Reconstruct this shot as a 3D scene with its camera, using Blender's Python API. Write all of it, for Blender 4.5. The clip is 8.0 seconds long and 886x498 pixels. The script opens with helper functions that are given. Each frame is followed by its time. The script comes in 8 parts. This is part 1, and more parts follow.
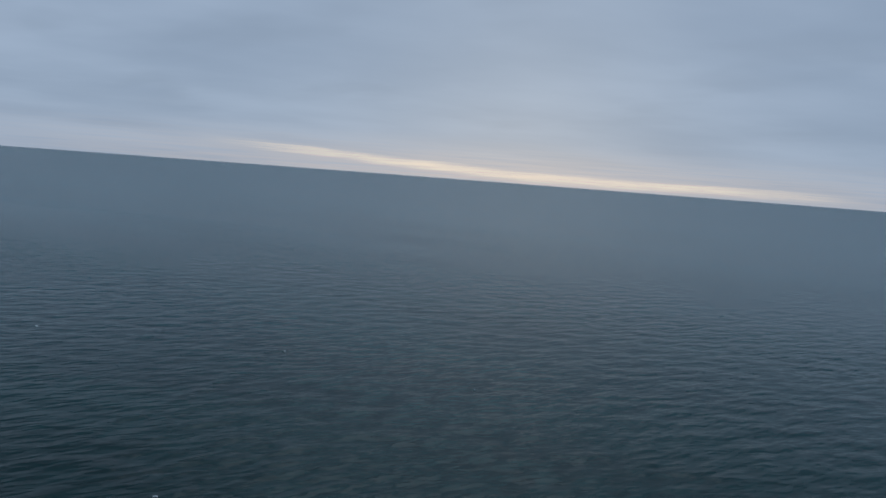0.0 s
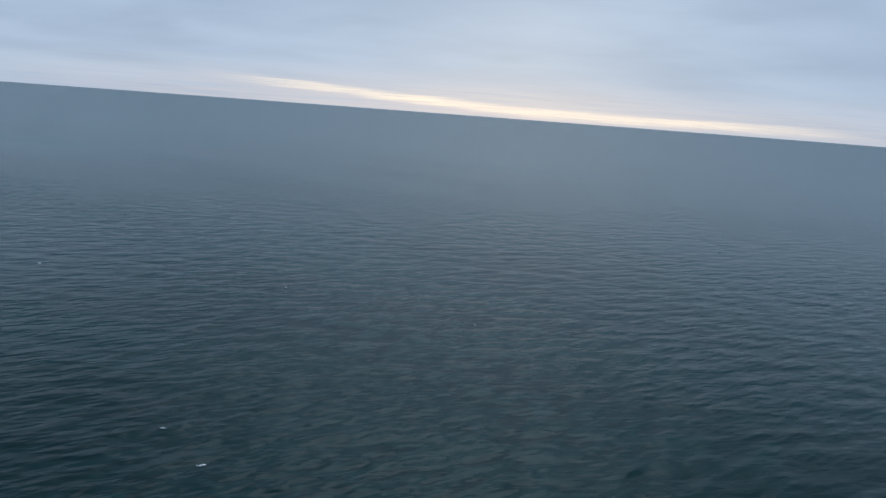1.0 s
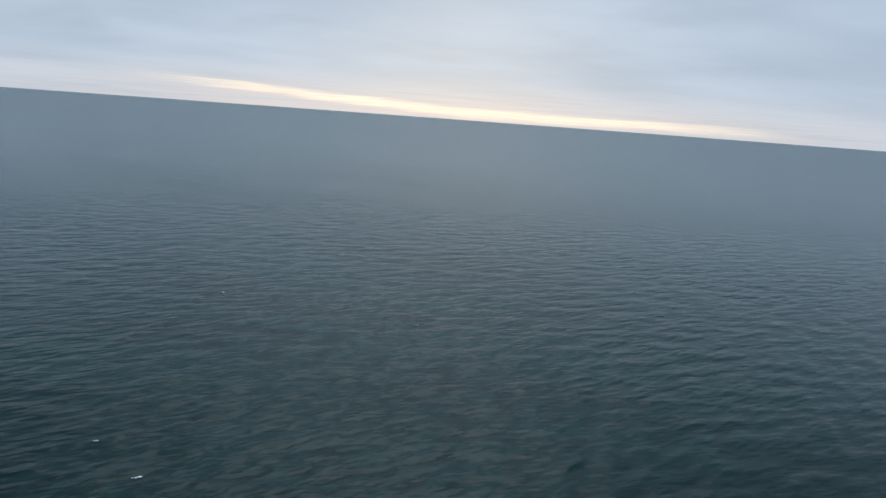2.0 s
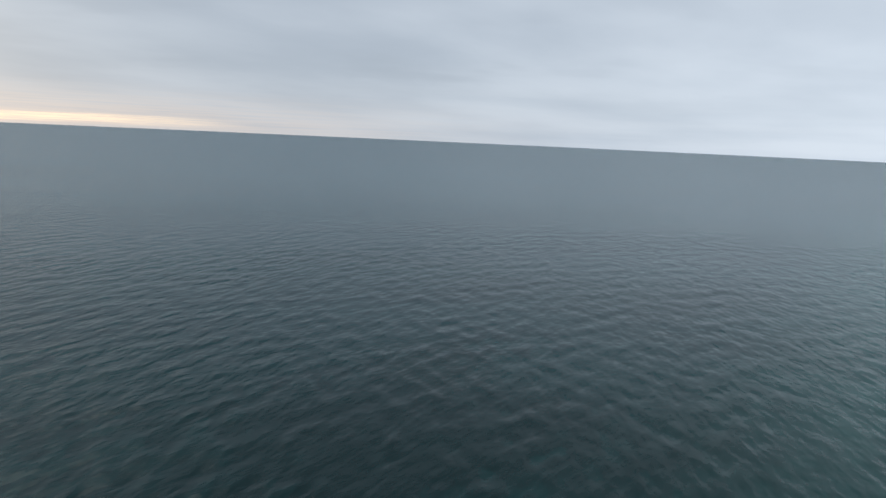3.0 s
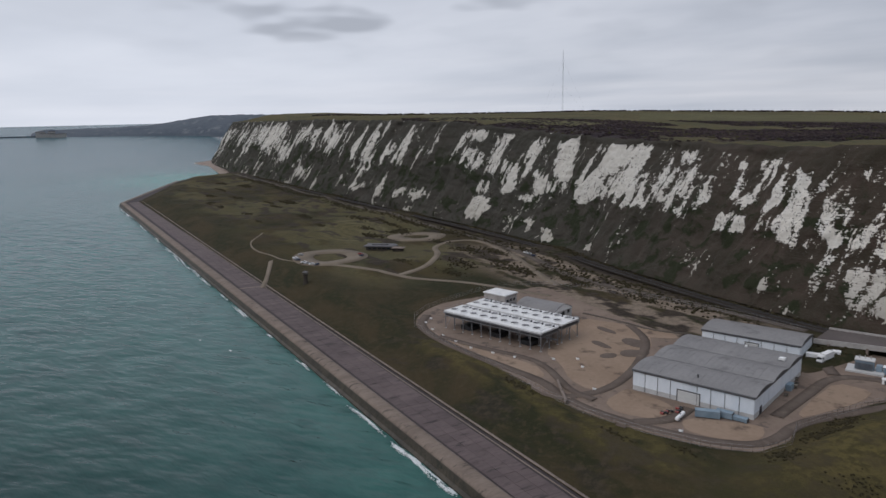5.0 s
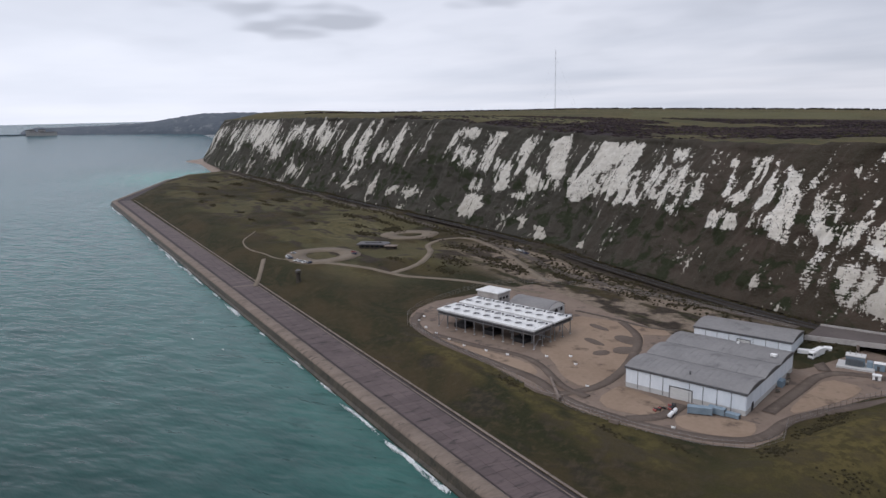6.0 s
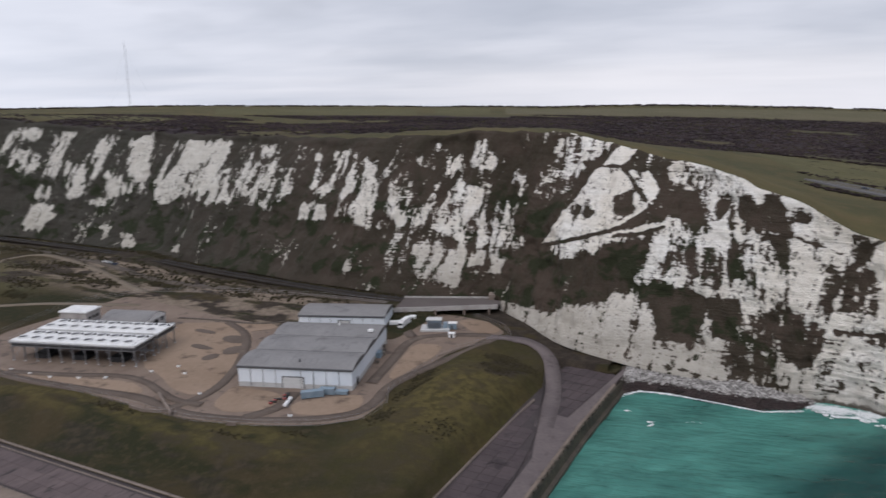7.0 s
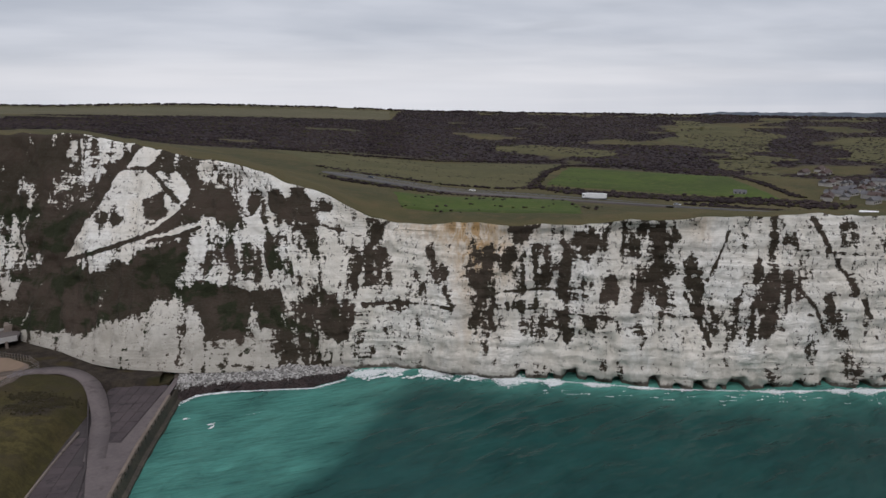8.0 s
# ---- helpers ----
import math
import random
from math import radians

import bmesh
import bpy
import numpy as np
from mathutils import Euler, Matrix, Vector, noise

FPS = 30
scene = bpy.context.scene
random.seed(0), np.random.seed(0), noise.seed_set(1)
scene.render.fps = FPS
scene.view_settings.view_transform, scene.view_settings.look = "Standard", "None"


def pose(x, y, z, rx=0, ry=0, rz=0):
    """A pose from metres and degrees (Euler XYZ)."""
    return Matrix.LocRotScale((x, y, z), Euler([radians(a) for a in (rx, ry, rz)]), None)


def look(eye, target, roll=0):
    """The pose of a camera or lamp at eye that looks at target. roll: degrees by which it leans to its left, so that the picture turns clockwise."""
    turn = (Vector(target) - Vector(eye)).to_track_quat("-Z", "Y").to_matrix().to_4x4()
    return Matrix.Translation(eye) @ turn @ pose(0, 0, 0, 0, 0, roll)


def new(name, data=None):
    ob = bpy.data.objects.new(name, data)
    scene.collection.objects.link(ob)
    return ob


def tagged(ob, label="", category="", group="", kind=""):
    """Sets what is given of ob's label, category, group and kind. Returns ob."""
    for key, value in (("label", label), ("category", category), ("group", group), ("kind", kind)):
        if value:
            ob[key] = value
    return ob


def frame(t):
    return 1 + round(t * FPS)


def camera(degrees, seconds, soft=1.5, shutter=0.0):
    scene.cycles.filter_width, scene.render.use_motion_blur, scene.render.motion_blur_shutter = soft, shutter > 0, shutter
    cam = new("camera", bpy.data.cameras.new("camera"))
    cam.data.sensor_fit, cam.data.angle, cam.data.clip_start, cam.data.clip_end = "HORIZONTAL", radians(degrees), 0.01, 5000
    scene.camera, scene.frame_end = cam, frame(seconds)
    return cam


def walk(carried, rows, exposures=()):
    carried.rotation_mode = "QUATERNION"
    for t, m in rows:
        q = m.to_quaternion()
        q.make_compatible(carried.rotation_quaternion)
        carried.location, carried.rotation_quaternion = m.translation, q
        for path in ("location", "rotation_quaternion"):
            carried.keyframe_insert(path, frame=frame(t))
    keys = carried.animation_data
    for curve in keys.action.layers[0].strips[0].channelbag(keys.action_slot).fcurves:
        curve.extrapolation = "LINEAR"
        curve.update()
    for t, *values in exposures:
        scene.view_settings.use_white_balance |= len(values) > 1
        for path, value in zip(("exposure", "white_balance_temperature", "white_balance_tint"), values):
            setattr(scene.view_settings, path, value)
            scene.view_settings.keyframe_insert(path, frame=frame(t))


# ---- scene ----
cam = camera(63.56, 8.0, soft=1.5, shutter=0.12)
EYE = (0.0, 0.0, 120.0)
# seconds, yaw, pitch, roll
ROWS = [
    (0.0, 181.4, -5.95, -4.28), (0.5, 181.4, -12.89, -4.2), (0.7, 181.4, -14.48, -4.1), (0.9, 181.4, -14.95, -4.09),
    (1.0, 181.4, -11.01, -4.19), (1.2, 181.4, -11.01, -4.15), (1.6, 180.9, -10.9, -4.13), (2.3, 167.45, -9.86, -3.96),
    (2.5, 158.18, -9.39, -3.71), (2.8, 144.47, -8.95, -3.2), (3.0, 134.94, -8.82, -2.58), (3.3, 121.16, -8.88, -1.7),
    (3.5, 111.75, -8.96, -1.06), (4.0, 88.2, -9.58, 0.35), (4.1, 83.4, -9.68, 0.45), (4.3, 78.2, -9.88, 0.63),
    (4.5, 77.37, -10.06, 0.78), (4.7, 68.8, -10.3, 0.95), (4.9, 61.3, -10.6, 1.13), (5.0, 59.79, -10.71, 1.18),
    (5.2, 59.4, -10.76, 1.2), (6.1, 59.2, -10.9, 1.22), (6.3, 58.57, -10.96, 1.22), (6.4, 55.37, -11.1, 1.26),
    (6.5, 50.83, -11.16, 1.36), (6.7, 41.39, -11.41, 1.34), (7.0, 27.26, -11.78, 1.16), (7.3, 13.11, -12.1, 1.0),
    (7.5, 3.7, -12.18, 0.84), (7.8, -7.2, -12.33, 0.6), (8.0, -9.12, -12.39, 0.47)]
# seconds, stops, kelvin, tint
LIGHTNESS = [(0.0, -0.62, 5150, 5), (0.5, -0.34, 5100, 4), (0.9, -0.19, 5150, 5), (1.0, -0.19, 5200, 5), (2.5, 0.02, 5700, 5), (3.5, -0.36, 6000, 8), (4.0, -0.55, 6000, 10), (4.5, -0.38, 6050, 11), (5.0, -0.2, 6100, 12),
             (6.5, 0.16, 6120, 14), (7.0, 0.12, 6150, 14), (8.0, -0.05, 6180, 12)]
walk(cam, [(t, pose(*EYE, 90 + p, r, y)) for t, y, p, r in ROWS], LIGHTNESS)

# ---- world and sun ----
def link(tree, a, b):
    tree.links.new(a, b)


class Nodes:
    """A small builder of shader nodes: each call returns the output socket of a new node."""

    def __init__(self, tree):
        self.tree = tree

    def put(self, socket, value):
        if isinstance(value, bpy.types.NodeSocket):
            self.tree.links.new(value, socket)
        elif value is not None:
            if isinstance(value, (tuple, list)) and len(value) == 3 and socket.type == "RGBA":
                value = (*value, 1.0)
            socket.default_value = value

    def math(self, op, a, b=None, c=None, clamp=False):
        n = self.tree.nodes.new("ShaderNodeMath")
        n.operation, n.use_clamp = op, clamp
        for i, v in enumerate((a, b, c)):
            if v is not None:
                self.put(n.inputs[i], v)
        return n.outputs[0]

    def noise(self, vec, scale, detail=4.0, rough=0.55, warp=0.0):
        n = self.tree.nodes.new("ShaderNodeTexNoise")
        self.put(n.inputs["Vector"], vec)
        for k, v in (("Scale", scale), ("Detail", detail), ("Roughness", rough), ("Distortion", warp)):
            n.inputs[k].default_value = v
        return n.outputs["Fac"]

    def voronoi(self, vec, scale, feature="F1", out="Distance"):
        n = self.tree.nodes.new("ShaderNodeTexVoronoi")
        n.feature = feature
        self.put(n.inputs["Vector"], vec)
        n.inputs["Scale"].default_value = scale
        return n.outputs[out]

    def mix(self, fac, a, b, mode="MIX"):
        n = self.tree.nodes.new("ShaderNodeMix")
        n.data_type, n.blend_type = "RGBA", mode
        self.put(n.inputs[0], fac)
        self.put(n.inputs[6], a)
        self.put(n.inputs[7], b)
        return n.outputs[2]

    def span(self, v, lo, hi, a=0.0, b=1.0, smooth=True):
        n = self.tree.nodes.new("ShaderNodeMapRange")
        n.interpolation_type = "SMOOTHSTEP" if smooth else "LINEAR"
        for i, w in enumerate((v, lo, hi, a, b)):
            self.put(n.inputs[i], w)
        return n.outputs[0]

    def scaled(self, vec, sx, sy, sz, turn=0.0):
        if turn:
            r = self.tree.nodes.new("ShaderNodeMapping")
            self.put(r.inputs["Vector"], vec)
            r.inputs["Rotation"].default_value = (0, 0, radians(turn))
            vec = r.outputs[0]
        n = self.tree.nodes.new("ShaderNodeMapping")
        self.put(n.inputs["Vector"], vec)
        n.inputs["Scale"].default_value = (sx, sy, sz)
        return n.outputs[0]

    def place(self):
        return self.tree.nodes.new("ShaderNodeNewGeometry").outputs["Position"]

    def own(self):
        return self.tree.nodes.new("ShaderNodeTexCoord").outputs["Object"]

    def chance(self):
        return self.tree.nodes.new("ShaderNodeObjectInfo").outputs["Random"]

    def island(self):
        return self.tree.nodes.new("ShaderNodeNewGeometry").outputs["Random Per Island"]

    def attribute(self, name):
        n = self.tree.nodes.new("ShaderNodeAttribute")
        n.attribute_name = name
        return n.outputs["Fac"]

    def bump(self, height, strength, distance, base=None):
        n = self.tree.nodes.new("ShaderNodeBump")
        self.put(n.inputs["Height"], height)
        n.inputs["Strength"].default_value, n.inputs["Distance"].default_value = strength, distance
        if base is not None:
            self.put(n.inputs["Normal"], base)
        return n.outputs[0]


SUN_AZ, SUN_EL = 185.0, 9.0      # degrees, clockwise from +y


def make_world():
    w = bpy.data.worlds.new("overcast_sky")
    scene.world = w
    w.use_nodes = True
    tree = w.node_tree
    tree.nodes.clear()
    n = Nodes(tree)
    ray = tree.nodes.new("ShaderNodeTexCoord").outputs["Generated"]
    sep = tree.nodes.new("ShaderNodeSeparateXYZ")
    n.put(sep.inputs[0], ray)
    x, y, z = sep.outputs
    up = n.math("MAXIMUM", z, 0.0)
    # the cloud deck, seen in perspective on a level sheet
    lift = n.math("ADD", up, 0.12)
    comb = tree.nodes.new("ShaderNodeCombineXYZ")
    n.put(comb.inputs[0], n.math("DIVIDE", x, lift))
    n.put(comb.inputs[1], n.math("DIVIDE", y, lift))
    deck = comb.outputs[0]
    big = n.noise(n.scaled(deck, 0.42, 0.5, 1, 20), 1.0, 2.0, 0.5, 0.2)
    puffs = n.noise(n.scaled(deck, 0.7, 1.0, 1, -15), 1.3, 4.0, 0.5)
    streak = n.noise(n.scaled(ray, 2.0, 2.0, 38.0), 1.0, 3.0, 0.5)
    cover = n.span(n.math("ADD", n.math("MULTIPLY", big, 0.6), n.math("MULTIPLY", puffs, 0.4)), 0.33, 0.66)
    cloud = n.mix(cover, (0.50, 0.525, 0.575), (0.70, 0.71, 0.745))
    dark = n.noise(n.scaled(deck, 0.8, 1.2, 1, 35), 1.0, 3.0, 0.5)
    cloud = n.mix(n.math("MULTIPLY", n.math("MULTIPLY", n.span(dark, 0.50, 0.72), n.span(z, 0.03, 0.09)), 0.45), cloud, (0.42, 0.44, 0.48))
    low = n.span(z, 0.0, 0.10, 1.0, 0.0)
    band = n.mix(n.span(streak, 0.38, 0.62), (0.50, 0.535, 0.585), (0.74, 0.735, 0.745))
    cloud = n.mix(n.math("MULTIPLY", low, 0.42), cloud, band)
    # brighter towards the hidden sun
    ang = n.math("ARCTAN2", x, n.math("MULTIPLY", y, -1.0))            # 0 = south, grows to the east
    off = n.math("ABSOLUTE", n.math("ADD", ang, radians(SUN_AZ - 180.0)))
    south = n.span(off, 0.0, 1.6, 1.0, 0.0)
    cloud = n.mix(n.math("MULTIPLY", south, 0.42), cloud, (0.50, 0.535, 0.59))
    # the clear slot under the cloud edge, lit by the sun
    comb2 = tree.nodes.new("ShaderNodeCombineXYZ")
    n.put(comb2.inputs[0], n.math("MULTIPLY", ang, 7.0))
    n.put(comb2.inputs[1], n.math("MULTIPLY", z, 330.0))
    wisps = n.noise(comb2.outputs[0], 1.0, 5.0, 0.6)
    n2 = n.noise(n.scaled(comb2.outputs[0], 1.0, 3.0, 1.0), 1.3, 4.0, 0.6)
    left = n.math("MAXIMUM", n.math("ADD", ang, radians(SUN_AZ - 180.0)), 0.0)      # the slot climbs towards the east
    middle = n.math("ADD", n.math("MULTIPLY", left, 0.045), 0.005)
    ragged = n.math("ADD", n.math("ABSOLUTE", n.math("SUBTRACT", z, middle)), n.math("MULTIPLY", n.math("SUBTRACT", wisps, 0.5), 0.018))
    gap = n.math("MULTIPLY", n.span(off, 0.24, 0.46, 1.0, 0.0), n.span(ragged, 0.002, 0.008, 1.0, 0.0))
    veil = n.math("MULTIPLY", n.span(off, 0.25, 0.95, 1.0, 0.0), n.span(z, 0.0, 0.06, 0.85, 0.0))
    cloud = n.mix(n.math("MULTIPLY", veil, n.span(wisps, 0.3, 0.62, 0.35, 1.0)), cloud, (0.80, 0.69, 0.62))
    cloud = n.mix(n.math("MULTIPLY", gap, n.span(n2, 0.36, 0.58, 0.15, 1.0)), cloud, (1.34, 1.02, 0.72))
    # thinner cloud in the west
    west = n.span(n.math("ABSOLUTE", n.math("ADD", ang, 1.62)), 0.0, 1.1, 0.5, 0.0)
    cloud = n.mix(n.math("MULTIPLY", west, n.span(z, 0.0, 0.22, 1.0, 0.6)), cloud, (1.10, 1.13, 1.18))
    scud = n.noise(n.scaled(ray, 7.0, 7.0, 26.0), 1.0, 2.0, 0.45)
    place = n.math("MULTIPLY", n.span(n.math("ABSOLUTE", n.math("ADD", ang, 2.02)), 0.12, 0.34, 1.0, 0.0), n.math("MULTIPLY", n.span(z, 0.085, 0.11), n.span(z, 0.17, 0.21, 1.0, 0.0)))
    cloud = n.mix(n.math("MULTIPLY", n.math("MULTIPLY", place, n.span(scud, 0.50, 0.64)), 0.75), cloud, (0.44, 0.46, 0.50))
    north = n.math("MULTIPLY", n.span(n.math("ABSOLUTE", ang), 2.3, 2.95), n.span(z, 0.01, 0.075, 0.6, 0.0))
    cloud = n.mix(north, cloud, (0.90, 0.88, 0.87))
    # an overcast sky is brightest overhead
    zenith = n.span(z, 0.24, 0.9, 1.0, 1.3)
    grey = tree.nodes.new("ShaderNodeCombineColor")
    for k in range(3):
        n.put(grey.inputs[k], zenith)
    cloud = n.mix(1.0, cloud, grey.outputs[0], "MULTIPLY")
    sky = tree.nodes.new("ShaderNodeTexSky")
    sky.sky_type, sky.sun_disc = "NISHITA", False
    sky.sun_elevation, sky.sun_rotation = radians(SUN_EL), radians(SUN_AZ)
    total = n.mix(0.94, n.mix(1.0, sky.outputs[0], (0.06, 0.06, 0.06), "MULTIPLY"), cloud)
    bg = tree.nodes.new("ShaderNodeBackground")
    n.put(bg.inputs[0], total)
    bg.inputs[1].default_value = 1.0
    out = tree.nodes.new("ShaderNodeOutputWorld")
    link(tree, bg.outputs[0], out.inputs[0])


make_world()
sun_data = bpy.data.lights.new("sun", "SUN")
sun_data.energy, sun_data.angle, sun_data.color = 1.1, radians(38), (1.0, 0.93, 0.84)
sun_lamp = new("sun", sun_data)
sun_lamp.matrix_world = look((math.sin(radians(SUN_AZ)) * 900, math.cos(radians(SUN_AZ)) * 900, 900 * math.tan(radians(50))), (0, 0, 0))

# ---- materials ----
def shader(name, rough=0.8, metal=0.0, spec=0.3):
    m = bpy.data.materials.new(name)
    m.use_nodes = True
    b = m.node_tree.nodes["Principled BSDF"]
    b.inputs["Roughness"].default_value, b.inputs["Metallic"].default_value = rough, metal
    b.inputs["Specular IOR Level"].default_value = spec
    return m, Nodes(m.node_tree), b


def mottled(name, a, b, scale, fine=8.0, rough=0.85, metal=0.0, relief=0.3, depth=0.05, spec=0.3, stretch=(1, 1, 1), dirt=None, each=0.0):
    """Two tones in patches, with grain and relief; dirt: a third tone in blots; each: tone that differs from piece to piece."""
    m, n, bs = shader(name, rough, metal, spec)
    p = n.scaled(n.place(), *stretch)
    large = n.noise(p, scale, 5.0, 0.6, 0.4)
    small = n.noise(p, scale * fine, 4.0, 0.6)
    f = n.span(n.math("ADD", n.math("MULTIPLY", large, 0.65), n.math("MULTIPLY", small, 0.35)), 0.34, 0.64)
    col = n.mix(f, a, b)
    if dirt:
        col = n.mix(n.math("MULTIPLY", n.span(n.noise(p, scale * 2.7, 6.0, 0.65), 0.54, 0.68), 0.8), col, dirt)
    if each:
        col = n.mix(1.0, col, n.mix(n.chance(), (1 - each,) * 3, (1 + each,) * 3), "MULTIPLY")
    n.put(bs.inputs["Base Color"], col)
    n.put(bs.inputs["Normal"], n.bump(small, relief, depth))
    return m


def sea_material():
    m, n, bs = shader("sea_water", 0.10, 0.0, 0.13)
    bs.inputs["IOR"].default_value = 1.33
    p = n.place()
    silt = n.attribute("silt")
    patches = n.noise(n.scaled(p, 0.004, 0.009, 1, 15), 1.0, 5.0, 0.6, 0.6)
    cloudy = n.noise(n.scaled(p, 0.03, 0.05, 1, -25), 1.0, 5.0, 0.65, 0.2)
    s = n.math("ADD", silt, n.math("MULTIPLY", n.math("SUBTRACT", cloudy, 0.5), n.math("MULTIPLY", silt, 2.0)), clamp=True)
    deep = n.mix(n.span(patches, 0.35, 0.65), (0.0010, 0.0138, 0.0150), (0.0020, 0.0245, 0.0252))
    # Western water greyed in colour for reflected sky, by bearing from the camera.
    deep = n.mix(n.math("MULTIPLY", n.attribute("west_grey"), n.span(cloudy, 0.3, 0.7, 0.75, 1.0)), deep, (0.098, 0.158, 0.158))
    # Far water paler and bluer: haze put into its colour by range.
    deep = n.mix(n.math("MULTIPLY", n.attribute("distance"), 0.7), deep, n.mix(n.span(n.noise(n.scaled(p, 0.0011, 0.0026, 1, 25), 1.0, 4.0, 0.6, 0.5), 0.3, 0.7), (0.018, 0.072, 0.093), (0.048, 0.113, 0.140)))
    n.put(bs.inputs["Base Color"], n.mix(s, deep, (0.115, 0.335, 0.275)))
    chop = n.noise(n.scaled(p, 0.075, 0.20, 0.4, -38), 1.0, 1.6, 0.45)
    swell = n.noise(n.scaled(p, 0.034, 0.085, 0.1, -22), 1.0, 2.5, 0.45)
    roll = n.noise(n.scaled(p, 0.012, 0.034, 0.1, 12), 1.0, 5.0, 0.62)
    ripple = n.noise(n.scaled(p, 0.10, 0.42, 0.4, -12), 1.0, 3.0, 0.55)
    h = n.math("ADD", n.math("MULTIPLY", chop, 1.25), n.math("MULTIPLY", swell, 2.4))
    lanes = n.span(n.noise(n.scaled(p, 0.0016, 0.005, 1, 20), 1.0, 2.0, 0.5), 0.35, 0.65, 0.6, 1.3)
    # Roughness and wave relief change with range from the camera, to suit its view.
    n.put(bs.inputs["Roughness"], n.span(n.attribute("eye_range"), 0.0, 1.0, 0.21, 0.22))
    near = n.math("MULTIPLY", n.math("SUBTRACT", h, 1.75), n.math("MULTIPLY", lanes, n.span(n.attribute("eye_range"), 0.0, 1.0, 1.0, 0.85)))
    far = n.math("MULTIPLY", n.math("SUBTRACT", roll, 0.5), n.math("MULTIPLY", n.attribute("eye_range"), 3.2))
    n.put(bs.inputs["Normal"], n.bump(n.math("ADD", n.math("ADD", near, far), n.math("MULTIPLY", n.math("SUBTRACT", ripple, 0.5), n.span(silt, 0.05, 0.6, 0.3, 1.6))), 1.0, 0.84))
    return m


def cliff_material():
    m, n, bs = shader("chalk_and_scrub", 0.92, 0.0, 0.15)
    p = n.place()
    sep = n.tree.nodes.new("ShaderNodeSeparateXYZ")
    n.put(sep.inputs[0], p)
    chalk = n.attribute("chalk")
    rust = n.attribute("rust")
    ragged = n.noise(n.scaled(p, 0.30, 0.30, 0.11), 1.0, 6.0, 0.68, 0.5)
    fine = n.noise(p, 0.9, 5.0, 0.65)
    tongue = n.noise(n.scaled(p, 0.62, 0.62, 0.22), 1.0, 5.0, 0.62, 0.3)
    ledge = n.noise(n.scaled(p, 0.13, 0.13, 0.95), 1.0, 4.0, 0.6, 0.3)
    clump = n.noise(n.scaled(p, 0.20, 0.20, 0.16), 1.0, 4.0, 0.6, 0.6)
    broken = n.math("ADD", n.math("ADD", n.math("MULTIPLY", n.math("SUBTRACT", tongue, 0.5), 1.5), n.math("MULTIPLY", n.math("SUBTRACT", clump, 0.5), 1.7)), n.math("MULTIPLY", n.math("SUBTRACT", ledge, 0.5), n.span(n.attribute("west_dim"), 0.0, 1.0, 1.6, 0.5)))
    edge = n.math("ADD", chalk, n.math("ADD", broken, n.math("MULTIPLY", n.math("SUBTRACT", fine, 0.5), 1.25)))
    f = n.span(n.math("ADD", edge, n.math("ADD", n.span(sep.outputs[0], 10.0, 70.0, 0.0, 0.16), n.span(sep.outputs[0], -260.0, -120.0, -0.07, 0.0))), 0.41, 0.60)
    beds = n.noise(n.scaled(p, 0.02, 0.02, 0.85), 1.0, 4.0, 0.6, 0.15)
    streaks = n.noise(n.scaled(p, 0.45, 0.45, 0.035), 1.0, 5.0, 0.6)
    white = n.mix(n.span(n.math("ADD", n.math("MULTIPLY", beds, 0.45), n.math("MULTIPLY", ragged, 0.55)), 0.34, 0.62), (0.67, 0.645, 0.60), (0.85, 0.832, 0.795))
    white = n.mix(n.math("MULTIPLY", n.span(streaks, 0.52, 0.74), 0.32), white, (0.42, 0.40, 0.36))
    white = n.mix(n.math("MULTIPLY", n.span(fine, 0.58, 0.78), 0.2), white, (0.33, 0.31, 0.26))
    courses = n.noise(n.scaled(p, 0.025, 0.025, 1.9), 1.0, 3.0, 0.55, 0.1)
    white = n.mix(n.math("MULTIPLY", n.span(courses, 0.55, 0.66), 0.42), white, (0.40, 0.385, 0.35))
    cream = n.math("MULTIPLY", n.span(n.noise(n.scaled(p, 0.04, 0.04, 0.03), 1.0, 5.0, 0.62, 0.4), 0.36, 0.60, 0.15, 0.75), n.span(n.attribute("west_dim"), 0.0, 1.0, 1.0, 0.4))
    white = n.mix(cream, white, n.mix(ragged, (0.60, 0.545, 0.462), (0.80, 0.745, 0.66)))
    white = n.mix(n.math("MULTIPLY", rust, n.span(streaks, 0.35, 0.6, 0.25, 0.95)), white, (0.46, 0.29, 0.13))
    white = n.mix(n.span(n.noise(n.scaled(p, 0.05, 0.05, 0.09), 1.0, 4.0, 0.6, 0.4), 0.45, 0.68, 0.0, 0.3), white, n.mix(fine, (0.44, 0.41, 0.36), (0.60, 0.56, 0.50)))
    white = n.mix(n.math("MULTIPLY", n.span(n.math("ADD", n.attribute("high"), n.math("MULTIPLY", n.math("SUBTRACT", ragged, 0.5), 0.25)), 0.02, 0.24, 1.0, 0.0), 0.62), white, (0.37, 0.34, 0.295))
    banked = n.math("MULTIPLY", n.span(n.attribute("steep"), 0.0, 1.0, 1.0, 0.0), n.span(n.attribute("high"), 0.12, 0.42, 0.7, 0.0))
    white = n.mix(banked, white, n.mix(ragged, (0.30, 0.275, 0.235), (0.46, 0.425, 0.37)))
    # Western chalk greyed in its colour to stand in for weaker light there.
    white = n.mix(n.math("MULTIPLY", n.attribute("west_dim"), 0.6), white, n.mix(ragged, (0.36, 0.34, 0.295), (0.52, 0.49, 0.43)))
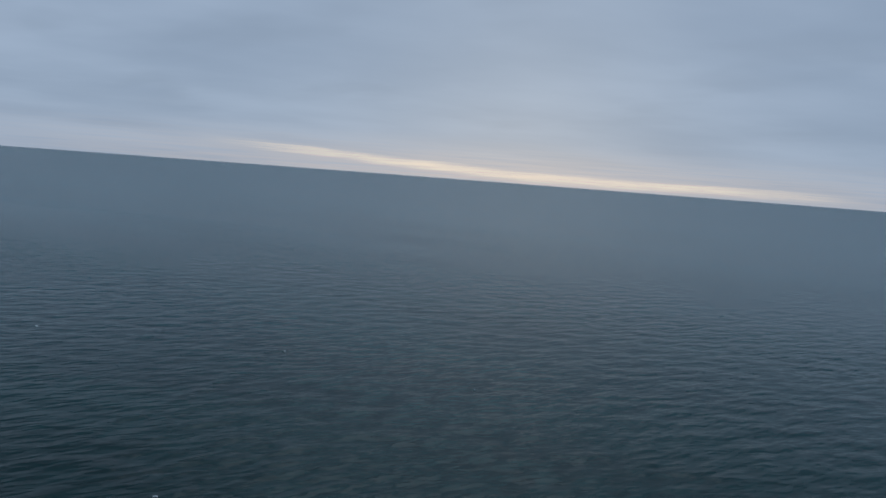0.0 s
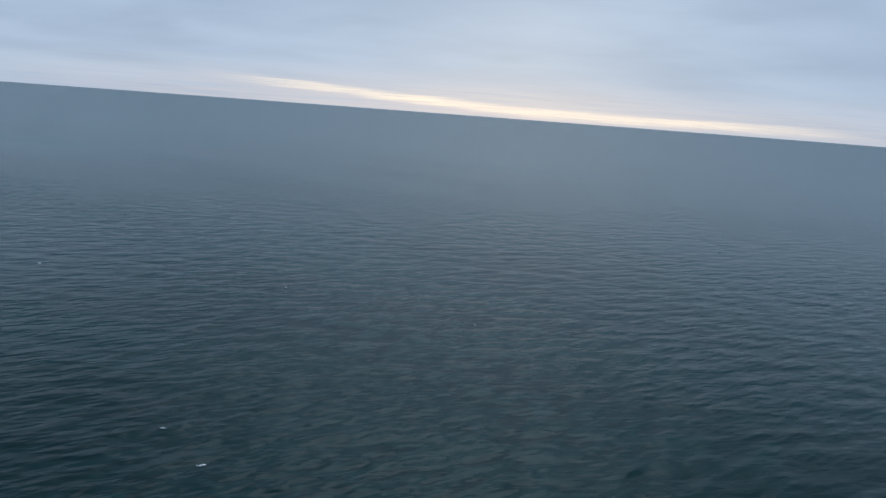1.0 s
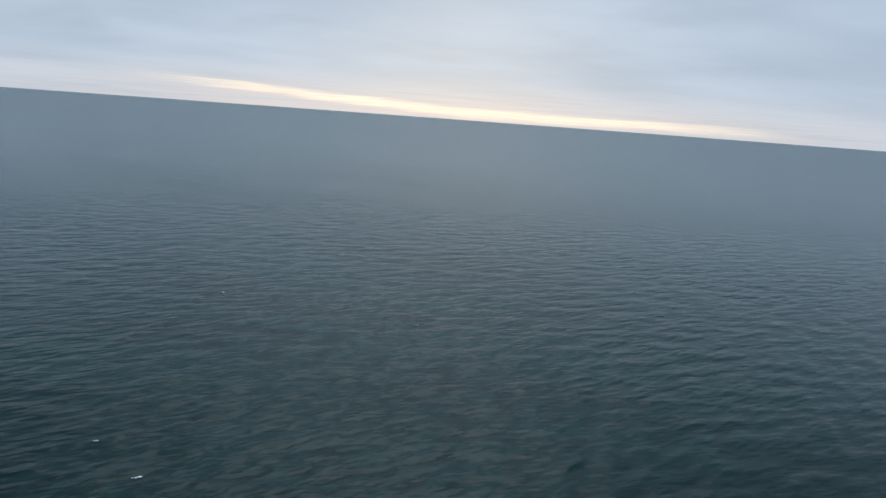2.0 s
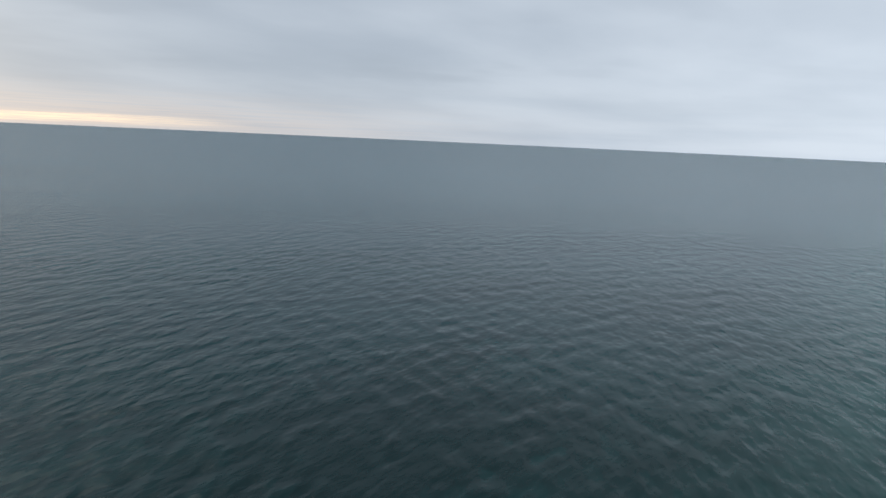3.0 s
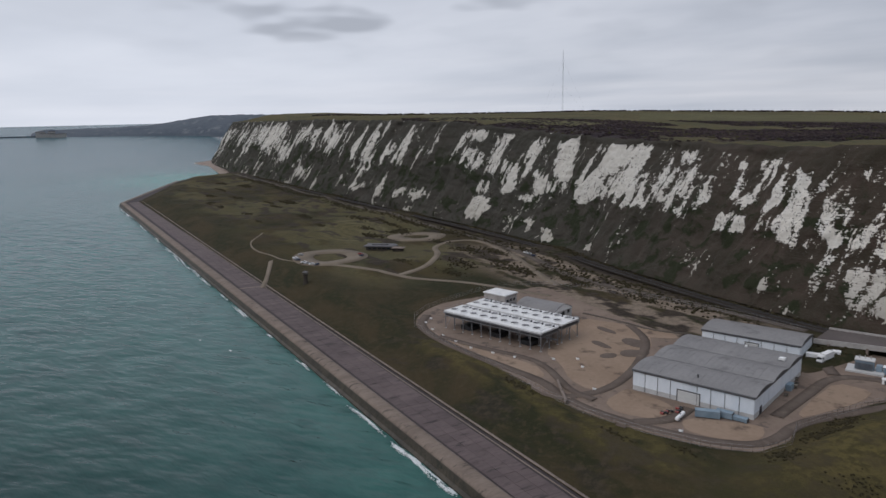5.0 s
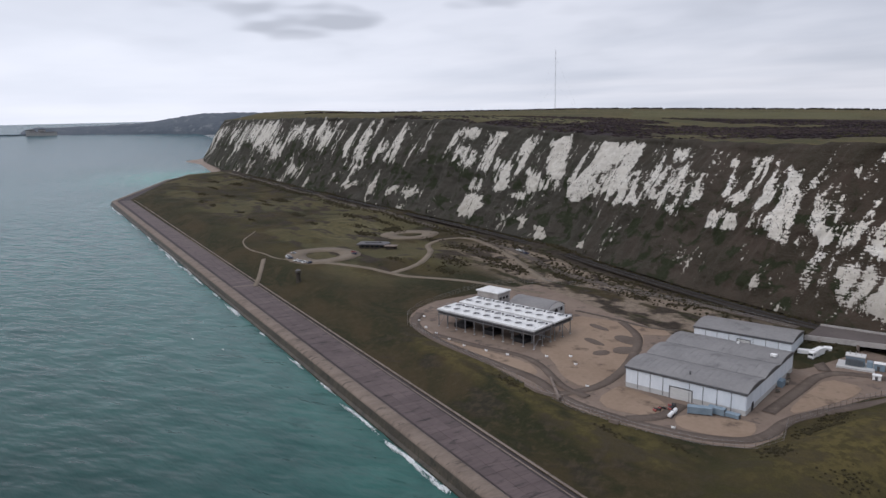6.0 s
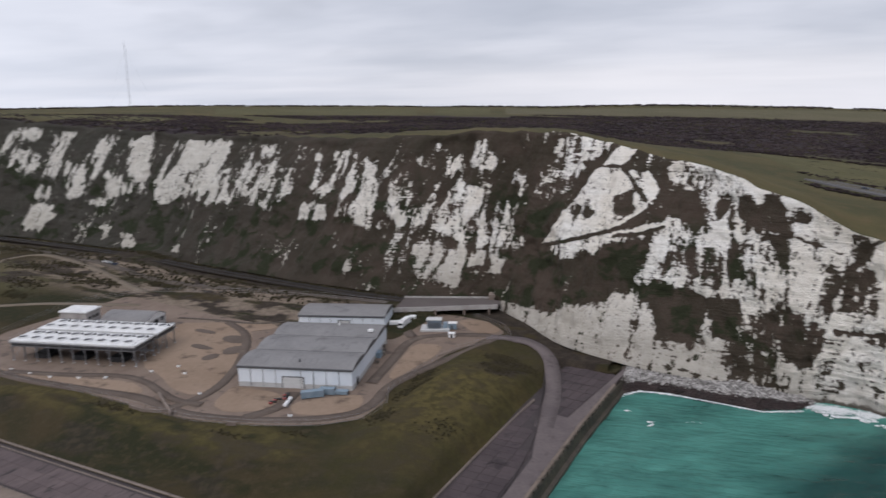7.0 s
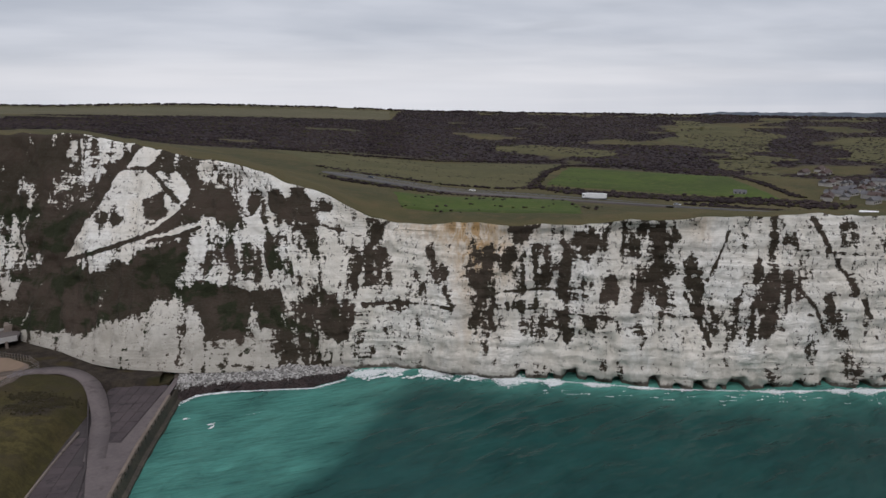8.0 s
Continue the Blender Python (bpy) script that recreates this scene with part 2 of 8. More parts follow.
    tide = n.span(n.math("ADD", sep.outputs[2], n.math("MULTIPLY", n.math("SUBTRACT", ragged, 0.5), 5.0)), 0.9, 2.2, 0.9, 0.0)
    tone = n.noise(n.scaled(p, 0.035, 0.035, 0.05), 1.0, 5.0, 0.6, 0.5)
    green = n.mix(n.span(tone, 0.36, 0.62), (0.066, 0.048, 0.037), (0.042, 0.033, 0.023))
    green = n.mix(n.span(fine, 0.45, 0.70, 0.0, 0.7), green, (0.064, 0.056, 0.042))
    # Western scrub greyer and paler, haze mixed into its colour.
    green = n.mix(n.span(sep.outputs[0], -520.0, -140.0, 0.65, 0.0), green, n.mix(fine, (0.034, 0.037, 0.031), (0.070, 0.068, 0.060)))
    bushes = n.math("MULTIPLY", n.span(n.noise(n.scaled(p, 0.055, 0.055, 0.075), 1.0, 5.0, 0.62, 0.4), 0.50, 0.58), n.math("MULTIPLY", n.span(n.attribute("high"), 0.55, 0.8, 0.85, 0.15), n.span(n.attribute("steep"), 0.0, 1.0, 1.0, 0.2)))
    green = n.mix(bushes, green, n.mix(fine, (0.012, 0.017, 0.008), (0.030, 0.036, 0.016)))
    flecks = n.math("MULTIPLY", n.span(n.noise(n.scaled(p, 0.8, 0.8, 0.45), 1.0, 4.0, 0.62), 0.575, 0.625), n.span(n.noise(n.scaled(p, 0.07, 0.07, 0.04), 1.0, 3.0, 0.6), 0.40, 0.55))
    white = n.mix(n.math("MULTIPLY", flecks, n.span(n.math("SUBTRACT", n.attribute("high"), n.span(sep.outputs[0], -20.0, 60.0, 0.0, 0.14)), 0.05, 0.20, 0.1, 0.9)), white, green)
    n.put(bs.inputs["Base Color"], n.mix(tide, n.mix(f, green, white), (0.055, 0.045, 0.034)))
    cracks = n.noise(n.scaled(p, 0.5, 0.5, 1.6), 1.0, 6.0, 0.7)
    n.put(bs.inputs["Normal"], n.bump(n.math("ADD", n.math("ADD", cracks, n.math("MULTIPLY", fine, 0.5)), n.math("MULTIPLY", courses, 0.6)), 1.0, 0.9))
    return m


def turf(name, a, b, c, scale=0.02, relief=0.8, also=()):
    """Rough winter grass: two tones in drifts, a third in tussocks."""
    m, n, bs = shader(name, 0.95, 0.0, 0.1)
    p = n.place()
    drift = n.noise(n.scaled(p, 1.0, 1.6, 1.0, 12), scale, 6.0, 0.62, 0.7)
    tuft = n.noise(p, scale * 14, 5.0, 0.68)
    grain = n.noise(p, 1.4, 4.0, 0.7)
    col = n.mix(n.span(drift, 0.36, 0.62), a, b)
    col = n.mix(n.math("MULTIPLY", n.span(tuft, 0.48, 0.68), 0.75), col, c)
    for key, p0, p1 in also:
        col = n.mix(n.attribute(key), col, n.mix(n.span(tuft, 0.42, 0.6), p0, p1))
    col = n.mix(1.0, col, n.mix(grain, (0.6, 0.6, 0.6), (1.4, 1.4, 1.4)), "MULTIPLY")
    n.put(bs.inputs["Base Color"], col)
    n.put(bs.inputs["Normal"], n.bump(n.math("ADD", tuft, n.math("MULTIPLY", grain, 0.5)), relief, 0.6))
    return m


def thicket(name, a, b, c):
    """Bare twigs and evergreen: tone differs from crown to crown, a few are green."""
    m, n, bs = shader(name, 0.95, 0.0, 0.05)
    p = n.place()
    one = n.island()
    col = n.mix(one, a, b)
    col = n.mix(n.span(n.math("FRACT", n.math("MULTIPLY", one, 17.3)), 0.86, 0.9), col, c)
    twigs = n.noise(p, 1.3, 4.0, 0.65)
    drift = n.noise(p, 0.012, 4.0, 0.6)
    col = n.mix(1.0, col, n.mix(n.span(drift, 0.35, 0.65), (0.75, 0.72, 0.75), (1.25, 1.2, 1.15)), "MULTIPLY")
    n.put(bs.inputs["Base Color"], n.mix(1.0, col, n.mix(twigs, (0.5, 0.5, 0.5), (1.5, 1.5, 1.5)), "MULTIPLY"))
    n.put(bs.inputs["Normal"], n.bump(twigs, 1.0, 0.8))
    return m


def boulder_material():
    m, n, bs = shader("chalk_boulder", 0.9, 0.0, 0.2)
    one = n.island()
    fine = n.noise(n.place(), 2.4, 4.0, 0.6)
    col = n.mix(n.span(one, 0.05, 0.95), (0.12, 0.112, 0.106), (0.44, 0.42, 0.40))
    n.put(bs.inputs["Base Color"], n.mix(n.span(fine, 0.5, 0.7, 0.0, 0.6), col, (0.10, 0.09, 0.08)))
    n.put(bs.inputs["Normal"], n.bump(fine, 0.6, 0.2))
    return m


SEA = sea_material()
CLIFF = cliff_material()
GRASS = turf("rough_grass", (0.047, 0.036, 0.019), (0.023, 0.024, 0.0115), (0.056, 0.044, 0.025), also=(("mown", (0.118, 0.104, 0.056), (0.092, 0.084, 0.045)), ("lush", (0.092, 0.074, 0.028), (0.052, 0.044, 0.018)), ("bare", (0.150, 0.118, 0.090), (0.200, 0.162, 0.126)), ("brush", (0.030, 0.024, 0.020), (0.050, 0.040, 0.030))))
DOWNS = turf("downland", (0.090, 0.076, 0.034), (0.058, 0.056, 0.026), (0.108, 0.078, 0.040), 0.008, also=(("scrub", (0.030, 0.023, 0.026), (0.042, 0.033, 0.032)),))
PASTURE = turf("pasture", (0.060, 0.086, 0.018), (0.046, 0.064, 0.017), (0.092, 0.098, 0.034), 0.012, 0.3)
MEADOW = turf("meadow", (0.100, 0.090, 0.042), (0.078, 0.074, 0.034), (0.062, 0.056, 0.034), 0.015, 0.5)
STUBBLE = turf("stubble", (0.112, 0.097, 0.058), (0.090, 0.082, 0.047), (0.080, 0.075, 0.040), 0.01, 0.3)
SCRUB = thicket("bare_scrub", (0.024, 0.019, 0.022), (0.052, 0.041, 0.040), (0.046, 0.046, 0.022))
BUSH = mottled("bush_leaves", (0.026, 0.023, 0.013), (0.046, 0.038, 0.020), 0.2, 8, 0.9, relief=0.8, depth=0.3, spec=0.1)
FOAM = mottled("sea_foam", (0.74, 0.77, 0.77), (0.88, 0.90, 0.90), 0.8, 6, 0.7, relief=0.6, depth=0.1)
DARKSLAB = mottled("corner_slab", (0.050, 0.038, 0.040), (0.070, 0.054, 0.055), 0.06, 9, 0.8, relief=0.35, depth=0.04, dirt=(0.022, 0.017, 0.018), each=0.08)
SLAB = mottled("promenade_slab", (0.074, 0.055, 0.055), (0.110, 0.083, 0.080), 0.09, 9, 0.75, relief=0.35, depth=0.04, dirt=(0.020, 0.016, 0.017), each=0.12, stretch=(1.7, 0.38, 1.0))
COPING = mottled("stained_coping", (0.135, 0.104, 0.084), (0.200, 0.158, 0.128), 0.10, 10, 0.85, relief=0.5, depth=0.08, dirt=(0.050, 0.040, 0.032), stretch=(1.6, 0.5, 1.0))
CONCRETE = mottled("weathered_concrete", (0.150, 0.119, 0.101), (0.215, 0.174, 0.147), 0.08, 10, 0.85, relief=0.4, depth=0.04, dirt=(0.075, 0.060, 0.050))
WALLFACE = mottled("wet_sea_wall", (0.035, 0.030, 0.024), (0.075, 0.062, 0.045), 0.15, 6, 0.55, relief=0.6, depth=0.2, dirt=(0.018, 0.020, 0.014))
WAY = mottled("worn_brown_way", (0.092, 0.072, 0.060), (0.125, 0.100, 0.084), 0.08, 12, 0.95, relief=0.3, depth=0.03, dirt=(0.15, 0.12, 0.098), spec=0.1)
DOCK = mottled("worn_apron", (0.098, 0.080, 0.080), (0.138, 0.113, 0.110), 0.08, 10, 0.85, relief=0.3, depth=0.03, dirt=(0.070, 0.057, 0.053))
ASPHALT = mottled("asphalt", (0.084, 0.070, 0.066), (0.115, 0.097, 0.091), 0.05, 14, 0.85, relief=0.25, depth=0.02)
LANE = mottled("worn_lane", (0.150, 0.110, 0.086), (0.195, 0.148, 0.117), 0.06, 10, 0.9, relief=0.3, depth=0.03, dirt=(0.070, 0.055, 0.045))
GRAVEL = mottled("gravel", (0.205, 0.145, 0.102), (0.255, 0.187, 0.136), 0.035, 14, 0.95, relief=0.5, depth=0.05, dirt=(0.085, 0.060, 0.044))
PATH = mottled("chalky_path", (0.135, 0.108, 0.080), (0.180, 0.148, 0.113), 0.06, 9, 0.95, relief=0.3, depth=0.03)
BEACH = mottled("shingle", (0.20, 0.155, 0.125), (0.29, 0.235, 0.195), 0.05, 12, 0.9, relief=0.6, depth=0.1)
ROCK = boulder_material()
WETROCK = mottled("weed_boulder", (0.014, 0.010, 0.009), (0.038, 0.024, 0.022), 0.3, 6, 0.5, relief=0.6, depth=0.15)

CLADDING = mottled("white_cladding", (0.62, 0.67, 0.72), (0.72, 0.76, 0.80), 0.12, 12, 0.55, relief=0.1, depth=0.01, stretch=(1, 1, 0.3))
PLINTH = mottled("grey_blockwork", (0.42, 0.42, 0.42), (0.50, 0.50, 0.49), 0.3, 10, 0.85, relief=0.3, depth=0.02)
ROOFING = mottled("grey_roofing", (0.165, 0.160, 0.160), (0.215, 0.208, 0.205), 0.05, 16, 0.6, relief=0.2, depth=0.02, dirt=(0.125, 0.12, 0.12))
TRIM = mottled("dark_gutter", (0.075, 0.075, 0.078), (0.10, 0.10, 0.105), 0.4, 8, 0.6, relief=0.1, depth=0.01)
DOORMAT = mottled("pale_shutter", (0.50, 0.50, 0.49), (0.58, 0.58, 0.57), 0.3, 10, 0.6, relief=0.1, depth=0.01, stretch=(1, 1, 6))
DECK = mottled("white_deck_paint", (0.56, 0.56, 0.56), (0.70, 0.70, 0.69), 0.15, 8, 0.6, relief=0.1, depth=0.01, dirt=(0.55, 0.54, 0.52))
STEEL = mottled("galvanised_steel", (0.20, 0.20, 0.21), (0.30, 0.30, 0.31), 0.6, 8, 0.5, 0.6, relief=0.1, depth=0.01)
DARK = mottled("dark_metal", (0.020, 0.020, 0.022), (0.045, 0.045, 0.047), 0.6, 8, 0.6, 0.3, relief=0.1, depth=0.01)
COIL = mottled("finned_coil", (0.06, 0.06, 0.065), (0.10, 0.10, 0.10), 0.6, 8, 0.6, 0.4, relief=0.3, depth=0.02, stretch=(6, 6, 1))
BLUEGREY = mottled("blue_grey_paint", (0.16, 0.22, 0.27), (0.22, 0.28, 0.33), 0.3, 8, 0.5, relief=0.15, depth=0.02)
WHITE = mottled("white_paint", (0.70, 0.70, 0.70), (0.80, 0.80, 0.79), 0.4, 8, 0.4, relief=0.05, depth=0.01)
RED = mottled("red_paint", (0.22, 0.04, 0.035), (0.30, 0.06, 0.05), 0.4, 8, 0.35, relief=0.05, depth=0.01)
SILVER = mottled("silver_paint", (0.36, 0.37, 0.38), (0.46, 0.47, 0.48), 0.4, 8, 0.3, 0.4, relief=0.05, depth=0.01)
NAVY = mottled("dark_blue_paint", (0.02, 0.03, 0.06), (0.035, 0.05, 0.09), 0.4, 8, 0.3, relief=0.05, depth=0.01)
RUBBER = mottled("tyre_rubber", (0.012, 0.012, 0.012), (0.025, 0.025, 0.025), 1.0, 8, 0.8, relief=0.2, depth=0.01)
TIMBER = mottled("dark_timber", (0.030, 0.026, 0.022), (0.060, 0.050, 0.040), 0.4, 10, 0.85, relief=0.3, depth=0.02, stretch=(1, 1, 0.15))
PALE = mottled("pale_timber", (0.26, 0.23, 0.19), (0.34, 0.30, 0.25), 0.4, 10, 0.85, relief=0.2, depth=0.02)
SLATE = mottled("slate_roof", (0.085, 0.082, 0.088), (0.130, 0.126, 0.132), 0.3, 10, 0.7, relief=0.3, depth=0.03)
ROOFTILE = mottled("clay_tile_roof", (0.070, 0.050, 0.046), (0.105, 0.072, 0.064), 0.2, 10, 0.85, relief=0.3, depth=0.03)
RENDER_W = mottled("house_wall", (0.30, 0.28, 0.265), (0.44, 0.42, 0.40), 0.2, 10, 0.85, relief=0.15, depth=0.02)
MUD = mottled("dark_earth", (0.060, 0.048, 0.040), (0.092, 0.076, 0.062), 0.06, 10, 0.95, relief=0.6, depth=0.15, dirt=(0.14, 0.115, 0.09))
TARMAC = mottled("road_tarmac", (0.105, 0.102, 0.105), (0.135, 0.131, 0.134), 0.05, 14, 0.95, relief=0.2, depth=0.02, spec=0.05)
JOINT = mottled("dark_paving", (0.034, 0.027, 0.028), (0.055, 0.045, 0.045), 0.1, 9, 0.85, relief=0.3, depth=0.03)
BALLAST = mottled("railway_ballast", (0.024, 0.020, 0.017), (0.042, 0.035, 0.029), 0.1, 10, 0.98, spec=0.03, relief=0.5, depth=0.1)
# Blue-grey base puts the haze of distance into the land's colour.
HAZELAND = mottled("haze_blue_land", (0.060, 0.075, 0.095), (0.090, 0.105, 0.125), 0.006, 12, 0.95, relief=0.3, depth=2.0, dirt=(0.16, 0.17, 0.18))


def glass_material():
    m, n, bs = shader("window_glass", 0.08, 0.0, 0.6)
    bs.inputs["Base Color"].default_value = (0.02, 0.025, 0.03, 1)
    return m


GLASS = glass_material()

import mathutils


# ---- building helpers ----
def lattice(ix, iy, seed):
    h = np.sin(ix * 127.1 + iy * 311.7 + seed * 74.7) * 43758.5453
    return h - np.floor(h)


def grain(x, y, seed=0):
    """Smooth noise from 0 to 1 on arrays."""
    x, y = np.asarray(x, float), np.asarray(y, float)
    ix, iy = np.floor(x), np.floor(y)
    fx, fy = x - ix, y - iy
    fx, fy = fx * fx * (3 - 2 * fx), fy * fy * (3 - 2 * fy)
    a, b = lattice(ix, iy, seed), lattice(ix + 1, iy, seed)
    c, d = lattice(ix, iy + 1, seed), lattice(ix + 1, iy + 1, seed)
    return (a * (1 - fx) + b * fx) * (1 - fy) + (c * (1 - fx) + d * fx) * fy


def rough(x, y, octaves=4, seed=0, fall=0.5):
    total, amp, norm = 0.0, 1.0, 0.0
    for k in range(octaves):
        total = total + amp * grain(np.asarray(x) * 2 ** k + 17.3 * k, np.asarray(y) * 2 ** k - 9.1 * k, seed + k)
        norm += amp
        amp *= fall
    return total / norm


def ease(v, lo, hi):
    t = np.clip((np.asarray(v, float) - lo) / (hi - lo), 0, 1)
    return t * t * (3 - 2 * t)


def sheet(name, grid, material, smooth=True, layers=None):
    """A mesh from an array of places, rows by columns by three; layers: named values per place."""
    rows, cols = grid.shape[:2]
    idx = np.arange(rows * cols).reshape(rows, cols)
    quads = np.stack([idx[:-1, :-1], idx[:-1, 1:], idx[1:, 1:], idx[1:, :-1]], -1).reshape(-1, 4)
    me = bpy.data.meshes.new(name)
    me.vertices.add(rows * cols)
    me.vertices.foreach_set("co", grid.reshape(-1).astype(np.float32))
    me.loops.add(len(quads) * 4)
    me.loops.foreach_set("vertex_index", quads.reshape(-1).astype(np.int32))
    me.polygons.add(len(quads))
    me.polygons.foreach_set("loop_start", np.arange(0, len(quads) * 4, 4, dtype=np.int32))
    me.polygons.foreach_set("use_smooth", np.full(len(quads), smooth))
    me.update(calc_edges=True)
    for key, values in (layers or {}).items():
        at = me.attributes.new(key, "FLOAT", "POINT")
        at.data.foreach_set("value", np.asarray(values, np.float32).reshape(-1))
    me.materials.append(material)
    return new(name, me)


def mesh_object(name, bm, material, parent=None, label="", smooth=False):
    me = bpy.data.meshes.new(name)
    bmesh.ops.recalc_face_normals(bm, faces=bm.faces)
    bm.to_mesh(me)
    bm.free()
    if smooth:
        me.polygons.foreach_set("use_smooth", np.full(len(me.polygons), True))
    for mt in (material if isinstance(material, (list, tuple)) else (material,)):
        me.materials.append(mt)
    ob = new(name, me)
    if parent:
        ob.parent = parent
    return tagged(ob, label) if label else ob


def part(name, bm, material, parent, label="", smooth=False):
    return mesh_object(name, bm, material, parent, label, smooth)


def box(bm, x0, y0, z0, x1, y1, z1, bevel=0.0, mat=0):
    """Adds a box to bm, its edges broken by bevel."""
    r = bmesh.ops.create_cube(bm, size=1.0)
    bmesh.ops.scale(bm, vec=(x1 - x0, y1 - y0, z1 - z0), verts=r["verts"])
    bmesh.ops.translate(bm, vec=((x0 + x1) / 2, (y0 + y1) / 2, (z0 + z1) / 2), verts=r["verts"])
    faces = {f for v in r["verts"] for f in v.link_faces}
    for f in faces:
        f.material_index = mat
    if bevel:
        edges = {e for v in r["verts"] for e in v.link_edges}
        bmesh.ops.bevel(bm, geom=list(edges), offset=bevel, segments=1, affect="EDGES")
    return bm


def boxed(*a, **k):
    return box(bmesh.new(), *a, **k)


def rod(bm, p, q, r0, r1=None, sides=8):
    """Adds a round bar from p to q."""
    p, q = Vector(p), Vector(q)
    r = bmesh.ops.create_cone(bm, cap_ends=True, segments=sides, radius1=r0, radius2=r0 if r1 is None else r1, depth=(q - p).length)
    turn = (q - p).to_track_quat("Z", "Y").to_matrix().to_4x4()
    bmesh.ops.transform(bm, matrix=Matrix.Translation((p + q) / 2) @ turn, verts=r["verts"])
    return bm


def prism(outline, z0, z1, mat=0, bm=None):
    """A slab with the given outline in plan."""
    bm = bm or bmesh.new()
    low = [bm.verts.new((x, y, z0)) for x, y in outline]
    top = [bm.verts.new((x, y, z1)) for x, y in outline]
    bm.faces.new(low[::-1]), bm.faces.new(top)
    for i in range(len(low)):
        j = (i + 1) % len(low)
        bm.faces.new((low[i], low[j], top[j], top[i]))
    return bm


def empty(name, x, y, z, turn=0.0):
    e = new(name)
    e.empty_display_size = 0.5
    e.matrix_world = pose(x, y, z, 0, 0, turn)
    return e


# ---- the lie of the land ----
def far_rise(r):
    """The sea sheet lifts gently far out, so that its rim lies at the horizon."""
    return 92.0 * np.clip((np.asarray(r, float) - 2000.0) / 2900.0, 0, None) ** 2


# the foot and the brow of the cliffs, from the far west to the far east
FOOT = [(-3700, 1000, 0), (-2800, 690, 0), (-2200, 520, 0), (-2040, 436, 1), (-1480, 366, 10), (-1100, 357, 14), (-700, 359, 14), (-570, 363, 14),
        (-440, 358, 14), (-360, 344, 14), (-280, 334, 14), (-225, 331, 14), (-185, 334, 13), (-150, 344, 10), (-116, 316, 8), (-92, 300, 8), (-62, 293, 6.5),
        (-30, 293, 5), (-8, 296, 2), (5, 298, -2), (26, 298, -2), (40, 295, -2), (68, 281, -2), (95, 272, -2), (134, 257, -2), (173, 248, -2), (221, 241, -2),
        (400, 225, -2), (1200, 240, -2), (4500, 900, -2)]
BROW = [(-3650, 1080, 100), (-2760, 760, 106), (-2180, 590, 108), (-2020, 500, 109), (-1480, 430, 112), (-1100, 418, 115.5), (-700, 419.5, 111.5), (-570, 420, 103.5),
        (-440, 414, 97.5), (-360, 410, 96.5), (-280, 403, 96.5), (-222, 399, 98), (-186, 398, 100.5), (-152, 396, 101.5), (-121, 388, 100), (-95, 379, 95), (-63, 366, 89.5),
        (-38, 352, 84.7), (-13, 338, 77.5), (17, 325, 65), (29, 321, 62.4), (45, 314, 62.5), (76, 297.5, 63), (98, 289, 64.5), (140, 273.6, 67.7), (181, 263.5, 68.7), (225, 257, 70),
        (400, 245, 75), (1200, 265, 85), (4500, 940, 90)]
FOOT_A, BROW_A = np.array(FOOT, float), np.array(BROW, float)


def cliff_columns():
    """Stations along the cliff: dense where it is near, sparse far off. As fractions of the plan's corner numbers."""
    out = []
    for i in range(len(FOOT) - 1):
        mid = (FOOT_A[i] + FOOT_A[i + 1]) / 2
        near = max(0.95, np.hypot(mid[0], mid[1]) / 330.0)
        if mid[0] > 300:
            near *= 4
        k = max(2, int(np.linalg.norm(FOOT_A[i + 1] - FOOT_A[i]) / near))
        out += [i + j / k for j in range(k)]
    return np.array(out + [len(FOOT) - 1.0])


def along(table, u):
    """A smooth line through the plan's corners."""
    k = np.arange(len(table))
    fine = np.linspace(0, len(table) - 1, 4000)
    res = []
    for c in range(3):
        lin = np.interp(fine, k, table[:, c])
        w = 30
        pad = np.concatenate([np.full(w, lin[0]), lin, np.full(w, lin[-1])])
        res.append(np.interp(u, fine, np.convolve(pad, np.ones(2 * w + 1) / (2 * w + 1), "valid")))
    return np.stack(res, -1)


U = cliff_columns()
FOOTS, BROWS = along(FOOT_A, U), along(BROW_A, U)
RUN = np.concatenate([[0], np.cumsum(np.linalg.norm(np.diff(BROWS[:, :2], axis=0), axis=1))])


def foot_y(x):
    return np.interp(x, FOOTS[:, 0], FOOTS[:, 1])


HINTER_AZ = [-78, -69, -59, -50, -41, -29, -19.5, -11, 1, 9, 20, 27, 40, 70]
HINTER_R = [300, 400, 480, 560, 800, 1100, 1600, 2400, 4600]
HINTER_Z = [
    [112, 112, 112, 112, 112, 112], [112, 112, 112, 112, 113, 115], [108, 108, 108, 109, 111, 116], [102, 102, 102, 103, 106, 112],
    [97, 97, 97, 97, 98, 109], [98, 98, 98, 99, 96, 100], [100, 100, 100, 98, 90, 92], [92, 92, 86, 82, 74, 84], [68, 67, 63, 60, 57, 71],
    [62, 60, 54, 49, 45, 57], [65, 59, 49, 43, 40, 49], [67, 58, 47, 41, 38, 45], [68, 58, 46, 40, 37, 43], [70, 62, 52, 46, 42, 50]]
RIDGE = np.radians([0.0, 0.05, -0.05, -0.03, -0.2, -0.48, -0.7, -0.7, -1.12, -1.5, -1.72, -1.82, -1.98, -1.9])   # height of the skyline
BEYOND = [EYE[2] + r * np.tan(RIDGE - radians(k)) for r, k in ((1600, 0.0), (2400, 0.1), (4600, 0.3))]
BEYOND[1][:2] = 129.0, 131.0
HZ = np.concatenate([np.array(HINTER_Z, float), np.stack(BEYOND, -1)], 1)


